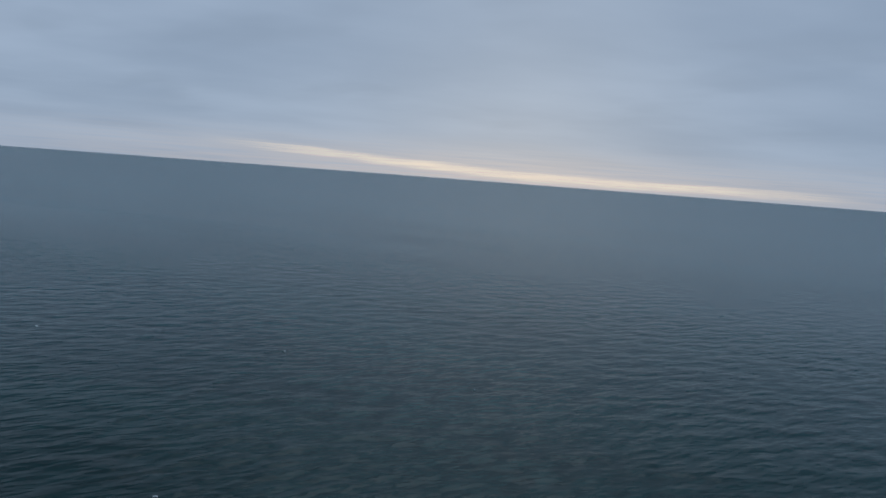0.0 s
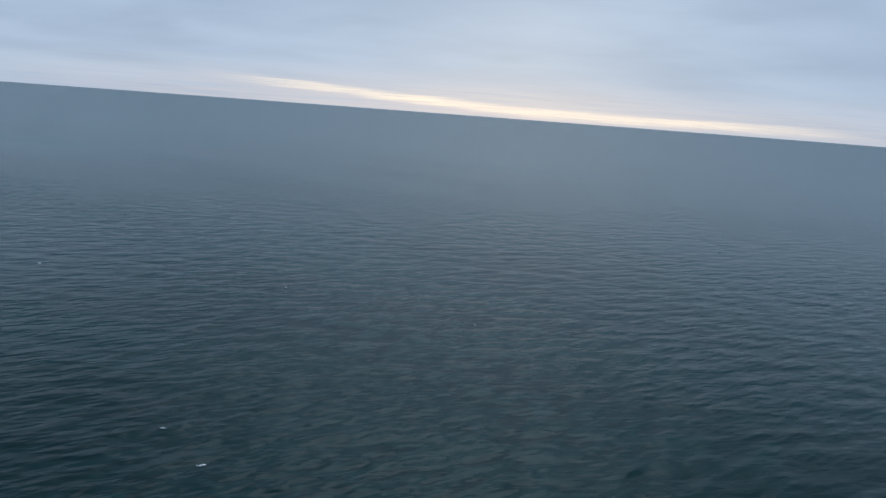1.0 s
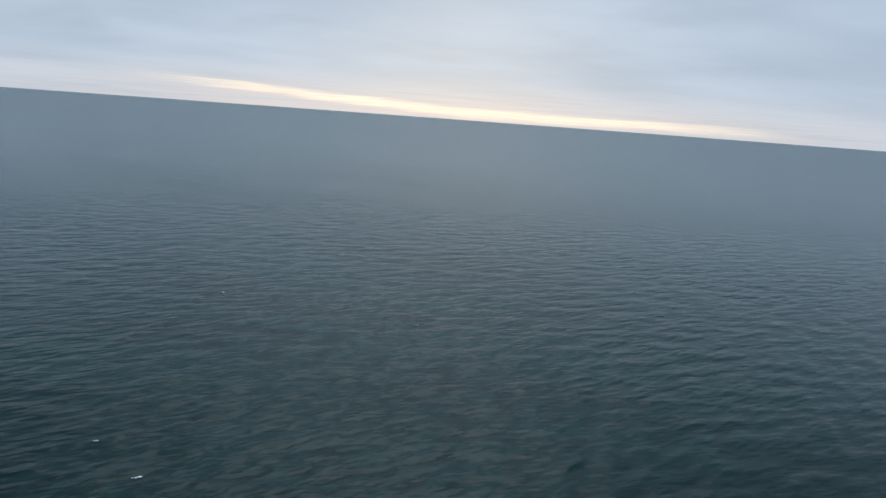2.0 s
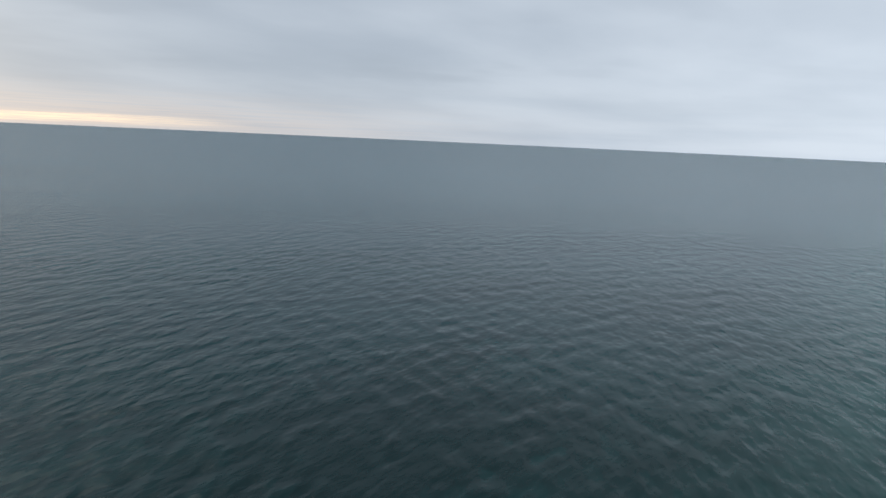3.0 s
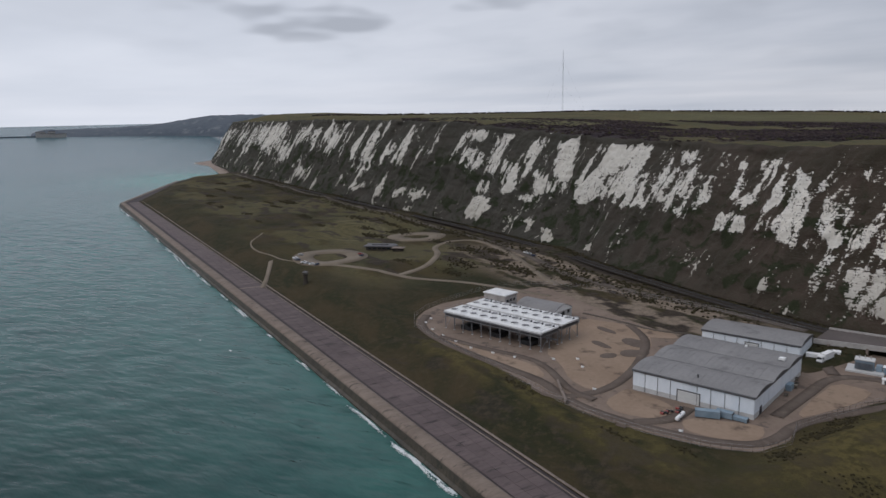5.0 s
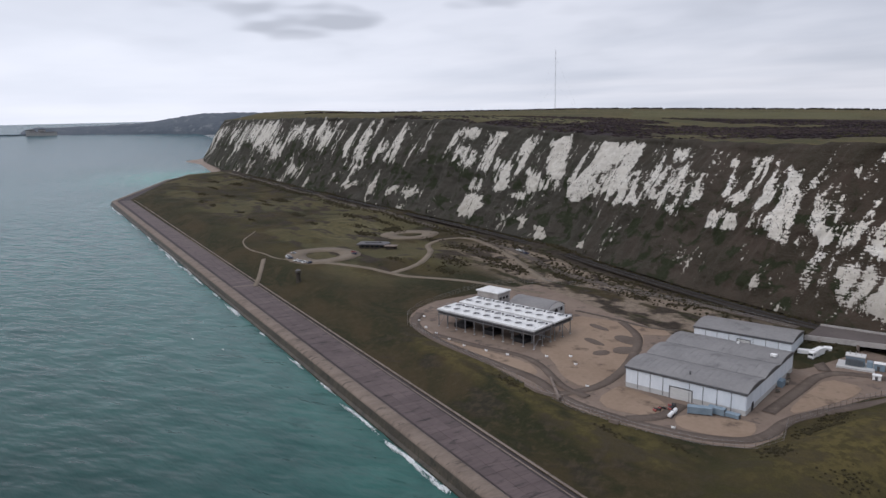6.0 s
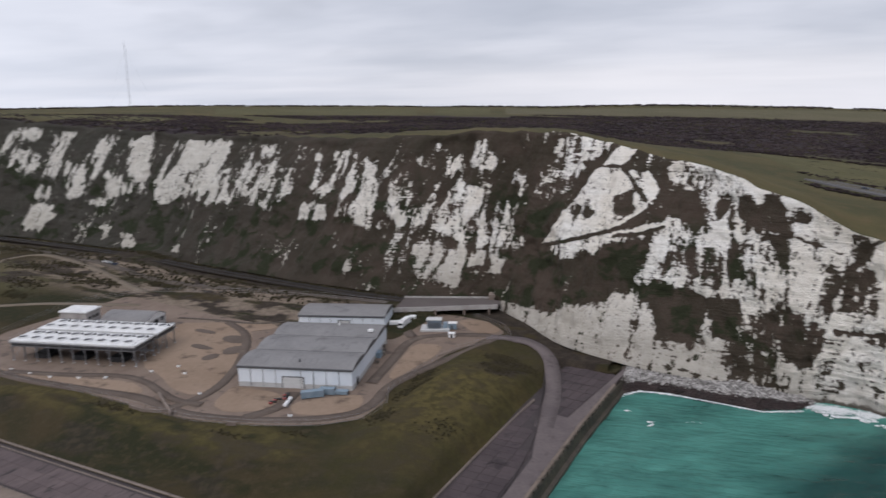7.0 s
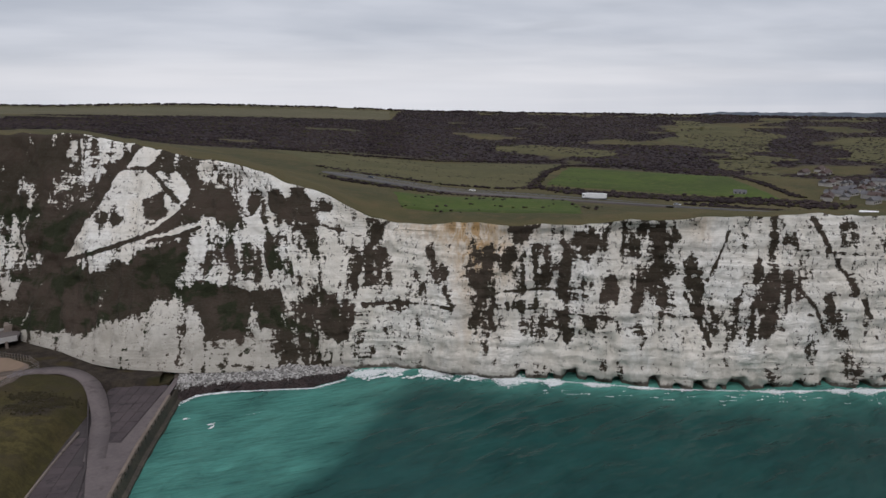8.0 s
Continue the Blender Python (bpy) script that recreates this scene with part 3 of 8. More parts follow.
def hinter_z(x, y):
    x, y = np.asarray(x, float), np.asarray(y, float)
    r, az = np.hypot(x, y), np.degrees(np.arctan2(x, y))
    fa = np.interp(az, HINTER_AZ, np.arange(len(HINTER_AZ)))
    fr = np.interp(np.log(r), np.log(HINTER_R), np.arange(len(HINTER_R)))
    ia, ir = np.minimum(fa.astype(int), len(HINTER_AZ) - 2), np.minimum(fr.astype(int), len(HINTER_R) - 2)
    ta, tr = fa - ia, fr - ir
    z = (HZ[ia, ir] * (1 - ta) + HZ[ia + 1, ir] * ta) * (1 - tr) + (HZ[ia, ir + 1] * (1 - ta) + HZ[ia + 1, ir + 1] * ta) * tr
    return z + (rough(x / 160, y / 160, 3, 5) - 0.5) * 3.0 * ease(r, 350, 900)


COMPOUND = 10.0


def hoe_z(x, y):
    """The made ground under the cliffs: bank behind the promenade, level compound, open grass to the west."""
    x, y = np.asarray(x, float), np.asarray(y, float)
    inland = np.where(x > -1105, y - 136.0, (y - 136.0 - (-1105 - x) * 0.357) * 0.94)
    z = 5.0 + 6.2 * ease(inland, 0, 30)
    roll = (rough(x / 70, y / 70, 3, 11) - 0.5) * 5.0 + (rough(x / 18, y / 18, 2, 3) - 0.5) * 1.2
    open_land = ease(-x, 345, 420)
    level = ease(inland, 20, 31) * (1 - open_land)
    z = z + roll * ease(inland, 12, 45) * open_land
    z = z * (1 - level) + COMPOUND * level
    # the rise of ground to the railway and the cliff foot
    z = z + (14.0 - 11.0) * ease(y - foot_y(x), -70, -10) * np.where(x < -170, 1.0, 0.0)
    # the turfed mound at the seaward corner
    mound = 5.5 * np.exp(-((x + 116) / 17) ** 2 - ((y - 232) / 34) ** 2) + 3.0 * np.exp(-((x + 118) / 20) ** 2 - ((y - 185) / 22) ** 2)
    mound = mound * ease(-x, 93, 104) * ease(y, 140, 165) * ease(x, -137, -124)
    z = z + mound
    # cutting for the lane that climbs from the promenade
    lane = np.interp(x, [-150, -120, -98, -88, -76], [11.5, 10.2, 7.6, 5.4, 4.75]) - 0.15
    cut = ease(y, 254, 268) * ease(x, -132, -122)
    z = np.where(z > lane, z * (1 - cut) + lane * cut, z)
    east = ease(x, -98, -92)
    z = z * (1 - east) + east * np.where(y < 287, 4.4, 7.2)
    return z


# ---- the sea ----
def make_sea():
    az = np.radians(np.concatenate([np.linspace(-216, 44, 1000), np.linspace(46, 144, 50)]))
    r = np.concatenate([[0.0], np.geomspace(60, 4950, 430)])
    R, A = np.meshgrid(r, az, indexing="ij")
    x, y = R * np.sin(A), R * np.cos(A)
    swell = np.zeros_like(x)
    rng = np.random.RandomState(4)
    for lam, amp in ((48, 0.07), (34, 0.09), (27, 0.11), (21, 0.12), (17, 0.12), (13, 0.11), (10, 0.10), (8, 0.09)):
        for _ in range(3):
            a = radians(-30 + rng.uniform(-62, 62))
            swell += (1 - ease(R, lam * 24, lam * 52)) * amp * np.sin((x * math.sin(a) + y * math.cos(a)) * 2 * math.pi / lam + rng.uniform(0, 6) + 2.5 * rough(x / 90, y / 90, 2, 7))
    bearing = (np.degrees(A) + 180) % 360 - 180                # no lift behind the land
    seaward = ease(np.abs(bearing + 12), 58, 66)
    z = swell * 0.5 + far_rise(R) * seaward - 260.0 * ease(R, 1700, 4200) * (1 - seaward)
    # chalk washed off the cliffs clouds the water along the shore
    shore = np.where(x > -68, foot_y(x) - y, np.where(x > -1105, 110 - y, 900))
    bay = ease(x, -90, -60) * (1 - ease(x - 0.62 * (y - 231) + 16 * (rough(x / 22, y / 22, 3, 71) - 0.5), -15, 21)) * ease(y, 95, 215)
    fringe = np.exp(-np.clip(shore, 0, None) / 14.0) * ease(x, -66, -40)
    west = np.exp(-np.clip(np.hypot(x + 1500, (y - 300) * 1.5) - 120, 0, None) / 160.0) * 0.5
    wall = np.exp(-np.clip(110 - y, 0, None) / 75.0) * ease(-x, 60, 110) * (1 - ease(-x, 1100, 1400)) * 0.2
    inshore = (0.04 + 0.11 * ease(-x, 60, 420)) * ease(y + 0.25 * np.abs(x), -120, 150) * (1 - 0.85 * ease(R, 500, 2600))
    lee = 0.11 * ease(y, 40, 230) * ease(x, -66, -20) * (1 - ease(x, 260, 500))
    silt = np.clip(np.maximum.reduce([lee, bay * 0.48, fringe * 0.85, west, wall, inshore]), 0, 1)
    # Ranges and bearings are taken from the point under the camera.
    ob = sheet("sea", np.stack([x, y, z], -1), SEA, True, {"silt": silt, "west_grey": 0.47 * (0.8 + 0.2 * ease(R, 140, 420)) * ease(-x, 40, 350) * ease(y / (np.abs(x) + 60), -0.42, 0.3) * (1 - 0.7 * ease(R, 500, 2400)), "eye_range": ease(R, 420, 2400), "distance": ease(np.log(R + 1), math.log(230), math.log(2600))})
    return tagged(ob, "choppy teal sea, clouded with chalk near shore", "sea", kind="structure")


make_sea()


# ---- cliffs and the land behind ----
def make_cliffs():
    v = np.linspace(0, 1, 104)[:, None]
    f, b = FOOTS[None], BROWS[None]
    X = FOOTS[:, 0][None]
    sheer = ease(X, -30, 25)                                   # east of the beach the chalk stands almost upright
    slope = 1 - (1 - v) ** 0.72
    step = 0.5 * ease(v, 0.0, 0.42) + 0.5 * ease(v, 0.38, 1.0)
    h = (slope * 0.6 + step * 0.4) * (1 - sheer) + sheer * (0.25 * v + 0.75 * ease(v, 0.0, 1.25) / ease(1, 0, 1.25))
    P = np.empty((104, len(U), 3))
    P[..., :2] = f[..., :2] * (1 - h[..., None]) + b[..., :2] * h[..., None]
    P[..., 2] = f[..., 2] * (1 - v) + b[..., 2] * v
    t = np.gradient(BROWS[:, :2], axis=0)
    t /= np.linalg.norm(t, axis=1, keepdims=True)
    out = np.stack([t[:, 1], -t[:, 0]], -1)                    # towards the sea
    s = RUN[None] + 0 * v
    zz = P[..., 2]
    far = np.clip(np.hypot(FOOTS[:, 0], FOOTS[:, 1]) / 400.0, 1, 4)[None]
    hold = ease(v, 0, 0.08) * (1 - ease(v, 0.93, 1.0))
    ribs = (rough(s / 30, v * 0.9 + s / 300, 3, 21) - 0.5) * (12 - 2 * sheer)
    gully = -np.abs(rough(s / 15 + 0.6 * rough(s / 40, v * 2, 2, 2), v * 0.8, 3, 8) - 0.5) * (12 - 3 * sheer)
    beds = (rough(s / 60, zz / 2.6, 3, 31) - 0.5) * (1.0 + 1.3 * sheer)
    nub = (rough(s / 5.0, zz / 8.0, 4, 44, 0.6) - 0.5) * 6.0
    lump = (rough(s / 26 + 5, v * 1.3, 2, 60) - 0.5) * 10 * sheer * (1 - ease(v, 0.3, 0.9))
    d = (ribs + gully + beds + nub) * hold + lump
    # the sea has cut low caves into the foot of the sheer chalk
    caves = np.zeros_like(d)
    for x, half, tall in ((77, 1.6, 3.0), (89, 1.3, 2.0), (97, 2.6, 4.6), (105, 1.2, 1.8), (115, 1.6, 2.4), (129, 1.8, 4.2), (138, 1.4, 1.8), (146, 2.4, 4.4), (154, 1.2, 1.8), (161, 3.6, 5.4), (174, 1.4, 2.0), (187, 1.6, 2.4),
                          (199, 1.4, 2.2), (213, 2.6, 3.6)):
        q = np.abs(X - x) / half + 0.25 * (rough(s / 1.5, v * 40, 2, 66) - 0.5)
        caves = caves + 8.0 * (1 - ease(q, 0.7, 1.15)) * (1 - ease(zz, tall * 0.75, tall * 1.05 + 0.3))
    caves = caves + 1.1 * sheer * ease(X, 60, 80) * (1 - ease(zz, 0.6, 1.9 + 1.6 * grain(s / 5, 0 * s, 5)))      # a wave-cut notch
    d = d - caves
    P[..., :2] += out[None] * d[..., None]
    P[..., 2] += (rough(s / 11, v * 0, 2, 90) - 0.5) * 3.0 * ease(v, 0.9, 1.0) * (1 - ease(s, RUN[-2], RUN[-1]))
    return P, s, v, d, sheer, zz


CP, CS, CV, CD, CSHEER, CZ = make_cliffs()


# Where chalk shows through the grown-over slopes of the west: place along the cliff, height as a fraction, and the two half-axes of the patch in the same measures.
COVER_Q = [
    (-39, 0.03, 28.0, 0.000, 0.2, -0.012), (-11, 0.06, 15.1, 0.011, 0.0, -0.027), (-63, 0.03, 14.3, 0.000, 0.0, -0.007)]
COVER_W = [
    (-1398, 0.73, 672.9, -0.047, 1.6, -0.216), (-1157, 0.74, 38.9, -0.053, -7.7, -0.177), (-1041, 0.81, 26.1, -0.033, 1.1, -0.160), (-1103, 0.24, 39.1, 0.017, 8.6, -0.053),
    (-774, 0.61, 18.6, -0.031, -2.6, -0.173), (-715, 0.20, 45.5, 0.037, 7.6, -0.080), (-1210, 0.46, 39.5, -0.044, -4.2, -0.168), (-856, 0.17, 28.2, 0.019, 7.0, -0.057)]
COVERS = [(COVER_Q, 0.13), (COVER_W, 0.68)]
# The bare runs of the western slopes and the faces of the eastern cliffs: how bare each is, and its outline as metres along the brow and height as a fraction.
SLOPE_BASE = [
    (0.12, (-690, 0.93), (-560, 0.95), (-420, 0.92), (-330, 0.90), (-330, 0.50), (-440, 0.46), (-560, 0.46), (-640, 0.50), (-690, 0.62)),
    (0.10, (-330, 0.90), (-262, 0.86), (-190, 0.92), (-176, 0.60), (-172, 0.10), (-228, 0.08), (-246, 0.40), (-330, 0.46))]
SLOPE_A = [
    (0.87, (-675, 0.94), (-636, 0.95), (-635, 0.84), (-649, 0.84), (-668, 0.85), (-670, 0.74), (-684, 0.66), (-686, 0.76)),
    (0.87, (-661, 0.73), (-634, 0.76), (-621, 0.63), (-622, 0.54), (-649, 0.55), (-658, 0.58)),
    (0.82, (-626, 0.93), (-590, 0.96), (-595, 0.76), (-594, 0.55), (-616, 0.50), (-621, 0.70)),
    (0.97, (-590, 0.70), (-554, 0.65), (-543, 0.41), (-565, 0.34), (-573, 0.54)),
    (0.72, (-561, 0.94), (-551, 0.92), (-537, 0.70), (-535, 0.55), (-543, 0.53), (-551, 0.75)),
    (0.87, (-519, 0.94), (-494, 0.98), (-492, 0.85), (-482, 0.64), (-484, 0.57), (-503, 0.63), (-511, 0.67)),
    (0.92, (-467, 0.95), (-460, 0.97), (-460, 0.75), (-468, 0.53), (-471, 0.53), (-470, 0.72))]
SLOPE_B = [
    (1.12, (-449, 0.95), (-434, 0.95), (-430, 0.81), (-436, 0.63), (-429, 0.54), (-438, 0.44), (-458, 0.37), (-468, 0.48), (-454, 0.73)),
    (0.92, (-431, 0.95), (-406, 0.95), (-402, 0.85), (-401, 0.69), (-396, 0.76), (-378, 0.48), (-408, 0.41), (-402, 0.51), (-426, 0.54), (-425, 0.72)),
    (0.92, (-375, 0.92), (-359, 0.94), (-357, 0.84), (-364, 0.82)),
    (0.62, (-380, 0.79), (-352, 0.81), (-327, 0.77), (-323, 0.58), (-333, 0.50), (-337, 0.41), (-350, 0.46), (-363, 0.43), (-376, 0.61)),
    (1.02, (-317, 0.48), (-300, 0.53), (-290, 0.40), (-314, 0.38)),
    (1.05, (-618, 0.27), (-591, 0.30), (-568, 0.23), (-580, 0.07), (-606, 0.05), (-617, 0.16))]
SLOPE_C = [
    (0.82, (-621, 0.45), (-599, 0.46), (-591, 0.33), (-609, 0.30)),
    (0.92, (-531, 0.61), (-512, 0.60), (-492, 0.47), (-517, 0.39), (-528, 0.49)),
    (0.82, (-520, 0.15), (-504, 0.19), (-496, 0.09), (-504, 0.06)),
    (1.12, (-492, 0.12), (-470, 0.14), (-462, 0.05), (-476, 0.02)),
    (1.12, (-429, 0.09), (-410, 0.12), (-409, 0.06), (-419, 0.04)),
    (0.67, (-321, 0.26), (-312, 0.21), (-305, 0.12), (-320, 0.11), (-322, 0.18)),
    (0.92, (-539, 0.39), (-521, 0.40), (-521, 0.34), (-537, 0.33)),
    (0.82, (-345, 0.77), (-329, 0.77), (-323, 0.58), (-333, 0.56)),
    (0.72, (-338, 0.95), (-332, 0.95), (-328, 0.82), (-330, 0.82)),
    (0.97, (-318, 0.91), (-310, 0.84), (-305, 0.61), (-309, 0.61))]
SLOPE_D = [
    (0.82, (-305, 0.90), (-286, 0.90), (-285, 0.76), (-292, 0.58), (-307, 0.56), (-293, 0.74)),
    (0.87, (-284, 0.89), (-280, 0.89), (-274, 0.73), (-268, 0.63), (-277, 0.55), (-279, 0.73)),
    (1.07, (-272, 0.84), (-266, 0.84), (-255, 0.69), (-251, 0.52), (-250, 0.36), (-261, 0.39), (-264, 0.57), (-264, 0.71)),
    (0.97, (-315, 0.39), (-303, 0.51), (-291, 0.50), (-290, 0.44), (-309, 0.38)),
    (0.62, (-286, 0.50), (-265, 0.52), (-263, 0.46), (-282, 0.44)),
    (0.72, (-249, 0.71), (-242, 0.69), (-233, 0.58), (-235, 0.53), (-225, 0.43), (-227, 0.40), (-238, 0.41), (-242, 0.52)),
    (0.62, (-234, 0.70), (-230, 0.70), (-226, 0.51), (-229, 0.53)),
    (0.82, (-226, 0.95), (-216, 0.91), (-214, 0.87), (-223, 0.89))]
SLOPE_E = [
    (0.62, (-233, 0.86), (-230, 0.86), (-216, 0.76), (-217, 0.73), (-226, 0.78), (-232, 0.80)),
    (0.97, (-214, 0.84), (-203, 0.85), (-202, 0.78), (-206, 0.72), (-210, 0.74)),
    (0.92, (-201, 0.85), (-186, 0.85), (-177, 0.87), (-167, 0.80), (-179, 0.80), (-184, 0.76), (-194, 0.78)),
    (0.72, (-199, 0.96), (-189, 0.95), (-183, 0.86), (-194, 0.86)),
    (1.02, (-178, 0.67), (-171, 0.73), (-167, 0.77), (-156, 0.72), (-156, 0.57), (-158, 0.57), (-162, 0.66), (-175, 0.64)),
    (0.97, (-216, 0.67), (-212, 0.68), (-213, 0.58), (-215, 0.42), (-220, 0.37), (-222, 0.35), (-220, 0.47))]
SLOPE_F = [
    (1.12, (-203, 0.70), (-197, 0.67), (-186, 0.66), (-183, 0.56), (-192, 0.42), (-189, 0.31), (-201, 0.34), (-211, 0.40), (-208, 0.53)),
    (0.92, (-182, 0.51), (-173, 0.55), (-158, 0.54), (-158, 0.43), (-158, 0.32), (-180, 0.32), (-182, 0.36)),
    (0.87, (-220, 0.30), (-203, 0.29), (-188, 0.26), (-178, 0.29), (-161, 0.27), (-159, 0.18), (-170, 0.15), (-180, 0.21), (-187, 0.08), (-206, 0.06), (-212, 0.12)),
    (-0.4, (-186, 0.18), (-178, 0.21), (-172, 0.12), (-176, 0.05), (-184, 0.09)),
    (0.62, (-263, 0.15), (-252, 0.16), (-251, 0.11), (-256, 0.11))]
FACE_A = [
    (-0.3, (-181, 1.00), (-135, 1.00), (-142, 0.95), (-146, 0.86), (-140, 0.83), (-107, 0.98), (-112, 0.90), (-120, 0.74), (-129, 0.60), (-146, 0.38), (-155, 0.20), (-165, 0.03), (-172, 0.02)),
    (0.8, (-171, 0.66), (-169, 0.77), (-167, 0.78), (-160, 0.76), (-157, 0.69), (-157, 0.57), (-161, 0.60), (-163, 0.69), (-169, 0.69)),
    (0.78, (-134, 0.99), (-115, 1.00), (-107, 0.98), (-116, 0.87), (-120, 0.88), (-146, 0.85), (-145, 0.91), (-141, 0.95)),
    (0.6, (-146, 0.83), (-121, 0.88), (-117, 0.86), (-128, 0.76), (-141, 0.73), (-150, 0.65), (-153, 0.70), (-147, 0.78)),
    (0.5, (-153, 0.67), (-127, 0.72), (-135, 0.66), (-146, 0.62))]
FACE_B = [
    (0.75, (-175, 0.57), (-160, 0.58), (-159, 0.35), (-163, 0.32), (-173, 0.31)),
    (0.9, (-173, 0.29), (-161, 0.27), (-166, 0.18), (-172, 0.17)),
    (0.7, (-158, 0.39), (-150, 0.41), (-153, 0.33), (-158, 0.33)),
    (-0.5, (-106, 0.99), (-112, 0.91), (-115, 0.87), (-120, 0.75), (-125, 0.66), (-130, 0.61), (-146, 0.38), (-155, 0.20), (-159, 0.22), (-147, 0.42), (-139, 0.57), (-127, 0.71), (-120, 0.82), (-115, 0.91), (-108, 0.98)),
    (-0.3, (-95, 1.00), (-70, 1.00), (-74, 0.94), (-72, 0.85), (-54, 0.78), (-47, 0.75), (-49, 0.69), (-59, 0.69), (-68, 0.72), (-69, 0.67), (-76, 0.61), (-95, 0.56), (-102, 0.56), (-94, 0.63), (-78, 0.75), (-85, 0.81), (-98, 0.90))]
FACE_C = [
    (1.2, (-104, 0.99), (-92, 1.00), (-98, 0.91), (-96, 0.87), (-87, 0.81), (-94, 0.78), (-101, 0.69), (-105, 0.61), (-94, 0.63), (-79, 0.75), (-79, 0.73), (-92, 0.61), (-120, 0.49), (-143, 0.39), (-129, 0.62), (-122, 0.69), (-115, 0.85), (-107, 0.95)),
    (-0.4, (-98, 0.75), (-90, 0.79), (-85, 0.71), (-94, 0.65), (-99, 0.69)),
    (0, (-129, 0.63), (-115, 0.68), (-110, 0.63), (-113, 0.59), (-127, 0.60)),
    (1.15, (-97, 0.89), (-83, 0.91), (-76, 0.83), (-77, 0.76), (-85, 0.81)),
    (0.75, (-93, 0.96), (-89, 1.00), (-91, 0.92), (-95, 0.93)),
    (0.75, (-84, 1.00), (-80, 0.99), (-82, 0.92), (-84, 0.93))]
FACE_D = [
    (1.2, (-96, 0.58), (-84, 0.62), (-72, 0.67), (-70, 0.72), (-67, 0.69), (-71, 0.65), (-81, 0.60), (-96, 0.56)),
    (0.85, (-138, 0.39), (-120, 0.48), (-113, 0.46), (-115, 0.39), (-119, 0.36), (-125, 0.38)),
    (0.9, (-112, 0.46), (-99, 0.53), (-100, 0.47), (-105, 0.44), (-112, 0.44)),
    (1, (-95, 0.55), (-88, 0.57), (-86, 0.54), (-93, 0.51)),
    (-0.7, (-144, 0.37), (-138, 0.39), (-120, 0.36), (-113, 0.43), (-105, 0.43), (-97, 0.51), (-83, 0.56), (-73, 0.61), (-74, 0.52), (-80, 0.39), (-80, 0.34), (-86, 0.29), (-96, 0.24), (-105, 0.19), (-113, 0.17), (-127, 0.11), (-140, 0.09), (-160, 0.06), (-155, 0.20))]
FACE_E = [
    (0.95, (-158, 0.02), (-153, 0.06), (-139, 0.09), (-127, 0.09), (-114, 0.16), (-97, 0.23), (-81, 0.32), (-71, 0.26), (-68, 0.15), (-71, 0.10), (-56, 0.13), (-42, 0.14), (-17, 0.03), (-95, 0.00), (-134, 0.00), (-152, 0.00)),
    (0.85, (-73, 1.00), (-66, 1.00), (-48, 0.99), (-14, 1.00), (-9, 0.98), (-22, 0.96), (-27, 0.90), (-38, 0.89), (-47, 0.83), (-48, 0.76), (-54, 0.78), (-58, 0.83), (-74, 0.89)),
    (-0.45, (-73, 0.88), (-58, 0.83), (-57, 0.79), (-50, 0.75), (-48, 0.69), (-59, 0.69), (-68, 0.73), (-73, 0.79)),
    (-0.3, (-47, 0.85), (-40, 0.90), (-43, 0.80), (-46, 0.75), (-48, 0.78))]
FACE_F = [
    (-0.4, (-38, 0.89), (-28, 0.93), (-27, 0.90), (-16, 1.00), (-13, 0.95), (-10, 0.88), (-9, 0.81), (-10, 0.63), (-17, 0.59), (-21, 0.72), (-29, 0.78), (-38, 0.81)),
    (0.33, (-74, 0.60), (-53, 0.68), (-46, 0.60), (-22, 0.76), (-11, 0.61), (-20, 0.46), (-38, 0.43), (-50, 0.44), (-65, 0.39), (-78, 0.41)),
    (1.05, (-53, 0.75), (-45, 0.75), (-44, 0.70), (-42, 0.62), (-47, 0.60), (-50, 0.69)),
    (0.95, (-74, 0.59), (-70, 0.63), (-67, 0.55), (-69, 0.49), (-72, 0.52)),
    (0.95, (-75, 0.57), (-73, 0.46), (-76, 0.38), (-79, 0.38), (-76, 0.46)),
    (1.15, (-25, 0.55), (-16, 0.62), (-11, 0.55), (-17, 0.49), (-24, 0.49))]
FACE_G = [
    (0.8, (-71, 0.41), (-59, 0.48), (-53, 0.45), (-51, 0.41), (-59, 0.38), (-67, 0.37)),
    (0.65, (-48, 0.43), (-25, 0.51), (-22, 0.44), (-42, 0.38)),
    (-0.7, (-78, 0.34), (-71, 0.39), (-59, 0.37), (-50, 0.35), (-34, 0.38), (-34, 0.31), (-35, 0.22), (-46, 0.19), (-47, 0.25), (-51, 0.20), (-58, 0.14), (-64, 0.18), (-67, 0.19), (-70, 0.25), (-77, 0.29)),
    (1, (-49, 0.31), (-47, 0.31), (-46, 0.20), (-52, 0.17)),
    (0.35, (-33, 0.27), (-11, 0.33), (-18, 0.05), (-36, 0.04), (-42, 0.13)),
    (-0.4, (-27, 0.14), (-17, 0.16), (-17, 0.08), (-28, 0.08)),
    (0.75, (-33, 0.42), (-20, 0.43), (-23, 0.30), (-32, 0.29))]
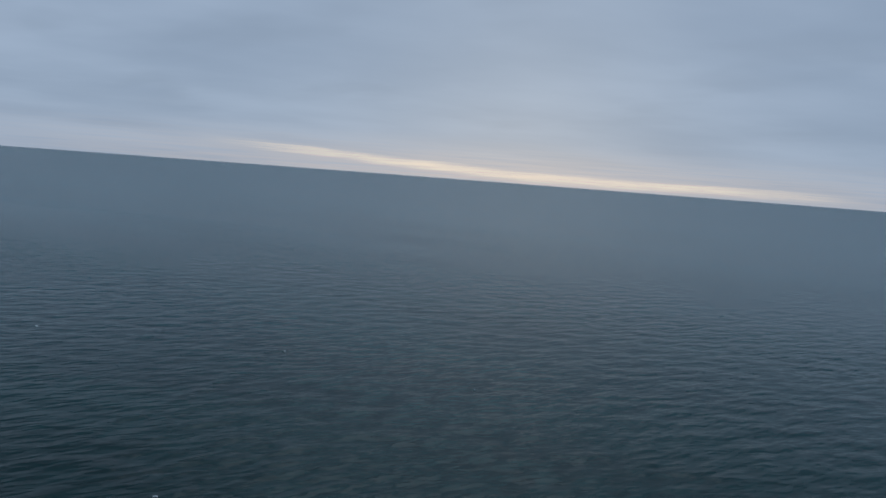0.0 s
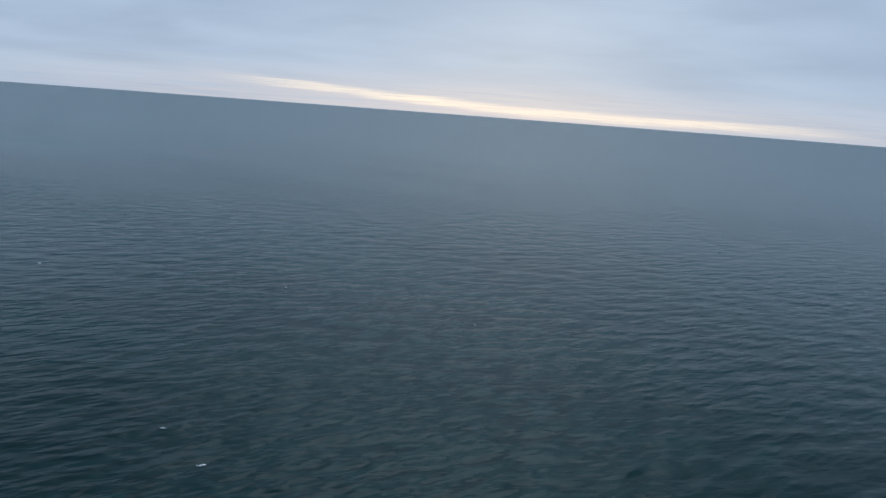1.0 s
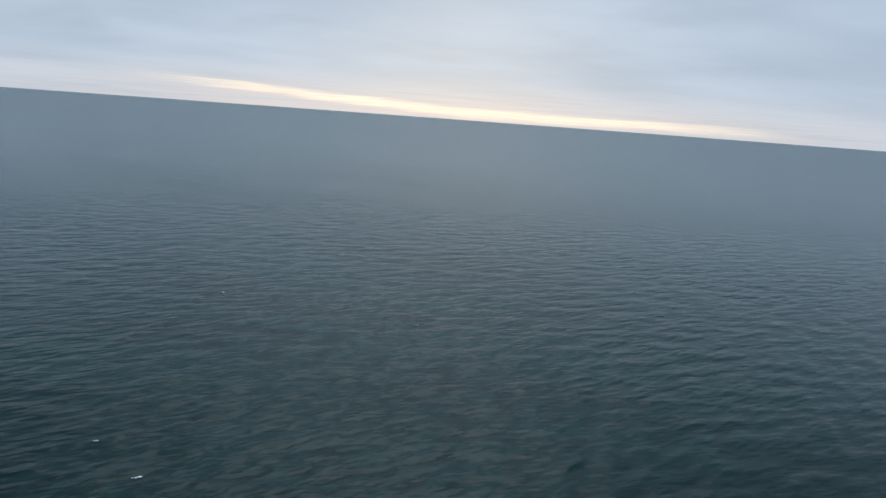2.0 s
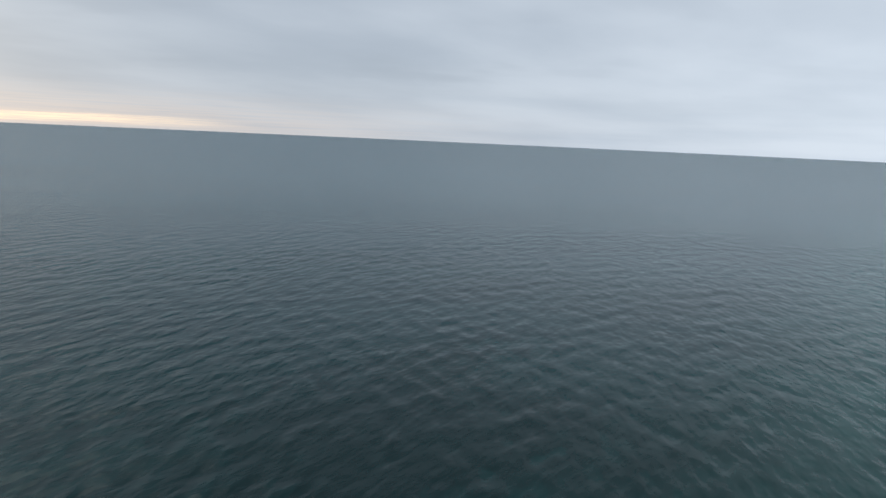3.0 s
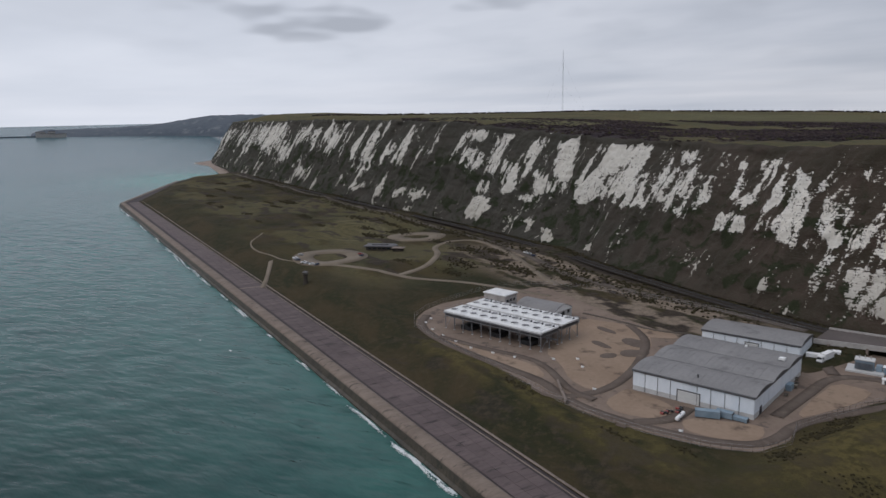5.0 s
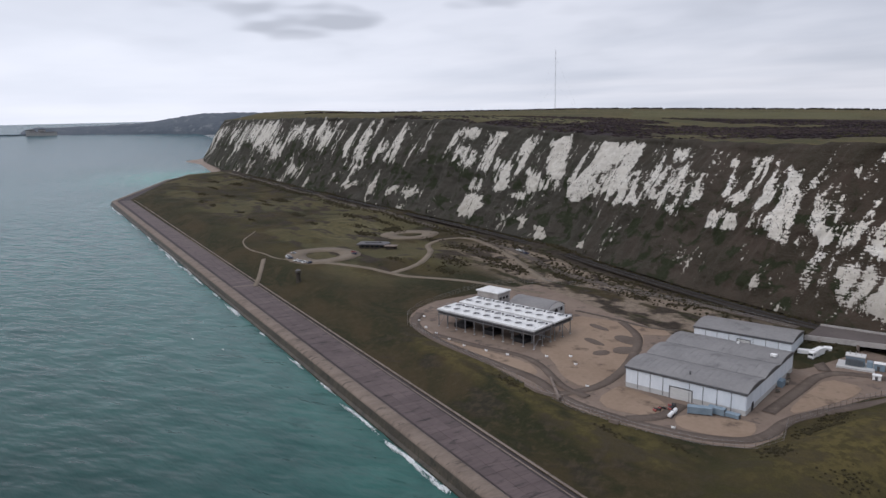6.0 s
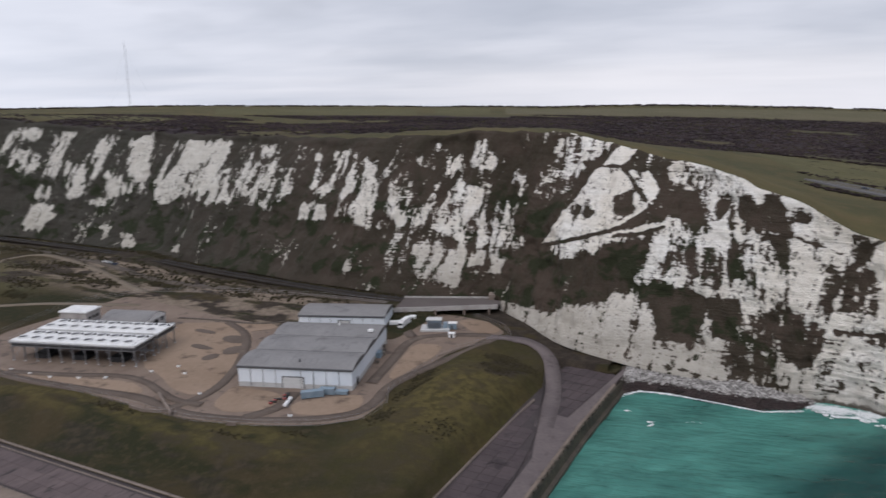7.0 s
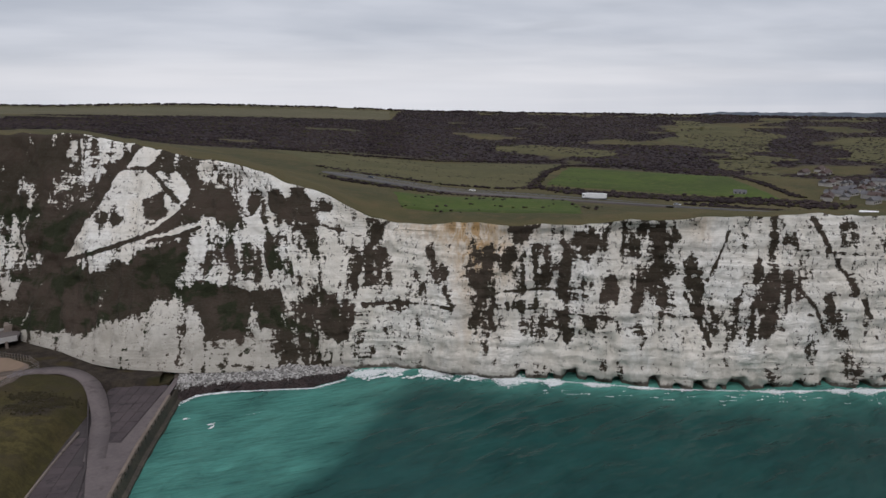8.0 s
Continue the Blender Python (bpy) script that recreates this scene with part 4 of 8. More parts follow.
FACE_H = [
    (-0.6, (-12, 0.48), (-3, 0.46), (5, 0.50), (11, 0.42), (19, 0.39), (15, 0.32), (13, 0.23), (4, 0.20), (-9, 0.21), (-12, 0.30), (-25, 0.31)),
    (1, (-8, 0.96), (13, 1.00), (16, 0.98), (17, 0.86), (12, 0.80), (12, 0.57), (-7, 0.51), (-8, 0.69)),
    (0.1, (-8, 0.94), (0, 0.96), (-2, 0.91), (-8, 0.90)),
    (0.15, (8, 0.75), (18, 0.76), (18, 0.54), (11, 0.55)),
    (-0.45, (17, 0.99), (27, 1.00), (24, 0.90), (21, 0.83), (19, 0.74), (17, 0.79)),
    (1.15, (27, 1.00), (82, 1.00), (83, 0.88), (75, 0.85), (64, 0.88), (46, 0.86), (35, 0.80), (29, 0.67), (20, 0.79), (24, 0.90))]
FACE_I = [
    (0.4, (19, 0.79), (27, 0.81), (29, 0.60), (22, 0.52), (17, 0.65)),
    (0.3, (39, 0.81), (45, 0.83), (46, 0.51), (39, 0.50)),
    (0, (46, 0.80), (55, 0.73), (61, 0.50), (55, 0.54), (49, 0.64)),
    (0.2, (18, 0.48), (48, 0.53), (48, 0.46), (27, 0.41), (19, 0.43)),
    (0.5, (52, 0.87), (75, 0.88), (78, 0.74), (68, 0.66), (56, 0.70)),
    (-0.5, (67, 0.84), (72, 0.84), (78, 0.74), (77, 0.64), (83, 0.45), (81, 0.35), (70, 0.28), (65, 0.37), (70, 0.56), (66, 0.66)),
    (-0.1, (76, 0.84), (85, 0.85), (84, 0.73), (81, 0.67), (80, 0.54), (75, 0.59), (75, 0.74)),
    (-0.5, (83, 1.00), (96, 1.00), (89, 0.90), (86, 0.88))]
FACE_J = [
    (0.2, (91, 0.88), (100, 0.86), (102, 0.62), (97, 0.59), (92, 0.70)),
    (-0.2, (104, 0.88), (113, 0.95), (118, 0.85), (115, 0.58), (111, 0.50), (101, 0.55), (100, 0.65), (106, 0.78)),
    (-0.4, (116, 0.99), (125, 1.00), (124, 0.87), (119, 0.81), (114, 0.85)),
    (0.2, (81, 0.52), (95, 0.52), (97, 0.45), (82, 0.44)),
    (0.3, (91, 0.41), (113, 0.50), (120, 0.41), (110, 0.27), (93, 0.26), (86, 0.32)),
    (-0.2, (100, 0.41), (112, 0.44), (112, 0.31), (101, 0.30)),
    (0, (130, 1.00), (134, 0.99), (136, 0.83), (131, 0.76))]
FACE_K = [
    (-0.4, (134, 1.00), (150, 1.00), (154, 0.89), (150, 0.82), (149, 0.50), (142, 0.48), (139, 0.70), (145, 0.72), (144, 0.86), (141, 0.89), (136, 0.91)),
    (-0.3, (123, 0.66), (130, 0.67), (131, 0.57), (127, 0.51), (120, 0.55)),
    (0, (136, 0.67), (139, 0.67), (141, 0.48), (134, 0.48)),
    (-0.2, (125, 0.45), (131, 0.46), (131, 0.33), (125, 0.33)),
    (-0.3, (137, 0.42), (140, 0.42), (141, 0.28), (138, 0.27)),
    (0, (115, 0.45), (120, 0.45), (119, 0.37), (116, 0.37)),
    (0.15, (154, 0.79), (162, 0.70), (165, 0.61), (169, 0.48), (175, 0.44), (171, 0.32), (167, 0.29), (162, 0.44), (160, 0.56), (155, 0.63))]
FACE_L = [
    (1.05, (155, 1.00), (175, 0.98), (174, 0.79), (167, 0.64), (161, 0.74), (155, 0.86)),
    (0.3, (173, 0.45), (181, 0.64), (186, 0.76), (187, 0.68), (181, 0.55), (179, 0.33), (176, 0.17), (173, 0.20)),
    (-0.45, (187, 1.00), (194, 1.00), (194, 0.82), (190, 0.79)),
    (-0.5, (189, 0.71), (192, 0.73), (200, 0.70), (201, 0.55), (196, 0.49), (192, 0.36), (183, 0.30), (181, 0.45), (186, 0.58)),
    (0, (196, 0.92), (198, 0.92), (201, 0.83), (197, 0.74), (195, 0.76)),
    (0.05, (213, 0.91), (220, 0.96), (226, 0.94), (223, 0.82), (216, 0.81)),
    (-0.2, (206, 0.99), (208, 0.98), (214, 0.79), (221, 0.66), (226, 0.57), (223, 0.55), (217, 0.69), (211, 0.78))]
FACE_M = [
    (0, (221, 0.60), (231, 0.62), (228, 0.54), (222, 0.56)),
    (0.15, (209, 0.56), (214, 0.57), (220, 0.45), (220, 0.31), (214, 0.38)),
    (-0.2, (234, 0.87), (244, 0.89), (245, 0.77), (235, 0.79))]
FACES = [SLOPE_BASE, SLOPE_A, SLOPE_B, SLOPE_C, SLOPE_D, SLOPE_E, SLOPE_F, FACE_A, FACE_B, FACE_C, FACE_D, FACE_E, FACE_F, FACE_G, FACE_H, FACE_I, FACE_J, FACE_K, FACE_L, FACE_M]
# Dark clefts and ledges between the faces: how bare, half the width in metres, and the line.
LEDGE_A = [
    (-0.6, 1.6, (-106.8, 0.981), (-115.7, 0.852), (-121, 0.735), (-129.7, 0.615), (-143.9, 0.389), (-154.1, 0.182)),
    (-0.7, 0.9, (-91.2, 1), (-97.5, 0.905), (-92.7, 0.854), (-85.6, 0.806), (-76.5, 0.738)),
    (-0.7, 0.8, (-76.5, 0.738), (-92, 0.602), (-113.6, 0.503), (-142.5, 0.386)),
    (-0.6, 0.7, (-71.2, 0.652), (-80.9, 0.597), (-95.3, 0.555)),
    (-0.3, 0.5, (-116, 0.865), (-97.5, 0.905)),
    (-0.2, 0.8, (18.1, 0.453), (35.4, 0.476), (60, 0.482)),
    (-0.2, 0.6, (81.5, 0.577), (96.8, 0.583), (115.4, 0.56)),
    (-0.1, 0.6, (84.1, 0.475), (105.8, 0.447), (127.3, 0.442))]
LEDGE_B = [
    (0, 0.5, (141.8, 0.461), (158.8, 0.429), (174.8, 0.413)),
    (0, 0.5, (197.6, 0.82), (214.7, 0.8), (236.8, 0.757)),
    (0.1, 0.5, (13.9, 0.852), (2.4, 0.831), (-8.8, 0.828)),
    (-0.4, 1.1, (205.9, 0.98), (213.7, 0.793), (220.8, 0.658), (226.2, 0.534), (230.6, 0.434)),
    (-0.3, 0.8, (201.1, 0.61), (208.9, 0.477), (213, 0.346)),
    (-0.3, 0.7, (208.2, 0.96), (211.4, 0.856)),
    (0.15, 1.6, (185.7, 0.765), (176.1, 0.516), (174.4, 0.166)),
    (-0.3, 0.9, (173.3, 0.92), (170.1, 0.794), (164.7, 0.637)),
    (-0.4, 1, (156, 0.565), (162.1, 0.439), (167.3, 0.284))]


def within(s, h, outline):
    """How far inside an outline on the cliff each place lies, in metres; negative outside."""
    pts = np.array(outline, float) * (1.0, 70.0)
    y = h * 70.0
    inside = np.zeros(s.shape, bool)
    near = np.full(s.shape, 1e9)
    for (x0, y0), (x1, y1) in zip(pts, np.roll(pts, -1, 0)):
        if y0 != y1:
            inside ^= ((y0 > y) != (y1 > y)) & (s < (x1 - x0) * (y - y0) / (y1 - y0) + x0)
        k = np.clip(((s - x0) * (x1 - x0) + (y - y0) * (y1 - y0)) / max(1e-6, (x1 - x0) ** 2 + (y1 - y0) ** 2), 0, 1)
        near = np.minimum(near, np.hypot(s - x0 - k * (x1 - x0), y - y0 - k * (y1 - y0)))
    return np.where(inside, near, -near)


def chalk_layer():
    """How bare the face is, from 0 grown over to 1 white: areas laid over one another, with ragged edges, and streaks."""
    X = CP[..., 0]
    v = CV + 0 * X
    s = CS
    mid = (CP[0, :, 0] + CP[-1, :, 0]) / 2
    east = ease(X, -165, -125)
    wave = (rough(s / 5, v * 9, 3, 91, 0.6) - 0.5) * 3.5
    drip = (rough(s / 3.2, v * 2.0 + s / 80, 3, 92, 0.6) - 0.5) * (0.06 + 0.06 * (1 - east))
    blot = rough(s / 20, v * 5.0, 3, 51)
    fall = rough(s / 6.5 + 0.25 * np.sin(v * 9), v * 2.0 + s / 60, 3, 50)      # runs straight down the slope
    band = np.exp(-((v - 0.68) / 0.22) ** 2)
    far_west = ease(-X, 640, 760)
    total = east * 0.84 + (1 - east) * (-0.25 + far_west * (0.05 + 0.52 * band) - 0.3 * ease(v, 0.93, 0.99))
    total = total + far_west * ((fall - 0.5) * 1.5 + (blot - 0.5) * 1.8)
    for rows, value in COVERS:
        for x, h, a0, a1, b0, b1 in rows:
            here = np.interp(x, mid, RUN)
            k0, k1 = np.searchsorted(RUN, here - 130), np.searchsorted(RUN, here + 130)
            c = np.s_[:, k0:k1]
            ds, dv = s[c] - here + wave[c], v[c] - h + drip[c]
            det = a0 * b1 - a1 * b0
            q = np.hypot((b1 * ds - b0 * dv) / det, (a0 * dv - a1 * ds) / det)
            m = 1 - ease(q, 0.60, 1.10)
            total[c] = total[c] * (1 - m) + value * m
    jag = (rough(s / 1.7, v * 34, 2, 93) - 0.5) * 2.0
    datum = float(np.interp(0.0, mid, RUN))
    for rows in FACES:
        for value, *outline in rows:
            lo, hi = min(q[0] for q in outline), max(q[0] for q in outline)
            k0, k1 = np.searchsorted(RUN, datum + lo - 6), np.searchsorted(RUN, datum + hi + 6)
            c = np.s_[:, k0:k1]
            soft = 0.9 if value > 1.1 else 2.6                 # clean faces have crisp edges, grown ones break up
            m = ease(within(s[c] - datum + wave[c] * 0.35 + jag[c] * 0.8, v[c] + drip[c] * 0.3, outline), -soft, soft)
            if value < 0 and lo > -30:
                value = value * 0.3 + 0.18                     # scraps of chalk show through the scrub of the sheer cliff
            total[c] = total[c] * (1 - m) + value * m
    for value, half, *line in LEDGE_A + LEDGE_B:
        lo, hi = min(q[0] for q in line), max(q[0] for q in line)
        c = np.s_[:, np.searchsorted(RUN, datum + lo - 6):np.searchsorted(RUN, datum + hi + 6)]
        m = ease(-np.abs(within(s[c] - datum + jag[c] * 0.5, v[c], line + line[-2:0:-1])), -half * 0.55 - 0.6, -half * 0.55 + 0.3)
        total[c] = total[c] * (1 - m) + value * m
    total = total - 0.09 * np.exp(-((v - 0.62) / 0.24) ** 2) * ease(X, -20, 30) * (1 - ease(X, 160, 190))
    fine_fall = rough(s / 2.4, v * 3.4 + s / 40, 3, 53)
    scraps = rough(s / 2.6, v * 11 + s / 60, 4, 54, 0.65)
    total = total + (1 - east) * (fall - 0.5) * 1.3
    # Hollows more grown over, ribs barer, which also paints in their shading.
    return total + (fine_fall - 0.5) * 1.5 + (scraps - 0.5) * 1.35 + (blot - 0.5) * 0.4 + CD * 0.02


def rust_layer():
    X = CP[..., 0]
    low = 0.35 * np.exp(-((X - 60) / 9) ** 2) * ease(CV, 0.1, 0.3)
    run = 0.75 * np.exp(-((X - 66) / 15) ** 2) * ease(CV, 0.42, 0.85)
    rim = 0.85 * np.exp(-((X - 62) / 30) ** 2) * ease(CV + 0.12 * (rough(X / 6, 0 * X, 3, 14) - 0.5), 0.80, 0.97)
    return np.maximum(run, rim) + low + 0.4 * np.exp(-((X - 152) / 4) ** 2) * ease(CV, 0.7, 0.95)


# The westward ramp dims the chalk's colour where less light falls.
cliff = sheet("cliff", CP, CLIFF, True, {"chalk": chalk_layer(), "rust": rust_layer() + 0 * CP[..., 0], "high": CV + 0 * CP[..., 0], "west_dim": ease(-CP[..., 0], 130, 420), "steep": CSHEER + 0 * CP[..., 0]})
tagged(cliff, "white chalk sea cliffs streaked with dark scrub", "cliff", kind="structure")


def scrub_mask(x, y):
    """Where leafless scrub covers the downs: 0 open, 1 grown over."""
    r, az = np.hypot(x, y), np.degrees(np.arctan2(x, y))
    patch = rough(x / 120, y / 75, 4, 40)
    near = np.interp(az, [-64, -46, -30, -20, -12, 0, 8, 20, 46], [640, 560, 520, 540, 620, 800, 800, 790, 640])
    far = np.interp(az, [-64, -46, -30, -23, -22, 5, 6, 46], [1000, 960, 1020, 1120, 1150, 1280, 1650, 1650])
    keep = np.interp(az, [-64, -46, 5, 9, 22, 30, 46], [0.40, 0.30, 0.26, 0.30, 0.33, 0.40, 0.42])
    inside = ease(r, near - 25, near + 25) * (1 - ease(r, far - 20, far + 20)) * ease(az, -66, -60)
    return inside * ease(patch, keep - 0.03, keep + 0.05)


def make_downs():
    n = 150
    top = CP[-1]
    az = np.radians(np.interp(top[:, 0], [-3700, -1000, -500, -300, -150, 0, 230, 400, 4500], [-10, -12, -20, -24, -21, 0, 42, 50, 70]))
    run = np.concatenate([[0, 1.5, 4, 8, 14, 20], np.geomspace(28, 4300, n - 6)])[:, None]
    x = top[:, 0][None] + np.sin(az)[None] * run
    y = top[:, 1][None] + np.cos(az)[None] * run
    z = hinter_z(x, y)
    reach = np.interp(top[:, 0], [-100, 40], [130, 60])[None]
    k = ease(run / reach, 0, 1)
    z = top[:, 2][None] * (1 - k) + z * k + 1.0 * np.sin(np.clip(run / 25, 0, np.pi)) * (1 - k)
    return sheet("ground", np.stack([x, y, z], -1), DOWNS, True, {"scrub": scrub_mask(x, y)}), x, y, z


downs, DX, DY, DZ = make_downs()
tagged(downs, "rolling winter downland behind the cliff top", "ground", kind="structure")


DOWNS_TREE = mathutils.bvhtree.BVHTree.FromPolygons([v.co for v in downs.data.vertices], [p.vertices[:] for p in downs.data.polygons])


def on_land(x, y):
    return DOWNS_TREE.ray_cast(Vector((x, y, 400)), Vector((0, 0, -1)))[0] is not None


def land_z(x, y):
    """Height of the land behind the brow at a place."""
    hit = DOWNS_TREE.ray_cast(Vector((x, y, 400)), Vector((0, 0, -1)))[0]
    return hit.z if hit else 60.0


def make_hoe():
    x = np.concatenate([np.linspace(-1440, -620, 206), np.linspace(-616, -71.5, 276)])
    y0 = np.where(x > -1105, 134.6, 134.6 + (-1105 - x) * 0.357)
    y1 = foot_y(x) + 9
    t = np.linspace(0, 1, 124)[:, None]
    X = x[None] + 0 * t
    Y = y0[None] * (1 - t) + y1[None] * t
    lush = np.exp(-((X + 114) / 26) ** 2 - ((Y - 225) / 55) ** 2) * ease(X, -150, -128) + 0.38 * ease(-X, 370, 440) * ease(rough(X / 55, Y / 22, 4, 38), 0.42, 0.66) * ease(Y, 150, 185)
    oval = np.hypot((X + 632) / 68, (Y - 266 + 0.25 * (X + 632)) / 40)         # a mown oval with paths worn round it
    mown = (1 - ease(oval + 0.2 * (rough(X / 16, Y / 16, 3, 27) - 0.5), 0.90, 1.02)) * (0.45 + 0.55 * ease(np.abs((oval * 5.0) % 1.0 - 0.5), 0.08, 0.28))
    mown = np.maximum(mown, 0.8 * (1 - ease(np.hypot((X + 900) / 46, (Y - 262) / 18) + 0.5 * (rough(X / 12, Y / 8, 3, 28) - 0.5), 0.6, 1.0)))
    mown = np.maximum(mown, 0.55 * ease(rough(X / 80, Y / 40, 4, 29), 0.50, 0.62) * ease(-X, 380, 470) * ease(Y, 160, 200))
    # broken ground and brush between the compound and the railway
    strip = ease(X, -520, -440) * (1 - ease(X, -215, -185)) * ease(Y - foot_y(X), -92, -62) * (1 - ease(Y - foot_y(X), -24, -14))
    worn = rough(X / 30 + Y / 40, Y / 6, 4, 33, 0.6)
    bare = strip * ease(worn, 0.39, 0.50)
    brush = np.clip(strip * ease(rough(X / 11, Y / 5, 3, 35, 0.6), 0.54, 0.60) + ease(Y - foot_y(X), -26, -14) * ease(rough(X / 14, Y / 6, 3, 36), 0.35, 0.5), 0, 1)
    brush = np.maximum(brush, 0.9 * ease(-X, 420, 440) * ease(rough(X / 20, Y / 8, 3, 37), 0.61, 0.66) * ease(Y, 170, 200))
    rank = ((X + 108) / 9) ** 2 + ((Y - 260) / 15) ** 2                   # brown bramble on the landward end of the mound
    brush = np.maximum(brush, 0.9 * (1 - ease(rank + 1.6 * (rough(X / 5, Y / 5, 3, 39) - 0.5), 0.6, 1.2)))
    knoll = ease(-X, 93, 100) * (1 - ease(-X, 128, 136)) * ease(Y, 140, 160) * (1 - ease(Y, 285, 295))
    brush = np.maximum(brush, 0.35 * knoll * ease(rough(X / 9, Y / 7, 4, 41, 0.65), 0.50, 0.60))
    bank = ease(X, -330, -300) * (1 - ease(X, -150, -125)) * ease(Y, 137, 141)
    brush = np.maximum(brush, 0.55 * bank * (1 - ease(Y, 168, 174)) * ease(rough(X / 13, Y / 6, 4, 43, 0.65), 0.53, 0.62))
    lush = np.maximum(lush, 0.7 * bank * ease(Y, 150, 160) * (1 - ease(Y, 172, 180)) * ease(rough(X / 16, Y / 6, 3, 44), 0.38, 0.56))
    return sheet("hoe_ground", np.stack([X, Y, hoe_z(X, Y)], -1), GRASS, True, {"mown": mown, "lush": np.clip(lush, 0, 1), "bare": bare, "brush": brush})


tagged(make_hoe(), "rough brown winter grass on level made ground", "ground", kind="structure")

# ---- promenade and sea wall ----
def sweep(name, line, profile, material, smooth=False):
    """A profile (offset to the left of the way, height) carried along a line in plan."""
    line = [Vector((p[0], p[1], p[2] if len(p) > 2 else 0.0)) for p in line]
    grid = np.empty((len(profile), len(line), 3))
    for i, p in enumerate(line):
        a, b = line[max(i - 1, 0)], line[min(i + 1, len(line) - 1)]
        d1 = (p - a).normalized() if i else (b - p).normalized()
        d2 = (b - p).normalized() if i < len(line) - 1 else d1
        d1, d2 = Vector((d1.x, d1.y)).normalized(), Vector((d2.x, d2.y)).normalized()
        nrm = Vector((-(d1.y + d2.y), d1.x + d2.x)).normalized()
        k = 1.0 / max(0.35, nrm.dot(Vector((-d1.y, d1.x))))
        for j, (o, h) in enumerate(profile):
            grid[j, i] = (p.x + nrm.x * o * k, p.y + nrm.y * o * k, p.z + h)
    return sheet(name, grid, material, smooth)


def finely(line, step):
    out = []
    for (a, b) in zip(line[:-1], line[1:]):
        a, b = np.array(a, float), np.array(b, float)
        k = max(1, int(np.linalg.norm(b - a) / step))
        out += [tuple(a + (b - a) * i / k) for i in range(k)]
    return out + [tuple(line[-1])]


# the wall's seaward line, from the far west round the corner to the beach at the east
WALL = [(-1440, 335), (-1424, 240), (-1107, 110.4), (-68, 110.6), (-66.9, 233), (-63.6, 300)]
WALL_FINE = finely(WALL, 8.0)
tagged(sweep("sea_wall", WALL_FINE, [(-2.7, -3.0), (-2.5, 0.7), (-1.3, 1.3), (-0.75, 3.2), (-0.5, 4.1), (-0.2, 4.35)], WALLFACE), "dark weed-stained concrete sea wall", "wall", kind="structure")
tagged(sweep("parapet", finely(WALL[:4], 8.0), [(-0.30, 4.0), (-0.42, 4.3), (-0.15, 4.65), (0.5, 5.05), (1.4, 5.3), (2.6, 5.4), (4.6, 5.32), (5.7, 5.15), (6.1, 4.85), (6.15, 4.2)], COPING, True),
       "broad rounded pale concrete coping along the sea wall", "wall", kind="structure")
tagged(sweep("return_parapet", finely([(-68, 110.6), (-66.9, 233), (-64.9, 274)], 8.0), [(-0.25, 3.55), (-0.3, 5.2), (-0.15, 5.5), (0.1, 5.6), (0.75, 5.6), (0.9, 5.45), (0.95, 4.2)], COPING),
       "narrow pale concrete parapet along the return wall", "wall", kind="structure")


def coping_joints():
    """Pale mortar bands across the coping, where its casts meet."""
    base = bpy.data.objects["parapet"]
    bm = boxed(-0.22, 0.6, 0.0, 0.22, 5.8, 0.06, bevel=0.02)
    me = bpy.data.meshes.new("joint_band")
    bm.to_mesh(me)
    bm.free()
    me.materials.append(CONCRETE)
    rng = random.Random(3)
    x = -82.0
    while x > -760:
        o = new("joint_band", me)
        o.parent = base
        o.location = (x, 110.5, 5.36)
        x -= rng.choice((17.0, 20.0, 23.0))


coping_joints()
tagged(sweep("promenade", finely([(-1434, 335), (-1420, 246), (-1104, 117), (-75, 117), (-73.6, 233), (-70.5, 297)], 12.0),
             [(-2.5, 4.4), (-1.5, 4.72), (19.0, 4.72), (20.0, 4.0)], JOINT), "worn concrete promenade behind the sea wall", "pavement", kind="structure")


def buttresses():
    """Short piers along the outer face of the return wall, dark to stand in for notches in its parapet."""
    wall = bpy.data.objects["sea_wall"]
    bm = boxed(-0.3, -0.3, -2.2, 0.3, 0.3, 0.42, bevel=0.06)
    me = bpy.data.meshes.new("buttress")
    bm.to_mesh(me)
    bm.free()
    me.materials.append(WALLFACE)
    for i in range(37):
        o = new("buttress", me)
        o.parent = wall
        y = 120.0 + i * 4.0
        o.location = (float(np.interp(y, [110.6, 233, 300], [-68, -66.9, -63.6])) + 0.3, y, 4.9)


buttresses()

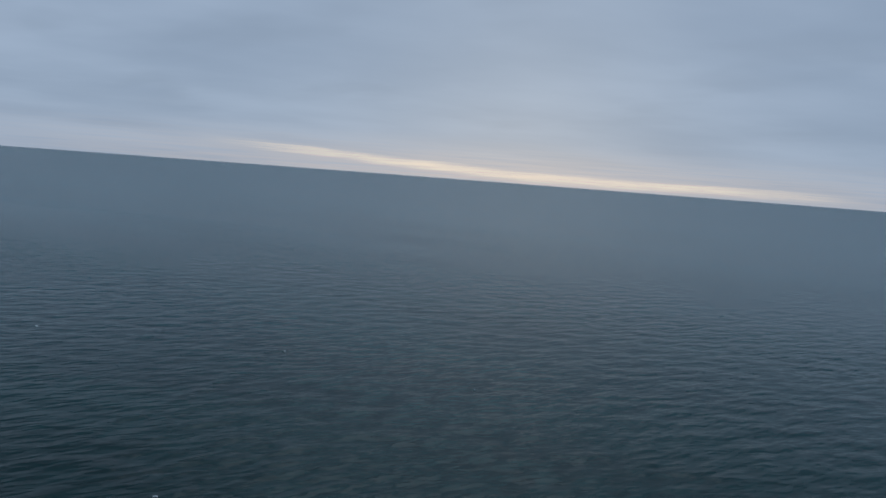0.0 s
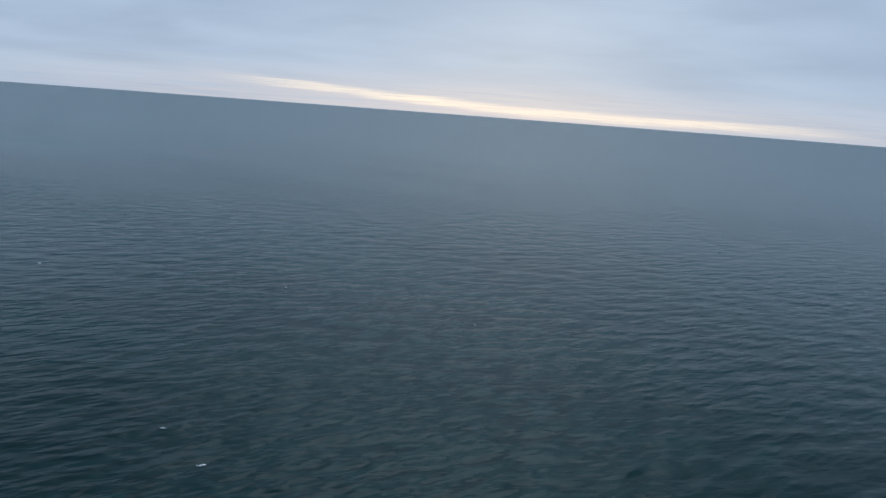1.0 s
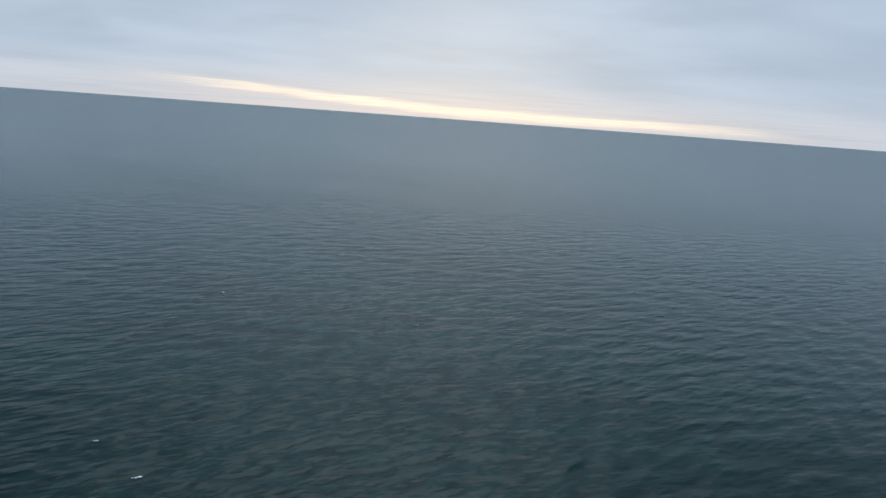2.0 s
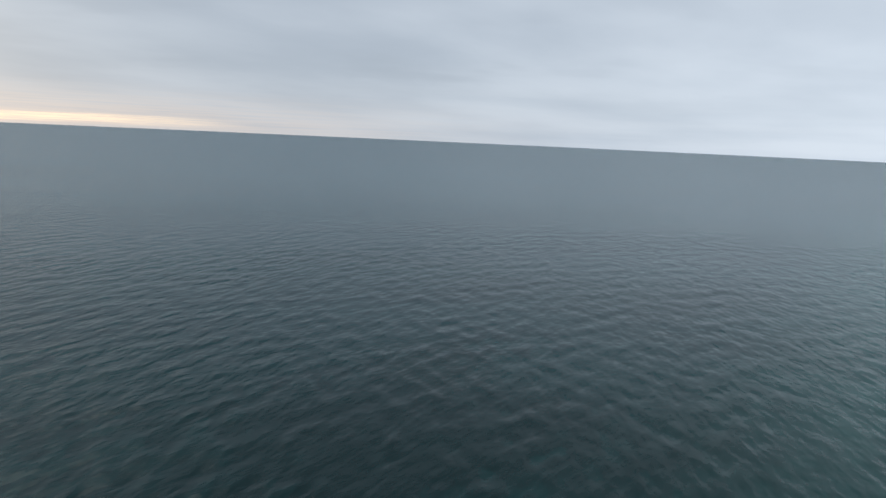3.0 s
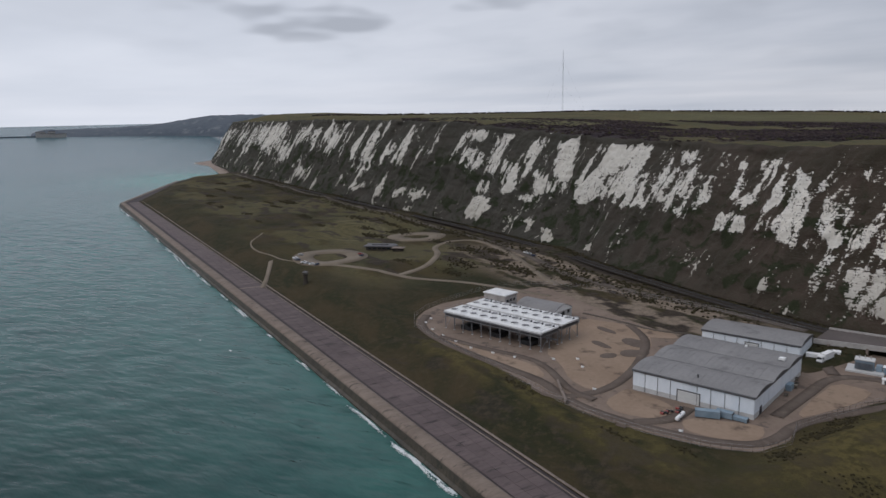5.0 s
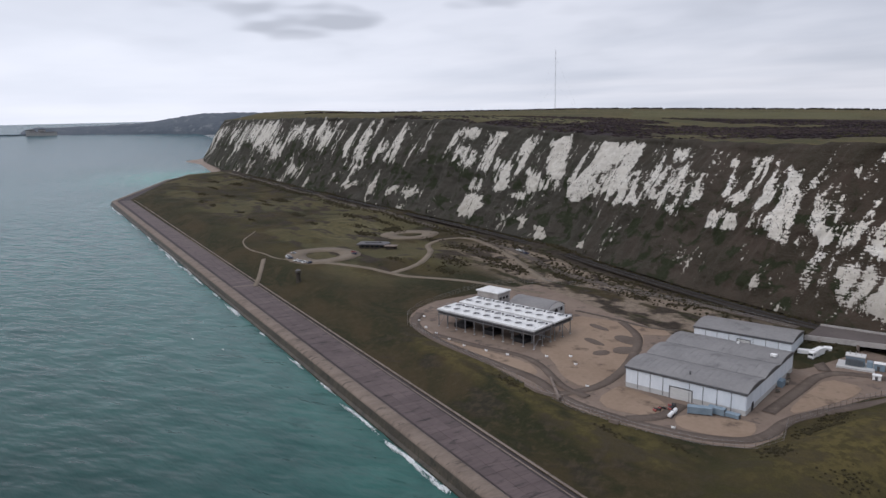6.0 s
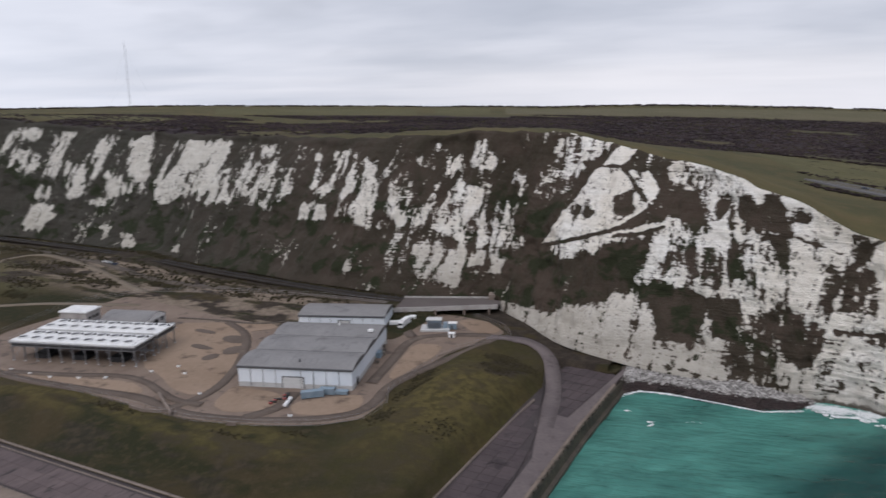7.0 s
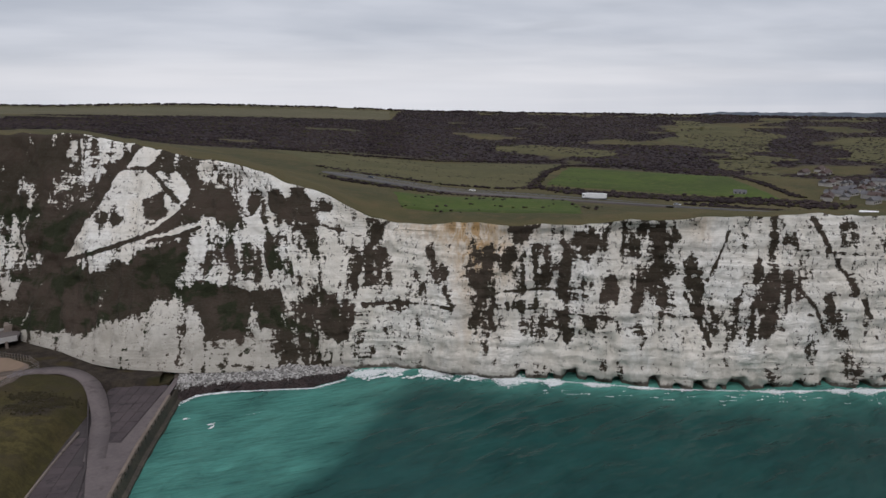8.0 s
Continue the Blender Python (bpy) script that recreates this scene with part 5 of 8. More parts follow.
# ---- ways and levels on the made ground ----
def ribbon(name, line, width, material, height, lift=0.12, step=3.0, label="", category="path", closed=False, cross=3):
    """A path of even width laid over the ground."""
    pts = np.array(line, float)
    if closed:
        pts = np.concatenate([pts, pts[:1]])
    for _ in range(2):                                          # round the corners
        q = [pts[0]] if not closed else []
        for a, b in zip(pts[:-1], pts[1:]):
            q += [a * 0.75 + b * 0.25, a * 0.25 + b * 0.75]
        q += [pts[-1]] if not closed else [q[0]]
        pts = np.array(q)
    pts = np.array(finely([tuple(p) for p in pts], step))
    t = np.gradient(pts, axis=0)
    t /= np.linalg.norm(t, axis=1, keepdims=True)
    nrm = np.stack([-t[:, 1], t[:, 0]], -1)
    w = np.linspace(-0.5, 0.5, cross)[:, None, None] * width
    edge = 1 + 0.12 * (rough(np.arange(len(pts)) / 3.0, 0 * np.arange(len(pts)), 2, 13) - 0.5)[None, :, None]
    xy = pts[None] + nrm[None] * w * edge
    z = np.vectorize(height)(xy[..., 0], xy[..., 1]) if height is land_z else height(xy[..., 0], xy[..., 1])
    top = np.concatenate([xy, (z + lift)[..., None]], -1)
    low0, low1 = top[:1].copy(), top[-1:].copy()
    low0[..., 2] -= lift + 0.4
    low1[..., 2] -= lift + 0.4
    return tagged(sheet(name, np.concatenate([low0, top, low1]), material), label, category, kind="structure")


def yard(name, outline, material, z0, z1, label, category="ground", round_off=1):
    """A level pad with the given outline."""
    pts = [np.array(p, float) for p in outline]
    for _ in range(round_off):
        q = []
        for a, b in zip(pts, pts[1:] + pts[:1]):
            q += [a * 0.8 + b * 0.2, a * 0.2 + b * 0.8]
        pts = q
    bm = prism([tuple(p) for p in pts], z0, z1)
    return tagged(mesh_object(name, bm, material), label, category, kind="structure")


G = COMPOUND


# the fenced compound: a base of worn hardstanding, gravel pads on it, kerbed ways between
COMPOUND_EDGE = [(-336, 176), (-322, 168.5), (-290, 168.5), (-246, 169.5), (-209, 168.5), (-190, 169), (-166, 175.5), (-146, 185), (-135, 196), (-134, 208), (-141, 221),
                 (-140, 243), (-137, 272), (-124, 296), (-128, 308), (-150, 320), (-190, 318), (-240, 312), (-300, 300), (-350, 285), (-366, 262), (-362, 222), (-349, 190)]
yard("compound_yard", COMPOUND_EDGE, LANE, G - 1.2, G + 0.06, "worn tan hardstanding of a fenced compound")
GRAVEL_LABEL = "pinkish gravel pad in the compound"
for k, outline in enumerate(([(-252, 199), (-272, 222), (-287, 250), (-262, 262), (-236, 254), (-213, 216), (-204, 194), (-206, 185), (-219, 186), (-236, 195)],
                [(-199, 198), (-194, 182), (-184, 178.6), (-170, 187), (-174, 199), (-181, 201), (-196, 199)],
                [(-160, 188), (-166, 193), (-165, 199), (-148, 213.5), (-143, 208), (-141, 200), (-151, 191)],
                [(-158, 273), (-144.5, 276), (-141, 262), (-144, 231), (-147.5, 232.5), (-152.5, 249)],
                [(-318, 172), (-290, 171), (-269, 176.6), (-241, 185), (-229, 181), (-227, 177.5), (-259, 171.5), (-300, 169.5)],
                [(-274, 249.5), (-242, 270), (-231, 265.5), (-243, 253), (-263, 244)],
                [(-140, 298), (-130, 300), (-128, 306), (-142, 318), (-156, 312)], [(-226, 286), (-206, 282), (-196, 292), (-214, 302), (-230, 298)])):
    yard("gravel_pad", outline, GRAVEL, G - 0.5, G + 0.12 + 0.014 * k, GRAVEL_LABEL)
for k, (line, w) in enumerate((([(-338, 184), (-322, 170), (-291, 166.5), (-256, 170.5), (-224, 175.5), (-212, 173), (-199, 171), (-177, 175), (-155, 184.5), (-141, 195), (-138, 207), (-142, 222), (-141, 234), (-135, 259), (-129, 281), (-127, 295)], 4.6),
                ([(-205, 173), (-201.5, 190), (-210, 212), (-226, 236), (-240, 252), (-262, 262)], 4.2),
                ([(-174, 178), (-168, 190), (-172, 204)], 5.0), ([(-150, 224), (-156, 250), (-163, 278), (-150, 290), (-130, 297)], 4.6), ([(-163, 280), (-180, 296), (-230, 280), (-300, 290)], 5.0))):
    ribbon("compound_lane", line, w, WAY, lambda x, y: x * 0 + G, 0.27 + 0.03 * k, 3.0, "worn brown lane inside the compound", "road")

ribbon("sunken_lane", [(-300, 170), (-272, 178), (-250, 188), (-234, 187), (-221, 182), (-208, 178), (-197, 180)], 3.4, WAY, lambda x, y: x * 0 + G, 0.46, 3.0, "worn brown lane between the pads", "road")
ribbon("retaining_wall", [(-219, 179.6), (-200, 168.5)], 0.7, CONCRETE, lambda x, y: x * 0 + G, 1.5, 3.0, "low concrete retaining wall beside the lane", "wall", cross=2)
ribbon("ditch", [(-292, 257), (-268, 263), (-244, 265), (-230, 280)], 1.5, MUD, lambda x, y: x * 0 + G, 0.44, 3.0, "dark wet drainage ditch across the gravel", "ditch")
for k, (cx, cy, rx, ry) in enumerate(((-240, 243, 8, 5), (-228, 232, 5, 7), (-246, 228, 6, 2.4), (-232, 220, 3, 4), (-262, 246, 7, 2))):
    ring = [(cx + rx * (0.75 + 0.5 * float(grain(np.array(a * 0.9), np.array(k * 3.1), 17))) * math.cos(a), cy + ry * (0.75 + 0.5 * float(grain(np.array(a * 0.9), np.array(k * 3.1), 17))) * math.sin(a)) for a in np.linspace(0, 6.0, 14)]
    yard("soil_patch", ring, WAY, G - 0.4, G + 0.25 + 0.004 * k, "dark trodden soil on the gravel")

# tracks, car park and loops on the open grass
ribbon("park_path", [(-332, 266), (-380, 248), (-414, 225.5), (-437, 216), (-476, 197), (-503, 178)], 4.4, PATH, hoe_z, 0.25, 3.0, "pale winding service track across the grass")
ribbon("park_path", [(-437, 216), (-445, 242), (-473, 270), (-513, 286), (-521, 307), (-514, 328), (-455, 319), (-400, 300), (-352, 286)], 4.8, PATH, hoe_z, 0.25, 3.0, "pale winding service track across the grass")
ribbon("car_park", [(-500, 178), (-525, 176), (-548, 188), (-545, 206), (-524, 220), (-504, 216), (-495, 197)], 16.0, PATH, hoe_z, 0.3, 3.0, "pale gravel ring of a car park", "car park", True)
ribbon("turning_loop", [(-574, 277), (-544, 288), (-545, 310), (-567, 320), (-588, 300)], 15.0, PATH, hoe_z, 0.3, 3.0, "pale gravel turning loop", "road", True)
ribbon("footpath", [(-516, 171), (-535, 163), (-555, 163), (-584, 158), (-613, 161), (-630, 166), (-642, 173), (-668, 188)], 1.4, PATH, hoe_z, 0.22, 3.0, "narrow pale footpath through the grass")
ribbon("footpath", [(-541, 157), (-505, 143), (-476, 131)], 3.4, PATH, hoe_z, 0.3, 2.0, "pale ramp from the promenade up to the grass")
ribbon("promenade_crossing", [(-482, 134), (-484, 117.5)], 1.6, CONCRETE, lambda x, y: x * 0 + 4.8, 0.1, 2.0, "pale concrete band across the promenade", "path", cross=2)
ribbon("service_road", [(-1390, 345), (-1100, 338), (-800, 337), (-600, 338), (-470, 330), (-400, 312), (-340, 304), (-270, 312), (-200, 318)], 5.5, MUD, hoe_z, 0.25, 5.0, "muddy service road below the railway", "road")

# the railway at the foot of the cliffs
RAIL = [(-1480, 356), (-1100, 347), (-700, 349), (-570, 352), (-440, 347), (-360, 334), (-280, 325), (-200, 322), (-150, 332)]
ribbon("railway_bed", RAIL, 7.5, BALLAST, lambda x, y: hoe_z(x, y) * 0 + np.interp(x, [-1480, -1100, -300, -150], [13.0, 14.2, 14.2, 12.8]), 0.35, 5.0, "dark ballast bed of a railway", "railway")
for off in (-3.2, -1.8, 1.8, 3.2):
    line = [(x, y + off) for x, y in RAIL]
    ribbon("rail", line, 0.14, DARK, lambda x, y: np.interp(x, [-1480, -1100, -300, -150], [13.0, 14.2, 14.2, 12.8]) + 0 * y, 0.55, 6.0, "worn steel rail on the ballast", "rail", cross=2)

# the seaward corner: pale strip, curving lane, dark slabs
P = 4.72
ribbon("corner_lane", [(-78.6, 226), (-81.0, 238), (-84.2, 254), (-89.8, 270), (-95, 283), (-101, 292), (-107, 296), (-114, 297.4), (-122, 297.3), (-131, 294)], 6.6, DOCK, lambda x, y: np.maximum(np.interp(x, [-131, -112, -106, -101, -95, -89, -84, -76], [10.1, 10.0, 9.0, 8.0, 6.6, 5.3, 4.72, 4.70]), np.where(x < -91, hoe_z(x, y), 0)), 0.22, 2.0, "pale concrete lane curving up from the promenade", "road")
ribbon("kerb", [(-92.6, 136), (-91.4, 225), (-89.5, 246)], 0.5, CONCRETE, lambda x, y: np.interp(y, [134, 230, 268, 296], [4.9, 5.0, 6.2, 10.3]) + 0 * x, 0.35, 3.0, "low concrete kerb beside the turf", "kerb", cross=2)
ribbon("low_wall", [(-86, 301.4), (-66.3, 300.4)], 0.8, RENDER_W, lambda x, y: x * 0 + 5.1, 0.9, 3.0, "low pale wall at the foot of the chalk", "wall", cross=2)
ribbon("promenade_path", [(-92, 135.4), (-480, 135.4), (-1104, 139.5)], 0.9, CONCRETE, lambda x, y: x * 0 + 4.95, 0.3, 10.0, "pale concrete strip along the foot of the bank", "path", cross=2)
ribbon("promenade_path", [(-92, 133.0), (-480, 133.0), (-1104, 137)], 0.35, CONCRETE, lambda x, y: x * 0 + 4.75, 0.25, 10.0, "narrow drain along the promenade", "path", cross=2)
yard("apron", [(-80.8, 248.4), (-78.0, 237.8), (-73.3, 237.0), (-67.5, 284), (-65.9, 299.5), (-64.2, 299.5), (-65.7, 274), (-67.7, 233), (-68.8, 117), (-73.4, 117), (-74.6, 203), (-84.6, 239)], DOCK, 4.4, 4.90, "worn grey-violet concrete apron inside the return wall", "pavement", 0)
ribbon("kerb", [(-73.8, 116), (-74.8, 203), (-87.8, 250), (-95.5, 277)], 0.5, JOINT, lambda x, y: np.interp(y, [203, 250, 280], [4.75, 5.2, 6.6]) + 0 * x, 0.3, 3.0, "dark low kerb between the lane and the slabs", "kerb", cross=2)
yard("verge", [(-85, 290), (-68.5, 284.5), (-66.3, 299), (-92, 302), (-112, 304), (-100, 290)], GRASS, 4.0, 5.15, "rough grass verge under the cliff")


def beach():
    """Boulders heaped against the foot of the chalk east of the wall."""
    x = np.linspace(-67, 8, 60)
    t = np.linspace(0, 1, 14)[:, None]
    y0 = np.interp(x, [-66, -63, -57, -45, -10, 2, 8], [272, 276, 283.5, 285.5, 283, 290, 298])
    y1 = foot_y(x) + 4
    X, Y = x[None] + 0 * t, y0[None] * (1 - t) + y1[None] * t
    Z = -1.2 + 7.4 * t ** 0.8 * np.interp(x, [-67, -20, 2, 8], [1, 0.95, 0.5, 0.2])[None] + (rough(X / 3, Y / 3, 2, 9) - 0.5) * 1.0
    # Dark material puts the shade of the gaps between boulders into the sheet.
    tagged(sheet("beach", np.stack([X, Y, Z], -1), MUD), "steep beach below the chalk", "beach", kind="structure")
    return x, y0, y1


beach()


def lumps(name, places, sizes, material, squash=0.7, seed=0, smooth=False):
    """Many uneven small bodies joined into one mesh: twelve corners each."""
    rng = np.random.RandomState(seed)
    g = (1 + 5 ** 0.5) / 2
    ico = np.array([(-1, g, 0), (1, g, 0), (-1, -g, 0), (1, -g, 0), (0, -1, g), (0, 1, g), (0, -1, -g), (0, 1, -g), (g, 0, -1), (g, 0, 1), (-g, 0, -1), (-g, 0, 1)]) / 1.9
    tri = np.array([(0, 11, 5), (0, 5, 1), (0, 1, 7), (0, 7, 10), (0, 10, 11), (1, 5, 9), (5, 11, 4), (11, 10, 2), (10, 7, 6), (7, 1, 8),
                    (3, 9, 4), (3, 4, 2), (3, 2, 6), (3, 6, 8), (3, 8, 9), (4, 9, 5), (2, 4, 11), (6, 2, 10), (8, 6, 7), (9, 8, 1)])
    places, sizes = np.asarray(places, float), np.asarray(sizes, float)
    n = len(places)
    a = rng.uniform(0, 6.28, n)
    v = ico[None] * (1 + rng.uniform(-0.28, 0.28, (n, 12, 1)))
    ca, sa = np.cos(a)[:, None], np.sin(a)[:, None]
    v = np.stack([v[..., 0] * ca - v[..., 1] * sa, v[..., 0] * sa + v[..., 1] * ca, v[..., 2] * squash], -1)
    v = v * (sizes[:, None] if sizes.ndim == 2 else sizes[:, None, None]) + places[:, None]
    f = tri[None] + (np.arange(n) * 12)[:, None, None]
    me = bpy.data.meshes.new(name)
    me.vertices.add(n * 12)
    me.vertices.foreach_set("co", v.reshape(-1).astype(np.float32))
    me.loops.add(n * 60)
    me.loops.foreach_set("vertex_index", f.reshape(-1).astype(np.int32))
    me.polygons.add(n * 20)
    me.polygons.foreach_set("loop_start", np.arange(0, n * 60, 3, dtype=np.int32))
    me.polygons.foreach_set("use_smooth", np.full(n * 20, smooth))
    me.update(calc_edges=True)
    me.materials.append(material)
    return new(name, me)


def boulders():
    rng = np.random.RandomState(12)
    dry, wet = [], []
    for _ in range(5200):
        x = rng.uniform(-65, 7)
        t = rng.uniform(0.0, 1.0)
        y0 = np.interp(x, [-66, -63, -57, -45, -10, 2, 8], [272, 276, 283.5, 285.5, 283, 290, 298])
        y = y0 * (1 - t) + (float(foot_y(x)) + 2) * t
        z = -1.2 + 7.4 * t ** 0.8 * np.interp(x, [-67, -20, 2, 8], [1, 0.95, 0.5, 0.2])
        cut = 0.42 if x < -15 else 0.55
        (wet if t + rng.uniform(-0.06, 0.06) < cut else dry).append((x, y, z + 0.25, rng.uniform(0.38, 0.72) * (1.5 if rng.rand() < 0.06 else 1.0)))
    for name, rows, mt, label in (("boulders", dry, ROCK, "heap of pale chalk boulders on the beach"), ("weedy_boulders", wet, WETROCK, "dark weed-covered boulders at the waterline")):
        r = np.array(rows)
        tagged(lumps(name, r[:, :3], r[:, 3], mt, 0.75, 3), label, "boulders", kind="stuff")


boulders()


# ---- surf ----
def surf():
    rng = np.random.RandomState(8)
    rows = []

    def patch(x, y, along_x, along_y, half, wide, count, size=0.55):
        for _ in range(count):
            a, b = np.clip(rng.normal(0, 0.5), -1.3, 1.3), np.clip(rng.normal(0, 0.4), -1, 1)
            rows.append((x + along_x * a * half - along_y * b * wide, y + along_y * a * half + along_x * b * wide, 0.36 + rng.uniform(-0.15, 0.1) - 0.2 * abs(b), rng.uniform(0.3, 1.4) * size))

    # broken waves against the sea wall
    for x, half, wide, k in ((-210, 13, 2.3, 700), (-183, 5, 1.8, 160), (-255, 13, 1.6, 360), (-325, 6, 1.5, 160), (-378, 5, 1.0, 70), (-447, 13, 2.2, 360), (-485, 6, 1.3, 90), (-534, 17, 2.0, 320), (-590, 14, 2.2, 280),
                             (-640, 26, 2.8, 520), (-690, 14, 2.0, 220), (-760, 14, 1.8, 160), (-860, 22, 2.2, 260), (-1000, 34, 2.6, 420), (-1060, 20, 2.4, 240), (-128, 5, 1.2, 80)):
        for _ in range(4):
            patch(x + rng.normal(0, half * 0.7), 107.6 - wide * rng.uniform(0.0, 1.0), 1, rng.normal(0, 0.05), half * rng.uniform(0.35, 0.9), wide * rng.uniform(0.2, 0.7), int(k * 0.75), 0.15)
    # wash along the chalk and the boulders
    for x in np.arange(4, 232, 1.0):
        y = float(foot_y(x)) - 0.6
        burst = float(grain(np.array(x / 5.0), np.array(0.3), 61))
        if x < 78:
            patch(x, y - 3.4 * burst, 1, -0.25, 2.6, 10.0 * burst, int(240 * burst ** 1.1), 0.22)
            continue
        surge = max(0.0, (burst - 0.36) / 0.64) * (0.4 + 1.2 * float(grain(np.array(x / 19.0), np.array(4.3), 62)))
        patch(x, y - 0.8 - 1.6 * surge, 1, -0.25, 2.0, 0.5 + 4.2 * surge, int(8 + 210 * surge), 0.20)
        if rng.rand() < 0.3:
            patch(x, y - rng.uniform(5, 15), 1, -0.2, rng.uniform(0.8, 3.0), 0.4, rng.randint(5, 16), 0.15)
    for x in np.arange(12, 60, 2.0):
        patch(x, float(foot_y(x)) - 6 - rng.uniform(0, 4), 1, -0.1, 2.2, 1.2, 9, 0.45)
    for x in np.arange(-66, 4, 1.4):
        y = float(np.interp(x, [-66, -63, -57, -45, -10, 2, 8], [272, 276, 283.5, 285.5, 283, 289, 297])) - 0.2
        patch(x, y, 1, 0, 1.4, 1.1 if x < -44 else 0.6, 60 if x < -44 else 26, 0.2)
    # a few whitecaps
    for _ in range(20):
        r, a = rng.uniform(130, 650), radians(rng.uniform(-100, 190))
        x, y = r * math.sin(a), r * math.cos(a)
        if (x > -60 and y < float(foot_y(x)) - 12) or (x < -60 and y < 102):
            patch(x, y, 0.95, 0.3, rng.uniform(0.5, 1.6), 0.3, rng.randint(4, 14), 0.3)
    patch(-46.5, 253, 0.5, 0.85, 1.4, 0.5, 26, 0.2)
    patch(-47, 256, 0.9, 0.3, 1.3, 0.7, 34, 0.17)
    patch(-33, 262, 0.95, 0.2, 2.4, 0.3, 16, 0.15)
    r = np.array(rows)
    s = np.stack([r[:, 3] * 1.5, r[:, 3] * 1.1, r[:, 3] * 0.2], -1)
    tagged(lumps("surf", r[:, :3], s, FOAM, 1.0, 5, True), "white foam of small waves breaking along the shore", "surf", kind="stuff")
    # shingle bar and wash in the far west
    x = np.linspace(-2080, -1400, 50)
    t = np.linspace(0, 1, 6)[:, None]
    yy = (foot_y(x) - np.interp(x, [-2080, -1900, -1440, -1400], [60, 14, 22, 8]))[None] * (1 - t) + (foot_y(x) + 4)[None] * t
    tagged(sheet("shingle_beach", np.stack([x[None] + 0 * t, yy, -0.6 + 5.5 * t + 0 * x[None]], -1), BEACH), "brown shingle beach under the cliff", "beach", kind="structure")


surf()

# ---- the buildings in the compound ----
def arch(w, rise, n):
    """Points of a low barrel vault over a span w."""
    return [(w * i / n, rise * (1 - (2 * i / n - 1) ** 2)) for i in range(n + 1)]


def vault(length, depth, eave, rise, y0, over=0.5, thick=0.25, n=12):
    """A curved roof sheet with its span along y, raised standing seams on it."""
    bm = bmesh.new()
    pts = arch(depth, rise, n)
    rows = []
    for x in (-over, length + over):
        rows.append([bm.verts.new((x, y0 + y, eave + z)) for y, z in pts])
        rows.append([bm.verts.new((x, y0 + y, eave + z + thick)) for y, z in pts])
    a, b, c, d = rows
    for i in range(n):
        bm.faces.new((b[i], d[i], d[i + 1], b[i + 1]))
        bm.faces.new((a[i], a[i + 1], c[i + 1], c[i]))
        bm.faces.new((a[i], b[i], b[i + 1], a[i + 1]))
        bm.faces.new((c[i], c[i + 1], d[i + 1], d[i]))
    bm.faces.new((a[0], c[0], d[0], b[0]))
    bm.faces.new((a[n], b[n], d[n], c[n]))
    return bm


def gable(x, y0, depth, eave, rise, n=12, thick=0.3):
    bm = bmesh.new()
    pts = [(y, eave + z) for y, z in arch(depth, rise, n)]
    ring = [(0, eave - 0.01)] + pts + [(depth, eave - 0.01)]
    ring = pts
    f = [bm.verts.new((x, y0 + y, z)) for y, z in ring]
    g = [bm.verts.new((x + thick, y0 + y, z)) for y, z in ring]
    bm.faces.new(f), bm.faces.new(g[::-1])
    for i in range(len(ring)):
        j = (i + 1) % len(ring)
        bm.faces.new((f[i], g[i], g[j], f[j]))
    return bm


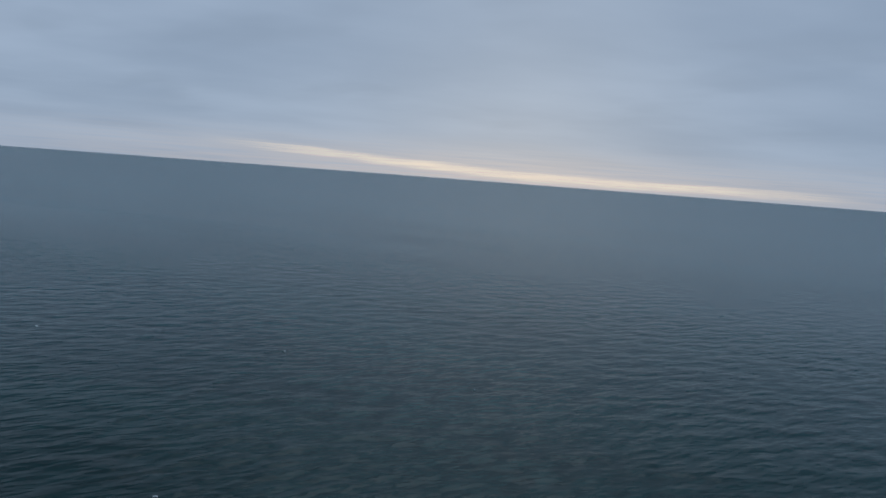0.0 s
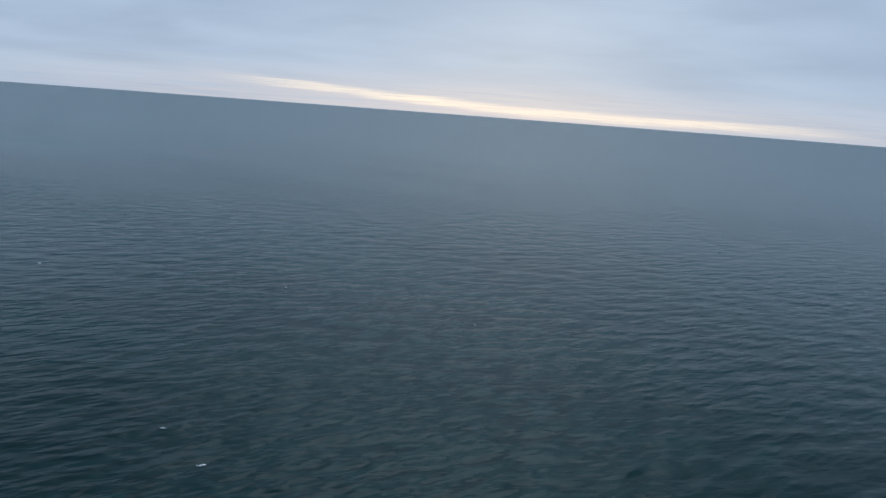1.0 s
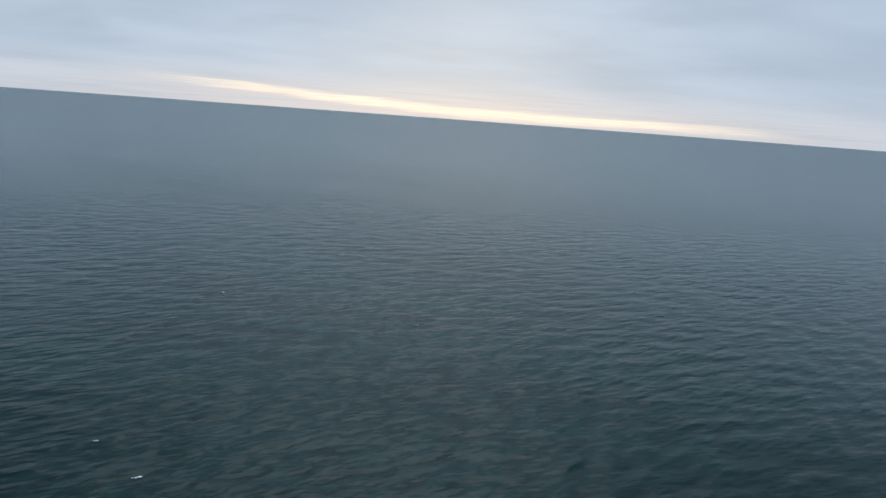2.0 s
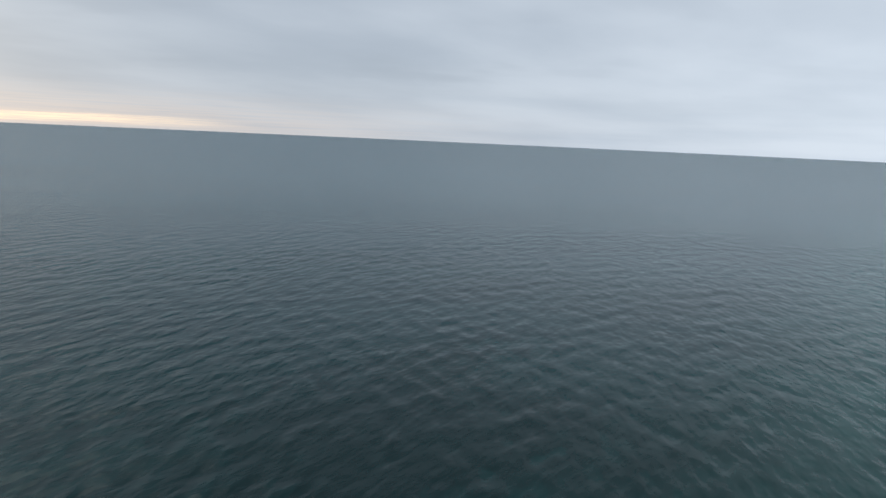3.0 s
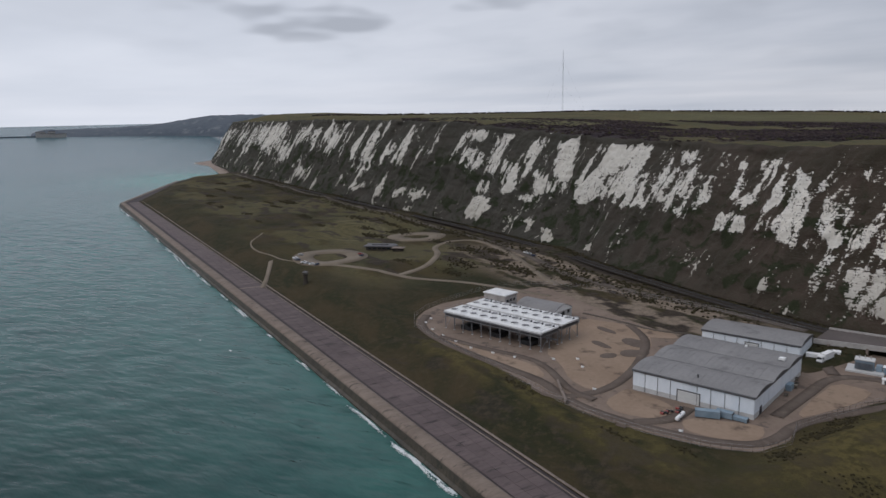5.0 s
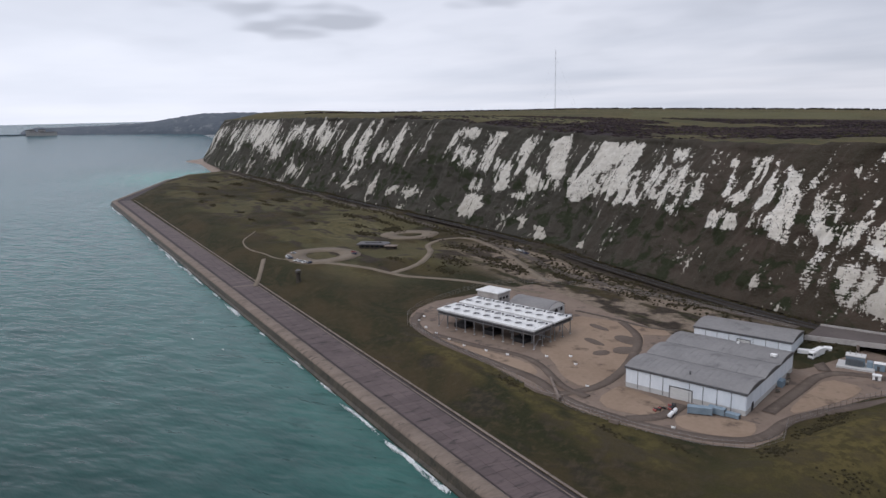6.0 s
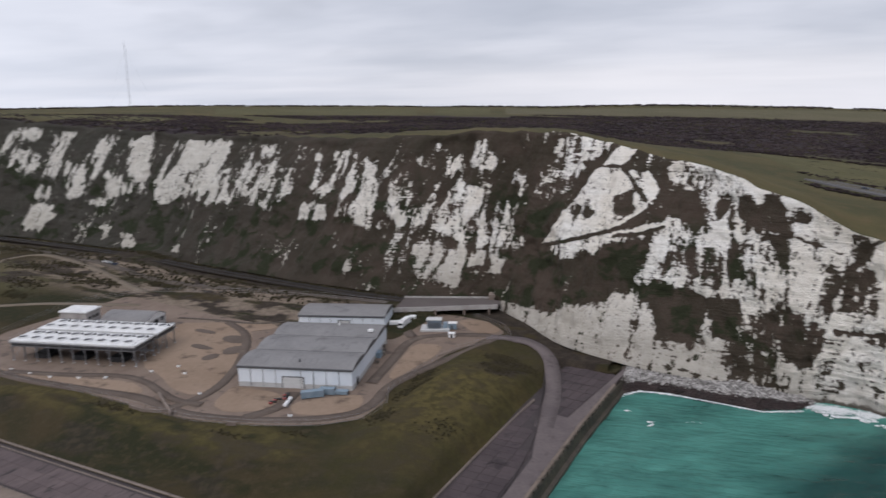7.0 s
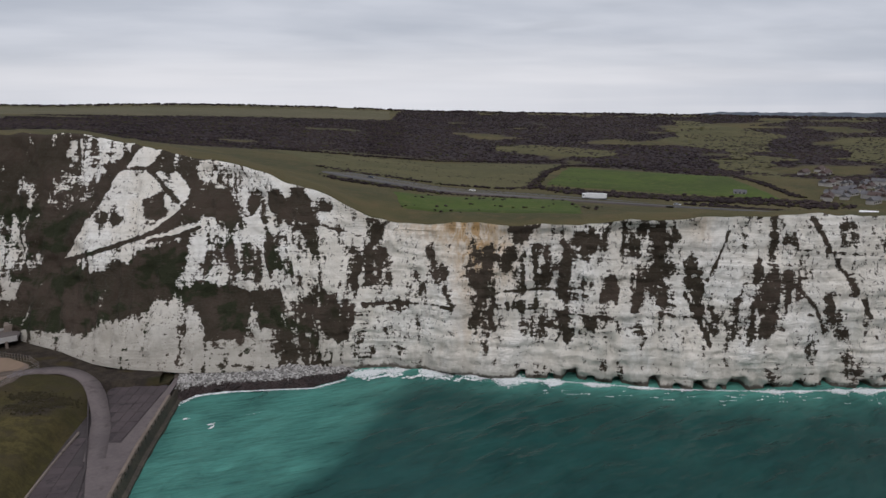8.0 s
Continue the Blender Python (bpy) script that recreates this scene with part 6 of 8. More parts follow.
def warehouse(name, x, y, turn, length, depth, eave, bays, rise, label, door, panels, side_panels):
    e = tagged(empty(name, x, y, G, turn), label, "warehouse")
    # plinth and clad walls
    base = 1.9
    for n, b in (("plinth", (0, 0, -0.6, length, 0.3, base)), ("plinth", (0, depth - 0.3, -0.6, length, depth, base)),
                 ("plinth", (0, 0.3, -0.6, 0.3, depth - 0.3, base)), ("plinth", (length - 0.3, 0.3, -0.6, length, depth - 0.3, base))):
        part(n, boxed(*b, bevel=0.03), PLINTH, e)
    wall = boxed(0.12, 0.12, base, length - 0.12, depth - 0.12, eave)
    part("wall", wall, CLADDING, e)
    lo, hi = door
    step = length / panels
    for i in range(panels):
        x0, x1 = i * step + 0.12, (i + 1) * step - 0.12
        if lo - 0.2 < x0 < hi and lo < x1 < hi + 0.2:
            continue
        part("cladding_panel", boxed(x0, -0.06, base + 0.06, x1, 0.14, eave - 0.35, bevel=0.04), CLADDING, e)
        if i:
            part("downpipe", rod(bmesh.new(), (i * step, -0.14, 0.3), (i * step, -0.14, eave - 0.2), 0.09, sides=6), TRIM, e, "grey rainwater pipe")
    sstep = depth / side_panels
    for i in range(side_panels):
        part("cladding_panel", boxed(length - 0.14, i * sstep + 0.12, base + 0.06, length + 0.06, (i + 1) * sstep - 0.12, eave - 0.35, bevel=0.04), CLADDING, e)
        part("cladding_panel", boxed(-0.06, i * sstep + 0.12, base + 0.06, 0.14, (i + 1) * sstep - 0.12, eave - 0.35, bevel=0.04), CLADDING, e)
    d = part("roller_door", boxed(lo, -0.1, -0.05, hi, 0.3, 4.6, bevel=0.03), DOORMAT, e, "pale roller shutter door, closed")
    for k in range(9):
        part("slat", boxed(lo + 0.15, -0.15, 0.3 + k * 0.46, hi - 0.15, -0.08, 0.66 + k * 0.46, bevel=0.02), DOORMAT, d)
    for b in ((lo - 0.35, -0.2, -0.1, lo, 0.3, 4.95), (hi, -0.2, -0.1, hi + 0.35, 0.3, 4.95), (lo, -0.2, 4.6, hi, 0.3, 4.95)):
        part("door_frame", boxed(*b, bevel=0.02), TRIM, e)
    span = depth / bays
    for k in range(bays):
        roof = part("roof", vault(length, span, eave, rise, k * span), ROOFING, e, "weathered grey barrel roof", smooth=False)
        for i in range(1, int(length / 2.6)):
            seam = bmesh.new()
            pts = arch(span, rise, 8)
            for (ya, za), (yb, zb) in zip(pts[:-1], pts[1:]):
                v = [seam.verts.new((i * 2.6 + dx, k * span + yy, eave + zz + 0.25 + dz)) for yy, zz in ((ya, za), (yb, zb)) for dx in (-0.05, 0.05) for dz in (0.0, 0.07)]
                seam.faces.new((v[1], v[3], v[7], v[5]))
                seam.faces.new((v[0], v[1], v[5], v[4]))
                seam.faces.new((v[2], v[6], v[7], v[3]))
            part("roof_seam", seam, ROOFING, roof)
        for gx in (-0.35, length + 0.05):
            part("gable", gable(gx, k * span, span, eave, rise), TRIM if gx > 0 else WHITE, e)
        if k:
            part("valley_gutter", boxed(-0.4, k * span - 0.25, eave - 0.2, length + 0.4, k * span + 0.25, eave + 0.34), TRIM, e)
    part("eaves_gutter", boxed(-0.45, -0.5, eave - 0.55, length + 0.45, 0.12, eave + 0.3, bevel=0.06), TRIM, e, "dark eaves gutter")
    part("verge_trim", boxed(length - 0.05, 0.0, eave - 0.6, length + 0.3, depth, eave + 0.02, bevel=0.05), TRIM, e)
    return e


big = warehouse("warehouse", -197, 200, 18.3, 46.8, 57, 8.4, 3, 1.45, "large white-clad warehouse with three grey barrel roofs", (18.5, 27.0), 9, 11)
small = warehouse("warehouse", -221, 268.5, 20.0, 43, 21, 7.0, 1, 1.5, "long white-clad store with one grey barrel roof", (20.0, 25.5), 8, 4)
vent = part("roof_vent", rod(rod(bmesh.new(), (0, 0, 0), (0, 0, 1.4), 0.28), (0, 0, 1.4), (0, 0, 1.75), 0.55, 0.1), TRIM, big, "dark roof cowl")
vent.location = (24.5, 4.0, 9.3)
part("roof_hatch", boxed(42.0, 42.0, 9.9, 44.4, 43.6, 11.0, bevel=0.08), WHITE, big, "white roof hatch")
part("roof_hatch", boxed(26.0, 50.0, 9.9, 26.9, 50.9, 10.7, bevel=0.05), WHITE, big)
part("side_door", boxed(46.7, 6.0, 0.0, 46.98, 8.2, 3.2, bevel=0.03), DARK, big, "dark steel side door")
part("lean_to", boxed(46.9, 36.0, 0.0, 49.0, 40.0, 2.6, bevel=0.05), BLUEGREY, big)


def fan_bank(e, y0, y1, length, z):
    """One bank of the cooler: a deep white deck carrying two rows of fans in rings."""
    deck = part("fan_deck", boxed(0, y0, z - 0.25, length, y1, z + 0.55, bevel=0.08), DECK, e, "white-painted fan deck")
    part("deck_edge", boxed(-0.3, y0 - 0.25, z - 0.75, length + 0.3, y0 + 0.1, z - 0.2, bevel=0.05), STEEL, e)
    part("coil", boxed(0.4, y0 + 0.4, z - 1.9, length - 0.4, y1 - 0.4, z - 0.8), COIL, e, "dark finned cooling coils")
    n = 9
    for row, (yy, shift) in enumerate(((y0 + (y1 - y0) * 0.28, 0.0), (y0 + (y1 - y0) * 0.74, 0.5))):
        for i in range(n):
            x = (i + 0.55 + shift * 0.55) * length / (n + 0.4)
            ring = bmesh.new()
            for k in range(20):
                a, b = k * math.tau / 20, (k + 1) * math.tau / 20
                v = [ring.verts.new((x + r * math.cos(t), yy + r * math.sin(t), zz)) for t in (a, b) for r, zz in ((2.15, z + 0.5), (2.0, z + 1.15), (1.82, z + 1.15), (1.85, z + 0.5))]
                for p, q in ((0, 1), (1, 2), (2, 3)):
                    ring.faces.new((v[p], v[q], v[q + 4], v[p + 4]))
            bmesh.ops.remove_doubles(ring, verts=ring.verts, dist=0.001)
            cell = part("fan_ring", ring, DECK, e, smooth=True)
            # Dark disc stands in for the opening's shade, set high to suit the view.
            shade_disc = bmesh.new()
            bmesh.ops.create_circle(shade_disc, cap_ends=True, radius=1.84, segments=20, matrix=Matrix.Translation((x, yy, z + 0.98)))
            part("fan_shade_disc", shade_disc, DARK, cell, "dark disc for the shade inside the fan ring")
            fan = bmesh.new()
            rod(fan, (x, yy, z + 0.96), (x, yy, z + 1.18), 0.3)
            for k in range(5):
                a = k * math.tau / 5 + i
                c, s = math.cos(a), math.sin(a)
                pts = [(x + c * r - s * w, yy + s * r + c * w, z + 1.10 + h * 0.7) for r, w, h in ((0.3, -0.2, -0.06), (1.7, -0.32, -0.08), (1.7, 0.32, 0.08), (0.3, 0.2, 0.06))]
                fan.faces.new([fan.verts.new(p) for p in pts])
            part("fan", fan, STEEL, cell)
            if row == 1:
                part("motor", boxed(x + 2.3, yy + 0.4, z + 0.5, x + 3.0, yy + 1.2, z + 1.3, bevel=0.06), DARK, e)
    return deck


def cooling_plant():
    e = tagged(empty("cooling_plant", -311.8, 179.8, G, 16.6), "steel-framed air cooler with white fan decks", "cooling plant")
    L, z = 61.6, 8.9
    fan_bank(e, 0, 14.7, L, z)
    fan_bank(e, 17.1, 31.8, L, z)
    for y in (0.5, 7.4, 14.2, 17.6, 24.5, 31.3):
        for i in range(11):
            x = 0.6 + i * (L - 1.2) / 10
            part("column", boxed(x - 0.17, y - 0.17, -0.3, x + 0.17, y + 0.17, z - 0.7), STEEL, e)
            part("footing", boxed(x - 0.45, y - 0.45, -0.3, x + 0.45, y + 0.45, 0.25, bevel=0.04), PLINTH, e)
    for y in (0.5, 14.2, 17.6, 31.3):
        part("beam", boxed(0.2, y - 0.15, z - 2.35, L - 0.2, y + 0.15, z - 2.0), STEEL, e)
        part("beam", boxed(0.2, y - 0.15, z - 1.0, L - 0.2, y + 0.15, z - 0.6), STEEL, e)
    for x in (0.6, L - 0.6):
        for a, b in ((0.5, 14.2), (17.6, 31.3)):
            part("beam", boxed(x - 0.14, a, z - 2.3, x + 0.14, b, z - 2.0), STEEL, e)
            part("brace", rod(bmesh.new(), (x, a, 0.2), (x, (a + b) / 2, z - 2.2), 0.1, sides=6), STEEL, e)
            part("brace", rod(bmesh.new(), (x, b, 0.2), (x, (a + b) / 2, z - 2.2), 0.1, sides=6), STEEL, e)
    for i in range(3):
        x0 = 8 + i * 19
        part("pump_skid", boxed(x0, 4, -0.1, x0 + 7, 11, 2.3, bevel=0.15), DARK, e, "dark pump skid under the deck")
        part("header_pipe", rod(bmesh.new(), (x0, 13, 2.8), (x0 + 16, 13, 2.8), 0.4), STEEL, e)
    for x in (0.3, L - 0.3):
        for y in (0.2, 14.5):
            part("handrail", rod(bmesh.new(), (x, y, z + 0.5), (x, y, z + 1.6), 0.05, sides=5), STEEL, e)
        part("handrail", rod(bmesh.new(), (x, 0.2, z + 1.6), (x, 14.5, z + 1.6), 0.05, sides=5), STEEL, e)
    return e


cooling_plant()


def plant_house():
    e = tagged(empty("plant_house", -319, 184, G, 16.6), "grey-white plant house with a flat parapet roof", "plant house")
    part("wall", boxed(-4, 38, -0.3, 11, 49, 8.6, bevel=0.06), RENDER_W, e)
    part("roof", boxed(-4.5, 37.5, 8.6, 11.5, 49.5, 9.3, bevel=0.08), WHITE, e, "white roof edge")
    part("roof_deck", boxed(-4.0, 38.0, 9.3, 11.0, 49.0, 9.42), DECK, e)
    for i in range(4):
        part("louvre", boxed(-3 + i * 3.5, 37.85, 2.0, -0.6 + i * 3.5, 38.05, 5.6, bevel=0.02), TRIM, e, "dark louvred opening")
    for i in range(3):
        part("window", boxed(10.9, 39.5 + i * 3, 5.0, 11.1, 41.3 + i * 3, 6.4, bevel=0.02), GLASS, e)
    part("duct", boxed(11.0, 41, 0, 13.5, 46, 3.4, bevel=0.1), STEEL, e)
    h = tagged(empty("arched_hall", -319, 184, G, 16.6), "barrel-roofed grey hall with a white gable", "hall")
    part("wall", boxed(20, 36.6, -0.3, 45, 53.4, 5.2, bevel=0.05), PLINTH, h)
    r = vault(25.0, 17.2, 5.2, 3.1, 36.4)
    bmesh.ops.translate(r, vec=(20, 0, 0), verts=r.verts)
    part("roof", r, ROOFING, h, "smooth grey barrel roof")
    part("gable", gable(45.0, 36.6, 16.8, 5.2, 3.0), WHITE, h, "white arched gable")
    part("gable", gable(19.7, 36.6, 16.8, 5.2, 3.0), WHITE, h)
    for y in (39.0, 44.0, 49.0):
        part("vent_opening", boxed(45.25, y, 3.0, 45.42, y + 1.8, 4.8, bevel=0.02), DARK, h)
    part("door", boxed(44.95, 42, 0.0, 45.2, 46.5, 4.0, bevel=0.02), DARK, h)
    for i, (x, y, s) in enumerate(((48, 38, 1.4), (50, 41, 1.0), (52, 45, 1.6), (47.5, 47, 1.1), (54, 40, 0.8))):
        t = tagged(empty("switch_cabinet", -319, 184, G, 16.6), "dark outdoor switch cabinet on a plinth", "cabinet", "cabinets by the hall")
        part("body", boxed(x, y, 0.2, x + s * 1.5, y + s, 0.2 + s * 1.7, bevel=0.06), DARK if i % 2 else STEEL, t)
        part("plinth", boxed(x - 0.15, y - 0.15, -0.2, x + s * 1.5 + 0.15, y + s + 0.15, 0.2), PLINTH, t)


plant_house()


# ---- loose things in the compound ----
def container(x, y, turn, length, width, height, material, label, group=""):
    e = tagged(empty("shipping_container", x, y, G + 0.2, turn), label, "container", group)
    part("body", boxed(0, 0, 0.12, length, width, height, bevel=0.06), material, e)
    n = int(length / 0.6)
    for i in range(n):
        for yy in (-0.04, width - 0.02):
            part("rib", boxed(0.25 + i * 0.6, yy, 0.3, 0.5 + i * 0.6, yy + 0.06, height - 0.2), material, e)
    for xx in (0.0, length - 0.18):
        for yy in (-0.03, width - 0.15):
            part("corner_post", boxed(xx - 0.03, yy, 0.0, xx + 0.2, yy + 0.18, height + 0.03), material, e)
    part("door", boxed(length, 0.1, 0.2, length + 0.06, width - 0.1, height - 0.1, bevel=0.02), TRIM, e)
    return e


container(-165.5, 199.4, 41, 8.5, 2.6, 2.7, BLUEGREY, "blue-grey site container before the warehouse", "site containers")
container(-162.0, 205.8, 20, 6.0, 2.5, 2.5, BLUEGREY, "blue-grey site container before the warehouse", "site containers")
container(-157.5, 208.0, 18, 6.0, 2.4, 1.5, BLUEGREY, "low blue-grey skip beside the warehouse", "site containers")


def tank(x, y, turn):
    e = tagged(empty("storage_tank", x, y, G + 0.25, turn), "white cylindrical tank on steel cradles", "tank")
    bm = rod(bmesh.new(), (0, 0, 1.1), (6.6, 0, 1.1), 0.72, sides=16)
    rod(bm, (-0.3, 0, 1.1), (0, 0, 1.1), 0.42, 0.72, 16)
    rod(bm, (6.6, 0, 1.1), (6.9, 0, 1.1), 0.72, 0.42, 16)
    part("barrel", bm, WHITE, e, smooth=False)
    for x0 in (0.9, 3.1, 5.3):
        part("cradle", boxed(x0, -0.8, -0.1, x0 + 0.4, 0.8, 0.6, bevel=0.03), STEEL, e)
    part("hatch", rod(bmesh.new(), (3.3, 0, 1.75), (3.3, 0, 2.1), 0.3, sides=10), TRIM, e)


tank(-166.0, 190.6, 112)


def skid(x, y, turn, label, group):
    """A transformer skid: white cabinet, cooling fins, bushings, low bund."""
    e = tagged(empty("transformer", x, y, G + 0.2, turn), label, "transformer", group)
    part("bund", boxed(-1, -1, -0.2, 13, 8, 0.7, bevel=0.05), PLINTH, e, "low grey bund wall")
    part("body", boxed(2, 2, 0.4, 9, 6, 4.6, bevel=0.1), BLUEGREY, e)
    for i in range(10):
        part("cooling_fin", boxed(2.2 + i * 0.68, 1.0, 0.9, 2.4 + i * 0.68, 2.0, 3.8), STEEL, e)
    part("cover", boxed(1.8, 1.6, 4.6, 9.2, 6.3, 5.1, bevel=0.06), DOORMAT, e)
    for i in range(3):
        part("bushing", rod(bmesh.new(), (3.4 + i * 2.1, 4, 5.1), (3.4 + i * 2.1, 4, 6.4), 0.22, 0.12), RENDER_W, e)
    part("control_cabinet", boxed(9.8, 2.2, 0.4, 12, 5.2, 3.2, bevel=0.08), BLUEGREY, e)
    return e


skid(-163.0, 290.0, 24, "blue-grey transformer in a low grey bund", "transformers")


def kiosk(x, y, turn, w, d, h, material, label, group="kiosks in the yard"):
    e = tagged(empty("equipment_kiosk", x, y, G + 0.1, turn), label, "kiosk", group)
    part("body", boxed(0, 0, 0.1, w, d, h, bevel=0.05), material, e)
    part("roof", boxed(-0.2, -0.2, h, w + 0.2, d + 0.2, h + 0.22, bevel=0.05), WHITE, e)
    part("door", boxed(w * 0.3, -0.06, 0.15, w * 0.3 + 1.0, 0.04, min(2.1, h - 0.3), bevel=0.02), TRIM, e)
    return e


kiosk(-152.5, 297, 24, 4.0, 3.0, 3.0, BLUEGREY, "small blue-grey equipment kiosk")
kiosk(-147.0, 286, 24, 3.0, 2.2, 2.0, WHITE, "small white equipment kiosk")
kiosk(-176.0, 300, 30, 3.0, 3.0, 2.6, WHITE, "small white equipment kiosk")


def wheel(parent, x, y, r, w):
    t = part("wheel", rod(bmesh.new(), (x, y - w / 2, r), (x, y + w / 2, r), r, sides=14), RUBBER, parent, "black tyre")
    part("rim", rod(bmesh.new(), (x, y - w / 2 - 0.02, r), (x, y + w / 2 + 0.02, r), r * 0.55, sides=10), STEEL, t)


def lorry(name, x, y, z, turn, trailer, label, material):
    """A tractor unit with a box trailer; its nose points along -x."""
    e = tagged(empty(name, x, y, z, turn), label, "lorry")
    cab = boxed(0, -1.25, 0.9, 2.3, 1.25, 3.7, bevel=0.18)
    c = part("cab", cab, material, e)
    part("windscreen", boxed(-0.03, -1.05, 2.1, 0.08, 1.05, 3.1, bevel=0.03), GLASS, c)
    part("side_window", boxed(0.4, -1.28, 2.2, 1.4, -1.2, 3.0), GLASS, c)
    part("side_window", boxed(0.4, 1.2, 2.2, 1.4, 1.28, 3.0), GLASS, c)
    part("bumper", boxed(-0.1, -1.25, 0.4, 0.5, 1.25, 0.95, bevel=0.06), TRIM, e)
    part("chassis", boxed(0.4, -0.5, 0.75, trailer + 2.6, 0.5, 1.1), DARK, e)
    part("trailer", boxed(2.7, -1.28, 1.15, 2.7 + trailer, 1.28, 4.05, bevel=0.05), WHITE, e, "white box trailer")
    part("tail_door", boxed(2.7 + trailer, -1.2, 1.25, 2.74 + trailer, 1.2, 3.95), SILVER, e)
    part("side_skirt", boxed(5.0, -1.2, 0.55, trailer - 2.0, 1.2, 1.12), SILVER, e)
    xs = (1.0, 3.6, trailer - 0.6, trailer + 0.7, trailer + 2.0) if trailer > 8 else (1.0, trailer + 1.2)
    for wx in xs:
        for wy in (-1.02, 1.02):
            wheel(e, wx, wy, 0.5, 0.42)
    return e


lorry("lorry", -174.0, 287.0, G + 0.25, 96, 7.5, "white box lorry parked beside the store", WHITE)
container(-181.5, 289.0, 30, 6.0, 2.4, 2.6, WHITE, "white site container beside the store", "white containers")


def car(x, y, z, turn, material, label, group):
    """A hatchback: lower body, glazed cabin, roof, wheels and lamps."""
    e = tagged(empty("car", x, y, z, turn), label, "car", group)
    bm = bmesh.new()
    side = [(-2.15, 0.35), (-2.2, 0.75), (-1.9, 0.95), (-0.95, 1.02), (1.9, 1.0), (2.15, 0.8), (2.15, 0.35)]
    l = [bm.verts.new((px, -0.86, pz)) for px, pz in side]
    r = [bm.verts.new((px, 0.86, pz)) for px, pz in side]
    bm.faces.new(l), bm.faces.new(r[::-1])
    for i in range(len(side)):
        j = (i + 1) % len(side)
        bm.faces.new((l[i], r[i], r[j], l[j]))
    part("body", bm, material, e)
    cab = bmesh.new()
    lo = [cab.verts.new(p) for p in ((-1.0, -0.8, 1.0), (1.8, -0.8, 0.98), (1.8, 0.8, 0.98), (-1.0, 0.8, 1.0))]
    hi = [cab.verts.new(p) for p in ((-0.2, -0.62, 1.43), (1.35, -0.62, 1.43), (1.35, 0.62, 1.43), (-0.2, 0.62, 1.43))]
    for i in range(4):
        j = (i + 1) % 4
        cab.faces.new((lo[i], lo[j], hi[j], hi[i]))
    cab.faces.new(hi)
    part("windows", cab, GLASS, e)
    part("roof", boxed(-0.22, -0.63, 1.42, 1.38, 0.63, 1.49, bevel=0.03), material, e)
    for wx in (-1.35, 1.35):
        for wy in (-0.78, 0.78):
            wheel(e, wx, wy, 0.32, 0.2)
    for wy in (-0.6, 0.6):
        part("headlight", boxed(-2.22, wy - 0.17, 0.62, -2.1, wy + 0.17, 0.78), WHITE, e)
        part("tail_light", boxed(2.08, wy - 0.14, 0.7, 2.18, wy + 0.14, 0.88), RED, e)
    return e


def on_hoe(x, y):
    return float(hoe_z(x, y))


for i, (x, y, turn, mt, c) in enumerate(((-531, 173.5, 60, WHITE, "white"), (-526, 172.5, 62, SILVER, "silver"), (-521, 172, 65, NAVY, "dark blue"), (-510, 173, 80, WHITE, "white"), (-505, 174, 85, SILVER, "silver"),
                                          (-500, 175.5, 95, WHITE, "white"), (-496, 178, 110, NAVY, "dark blue"), (-514, 221, 20, RED, "dark red"), (-507, 219, 30, NAVY, "dark blue"), (-540, 181, 40, SILVER, "silver"))):
    car(x, y, on_hoe(x, y) + 0.33, turn, mt, f"{c} hatchback parked on the gravel car park", "cars in the car park")
for i, (x, y, turn, mt, c) in enumerate(((-432, 322, 10, WHITE, "white"), (-426, 321, 8, SILVER, "silver"), (-419, 319.5, 10, NAVY, "dark blue"))):
    car(x, y, on_hoe(x, y) + 0.3, turn, mt, f"{c} car parked by the railway road", "cars by the railway")


def drums():
    rng = random.Random(4)
    for i in range(12):
        x, y = -172.5 + rng.uniform(-1.6, 1.6), 196 + i * 0.9 - 5
        e = tagged(empty("scrap_drum", x, y, G + 0.24), "rusty dark drum lying among scrap by the door", "drum", "scrap before the warehouse")
        part("barrel", rod(bmesh.new(), (-0.6, 0, 0.42), (0.6, 0.2, 0.42), 0.42, sides=10), DARK if i % 3 else RED, e)
        part("hoop", rod(bmesh.new(), (-0.05, 0.1, 0.42), (0.05, 0.12, 0.42), 0.46, sides=10), TRIM, e)
    for x, y in ((-236, 205), (-300, 172.2), (-288, 172.4), (-276, 173.5), (-264, 178), (-254, 183), (-312, 173), (-325, 176), (-242, 196), (-205, 187), (-330, 182), (-160, 186), (-227, 200)):
        e = tagged(empty("marker_block", x, y, G + 0.1), "small white concrete marker block", "block", "marker blocks")
        part("block", boxed(-0.7, -0.45, -0.1, 0.7, 0.45, 0.75, bevel=0.1), WHITE, e)
        part("cap", boxed(-0.5, -0.3, 0.75, 0.5, 0.3, 0.85, bevel=0.04), CONCRETE, e)
    for x, y, h in ((-168, 262, 1.2), (-165, 258, 0.9), (-163, 254, 1.4), (-164, 248, 0.7), (-160, 244, 1.0)):
        e = tagged(empty("pallet_stack", x, y, G + 0.24, 24), "stack of dark timber pallets beside the warehouse", "pallets", "pallets beside the warehouse")
        for k in range(int(h / 0.17)):
            part("pallet", boxed(-0.8, -0.6, k * 0.17, 0.8, 0.6, k * 0.17 + 0.13, bevel=0.02), PALE if k % 2 else TIMBER, e)


drums()


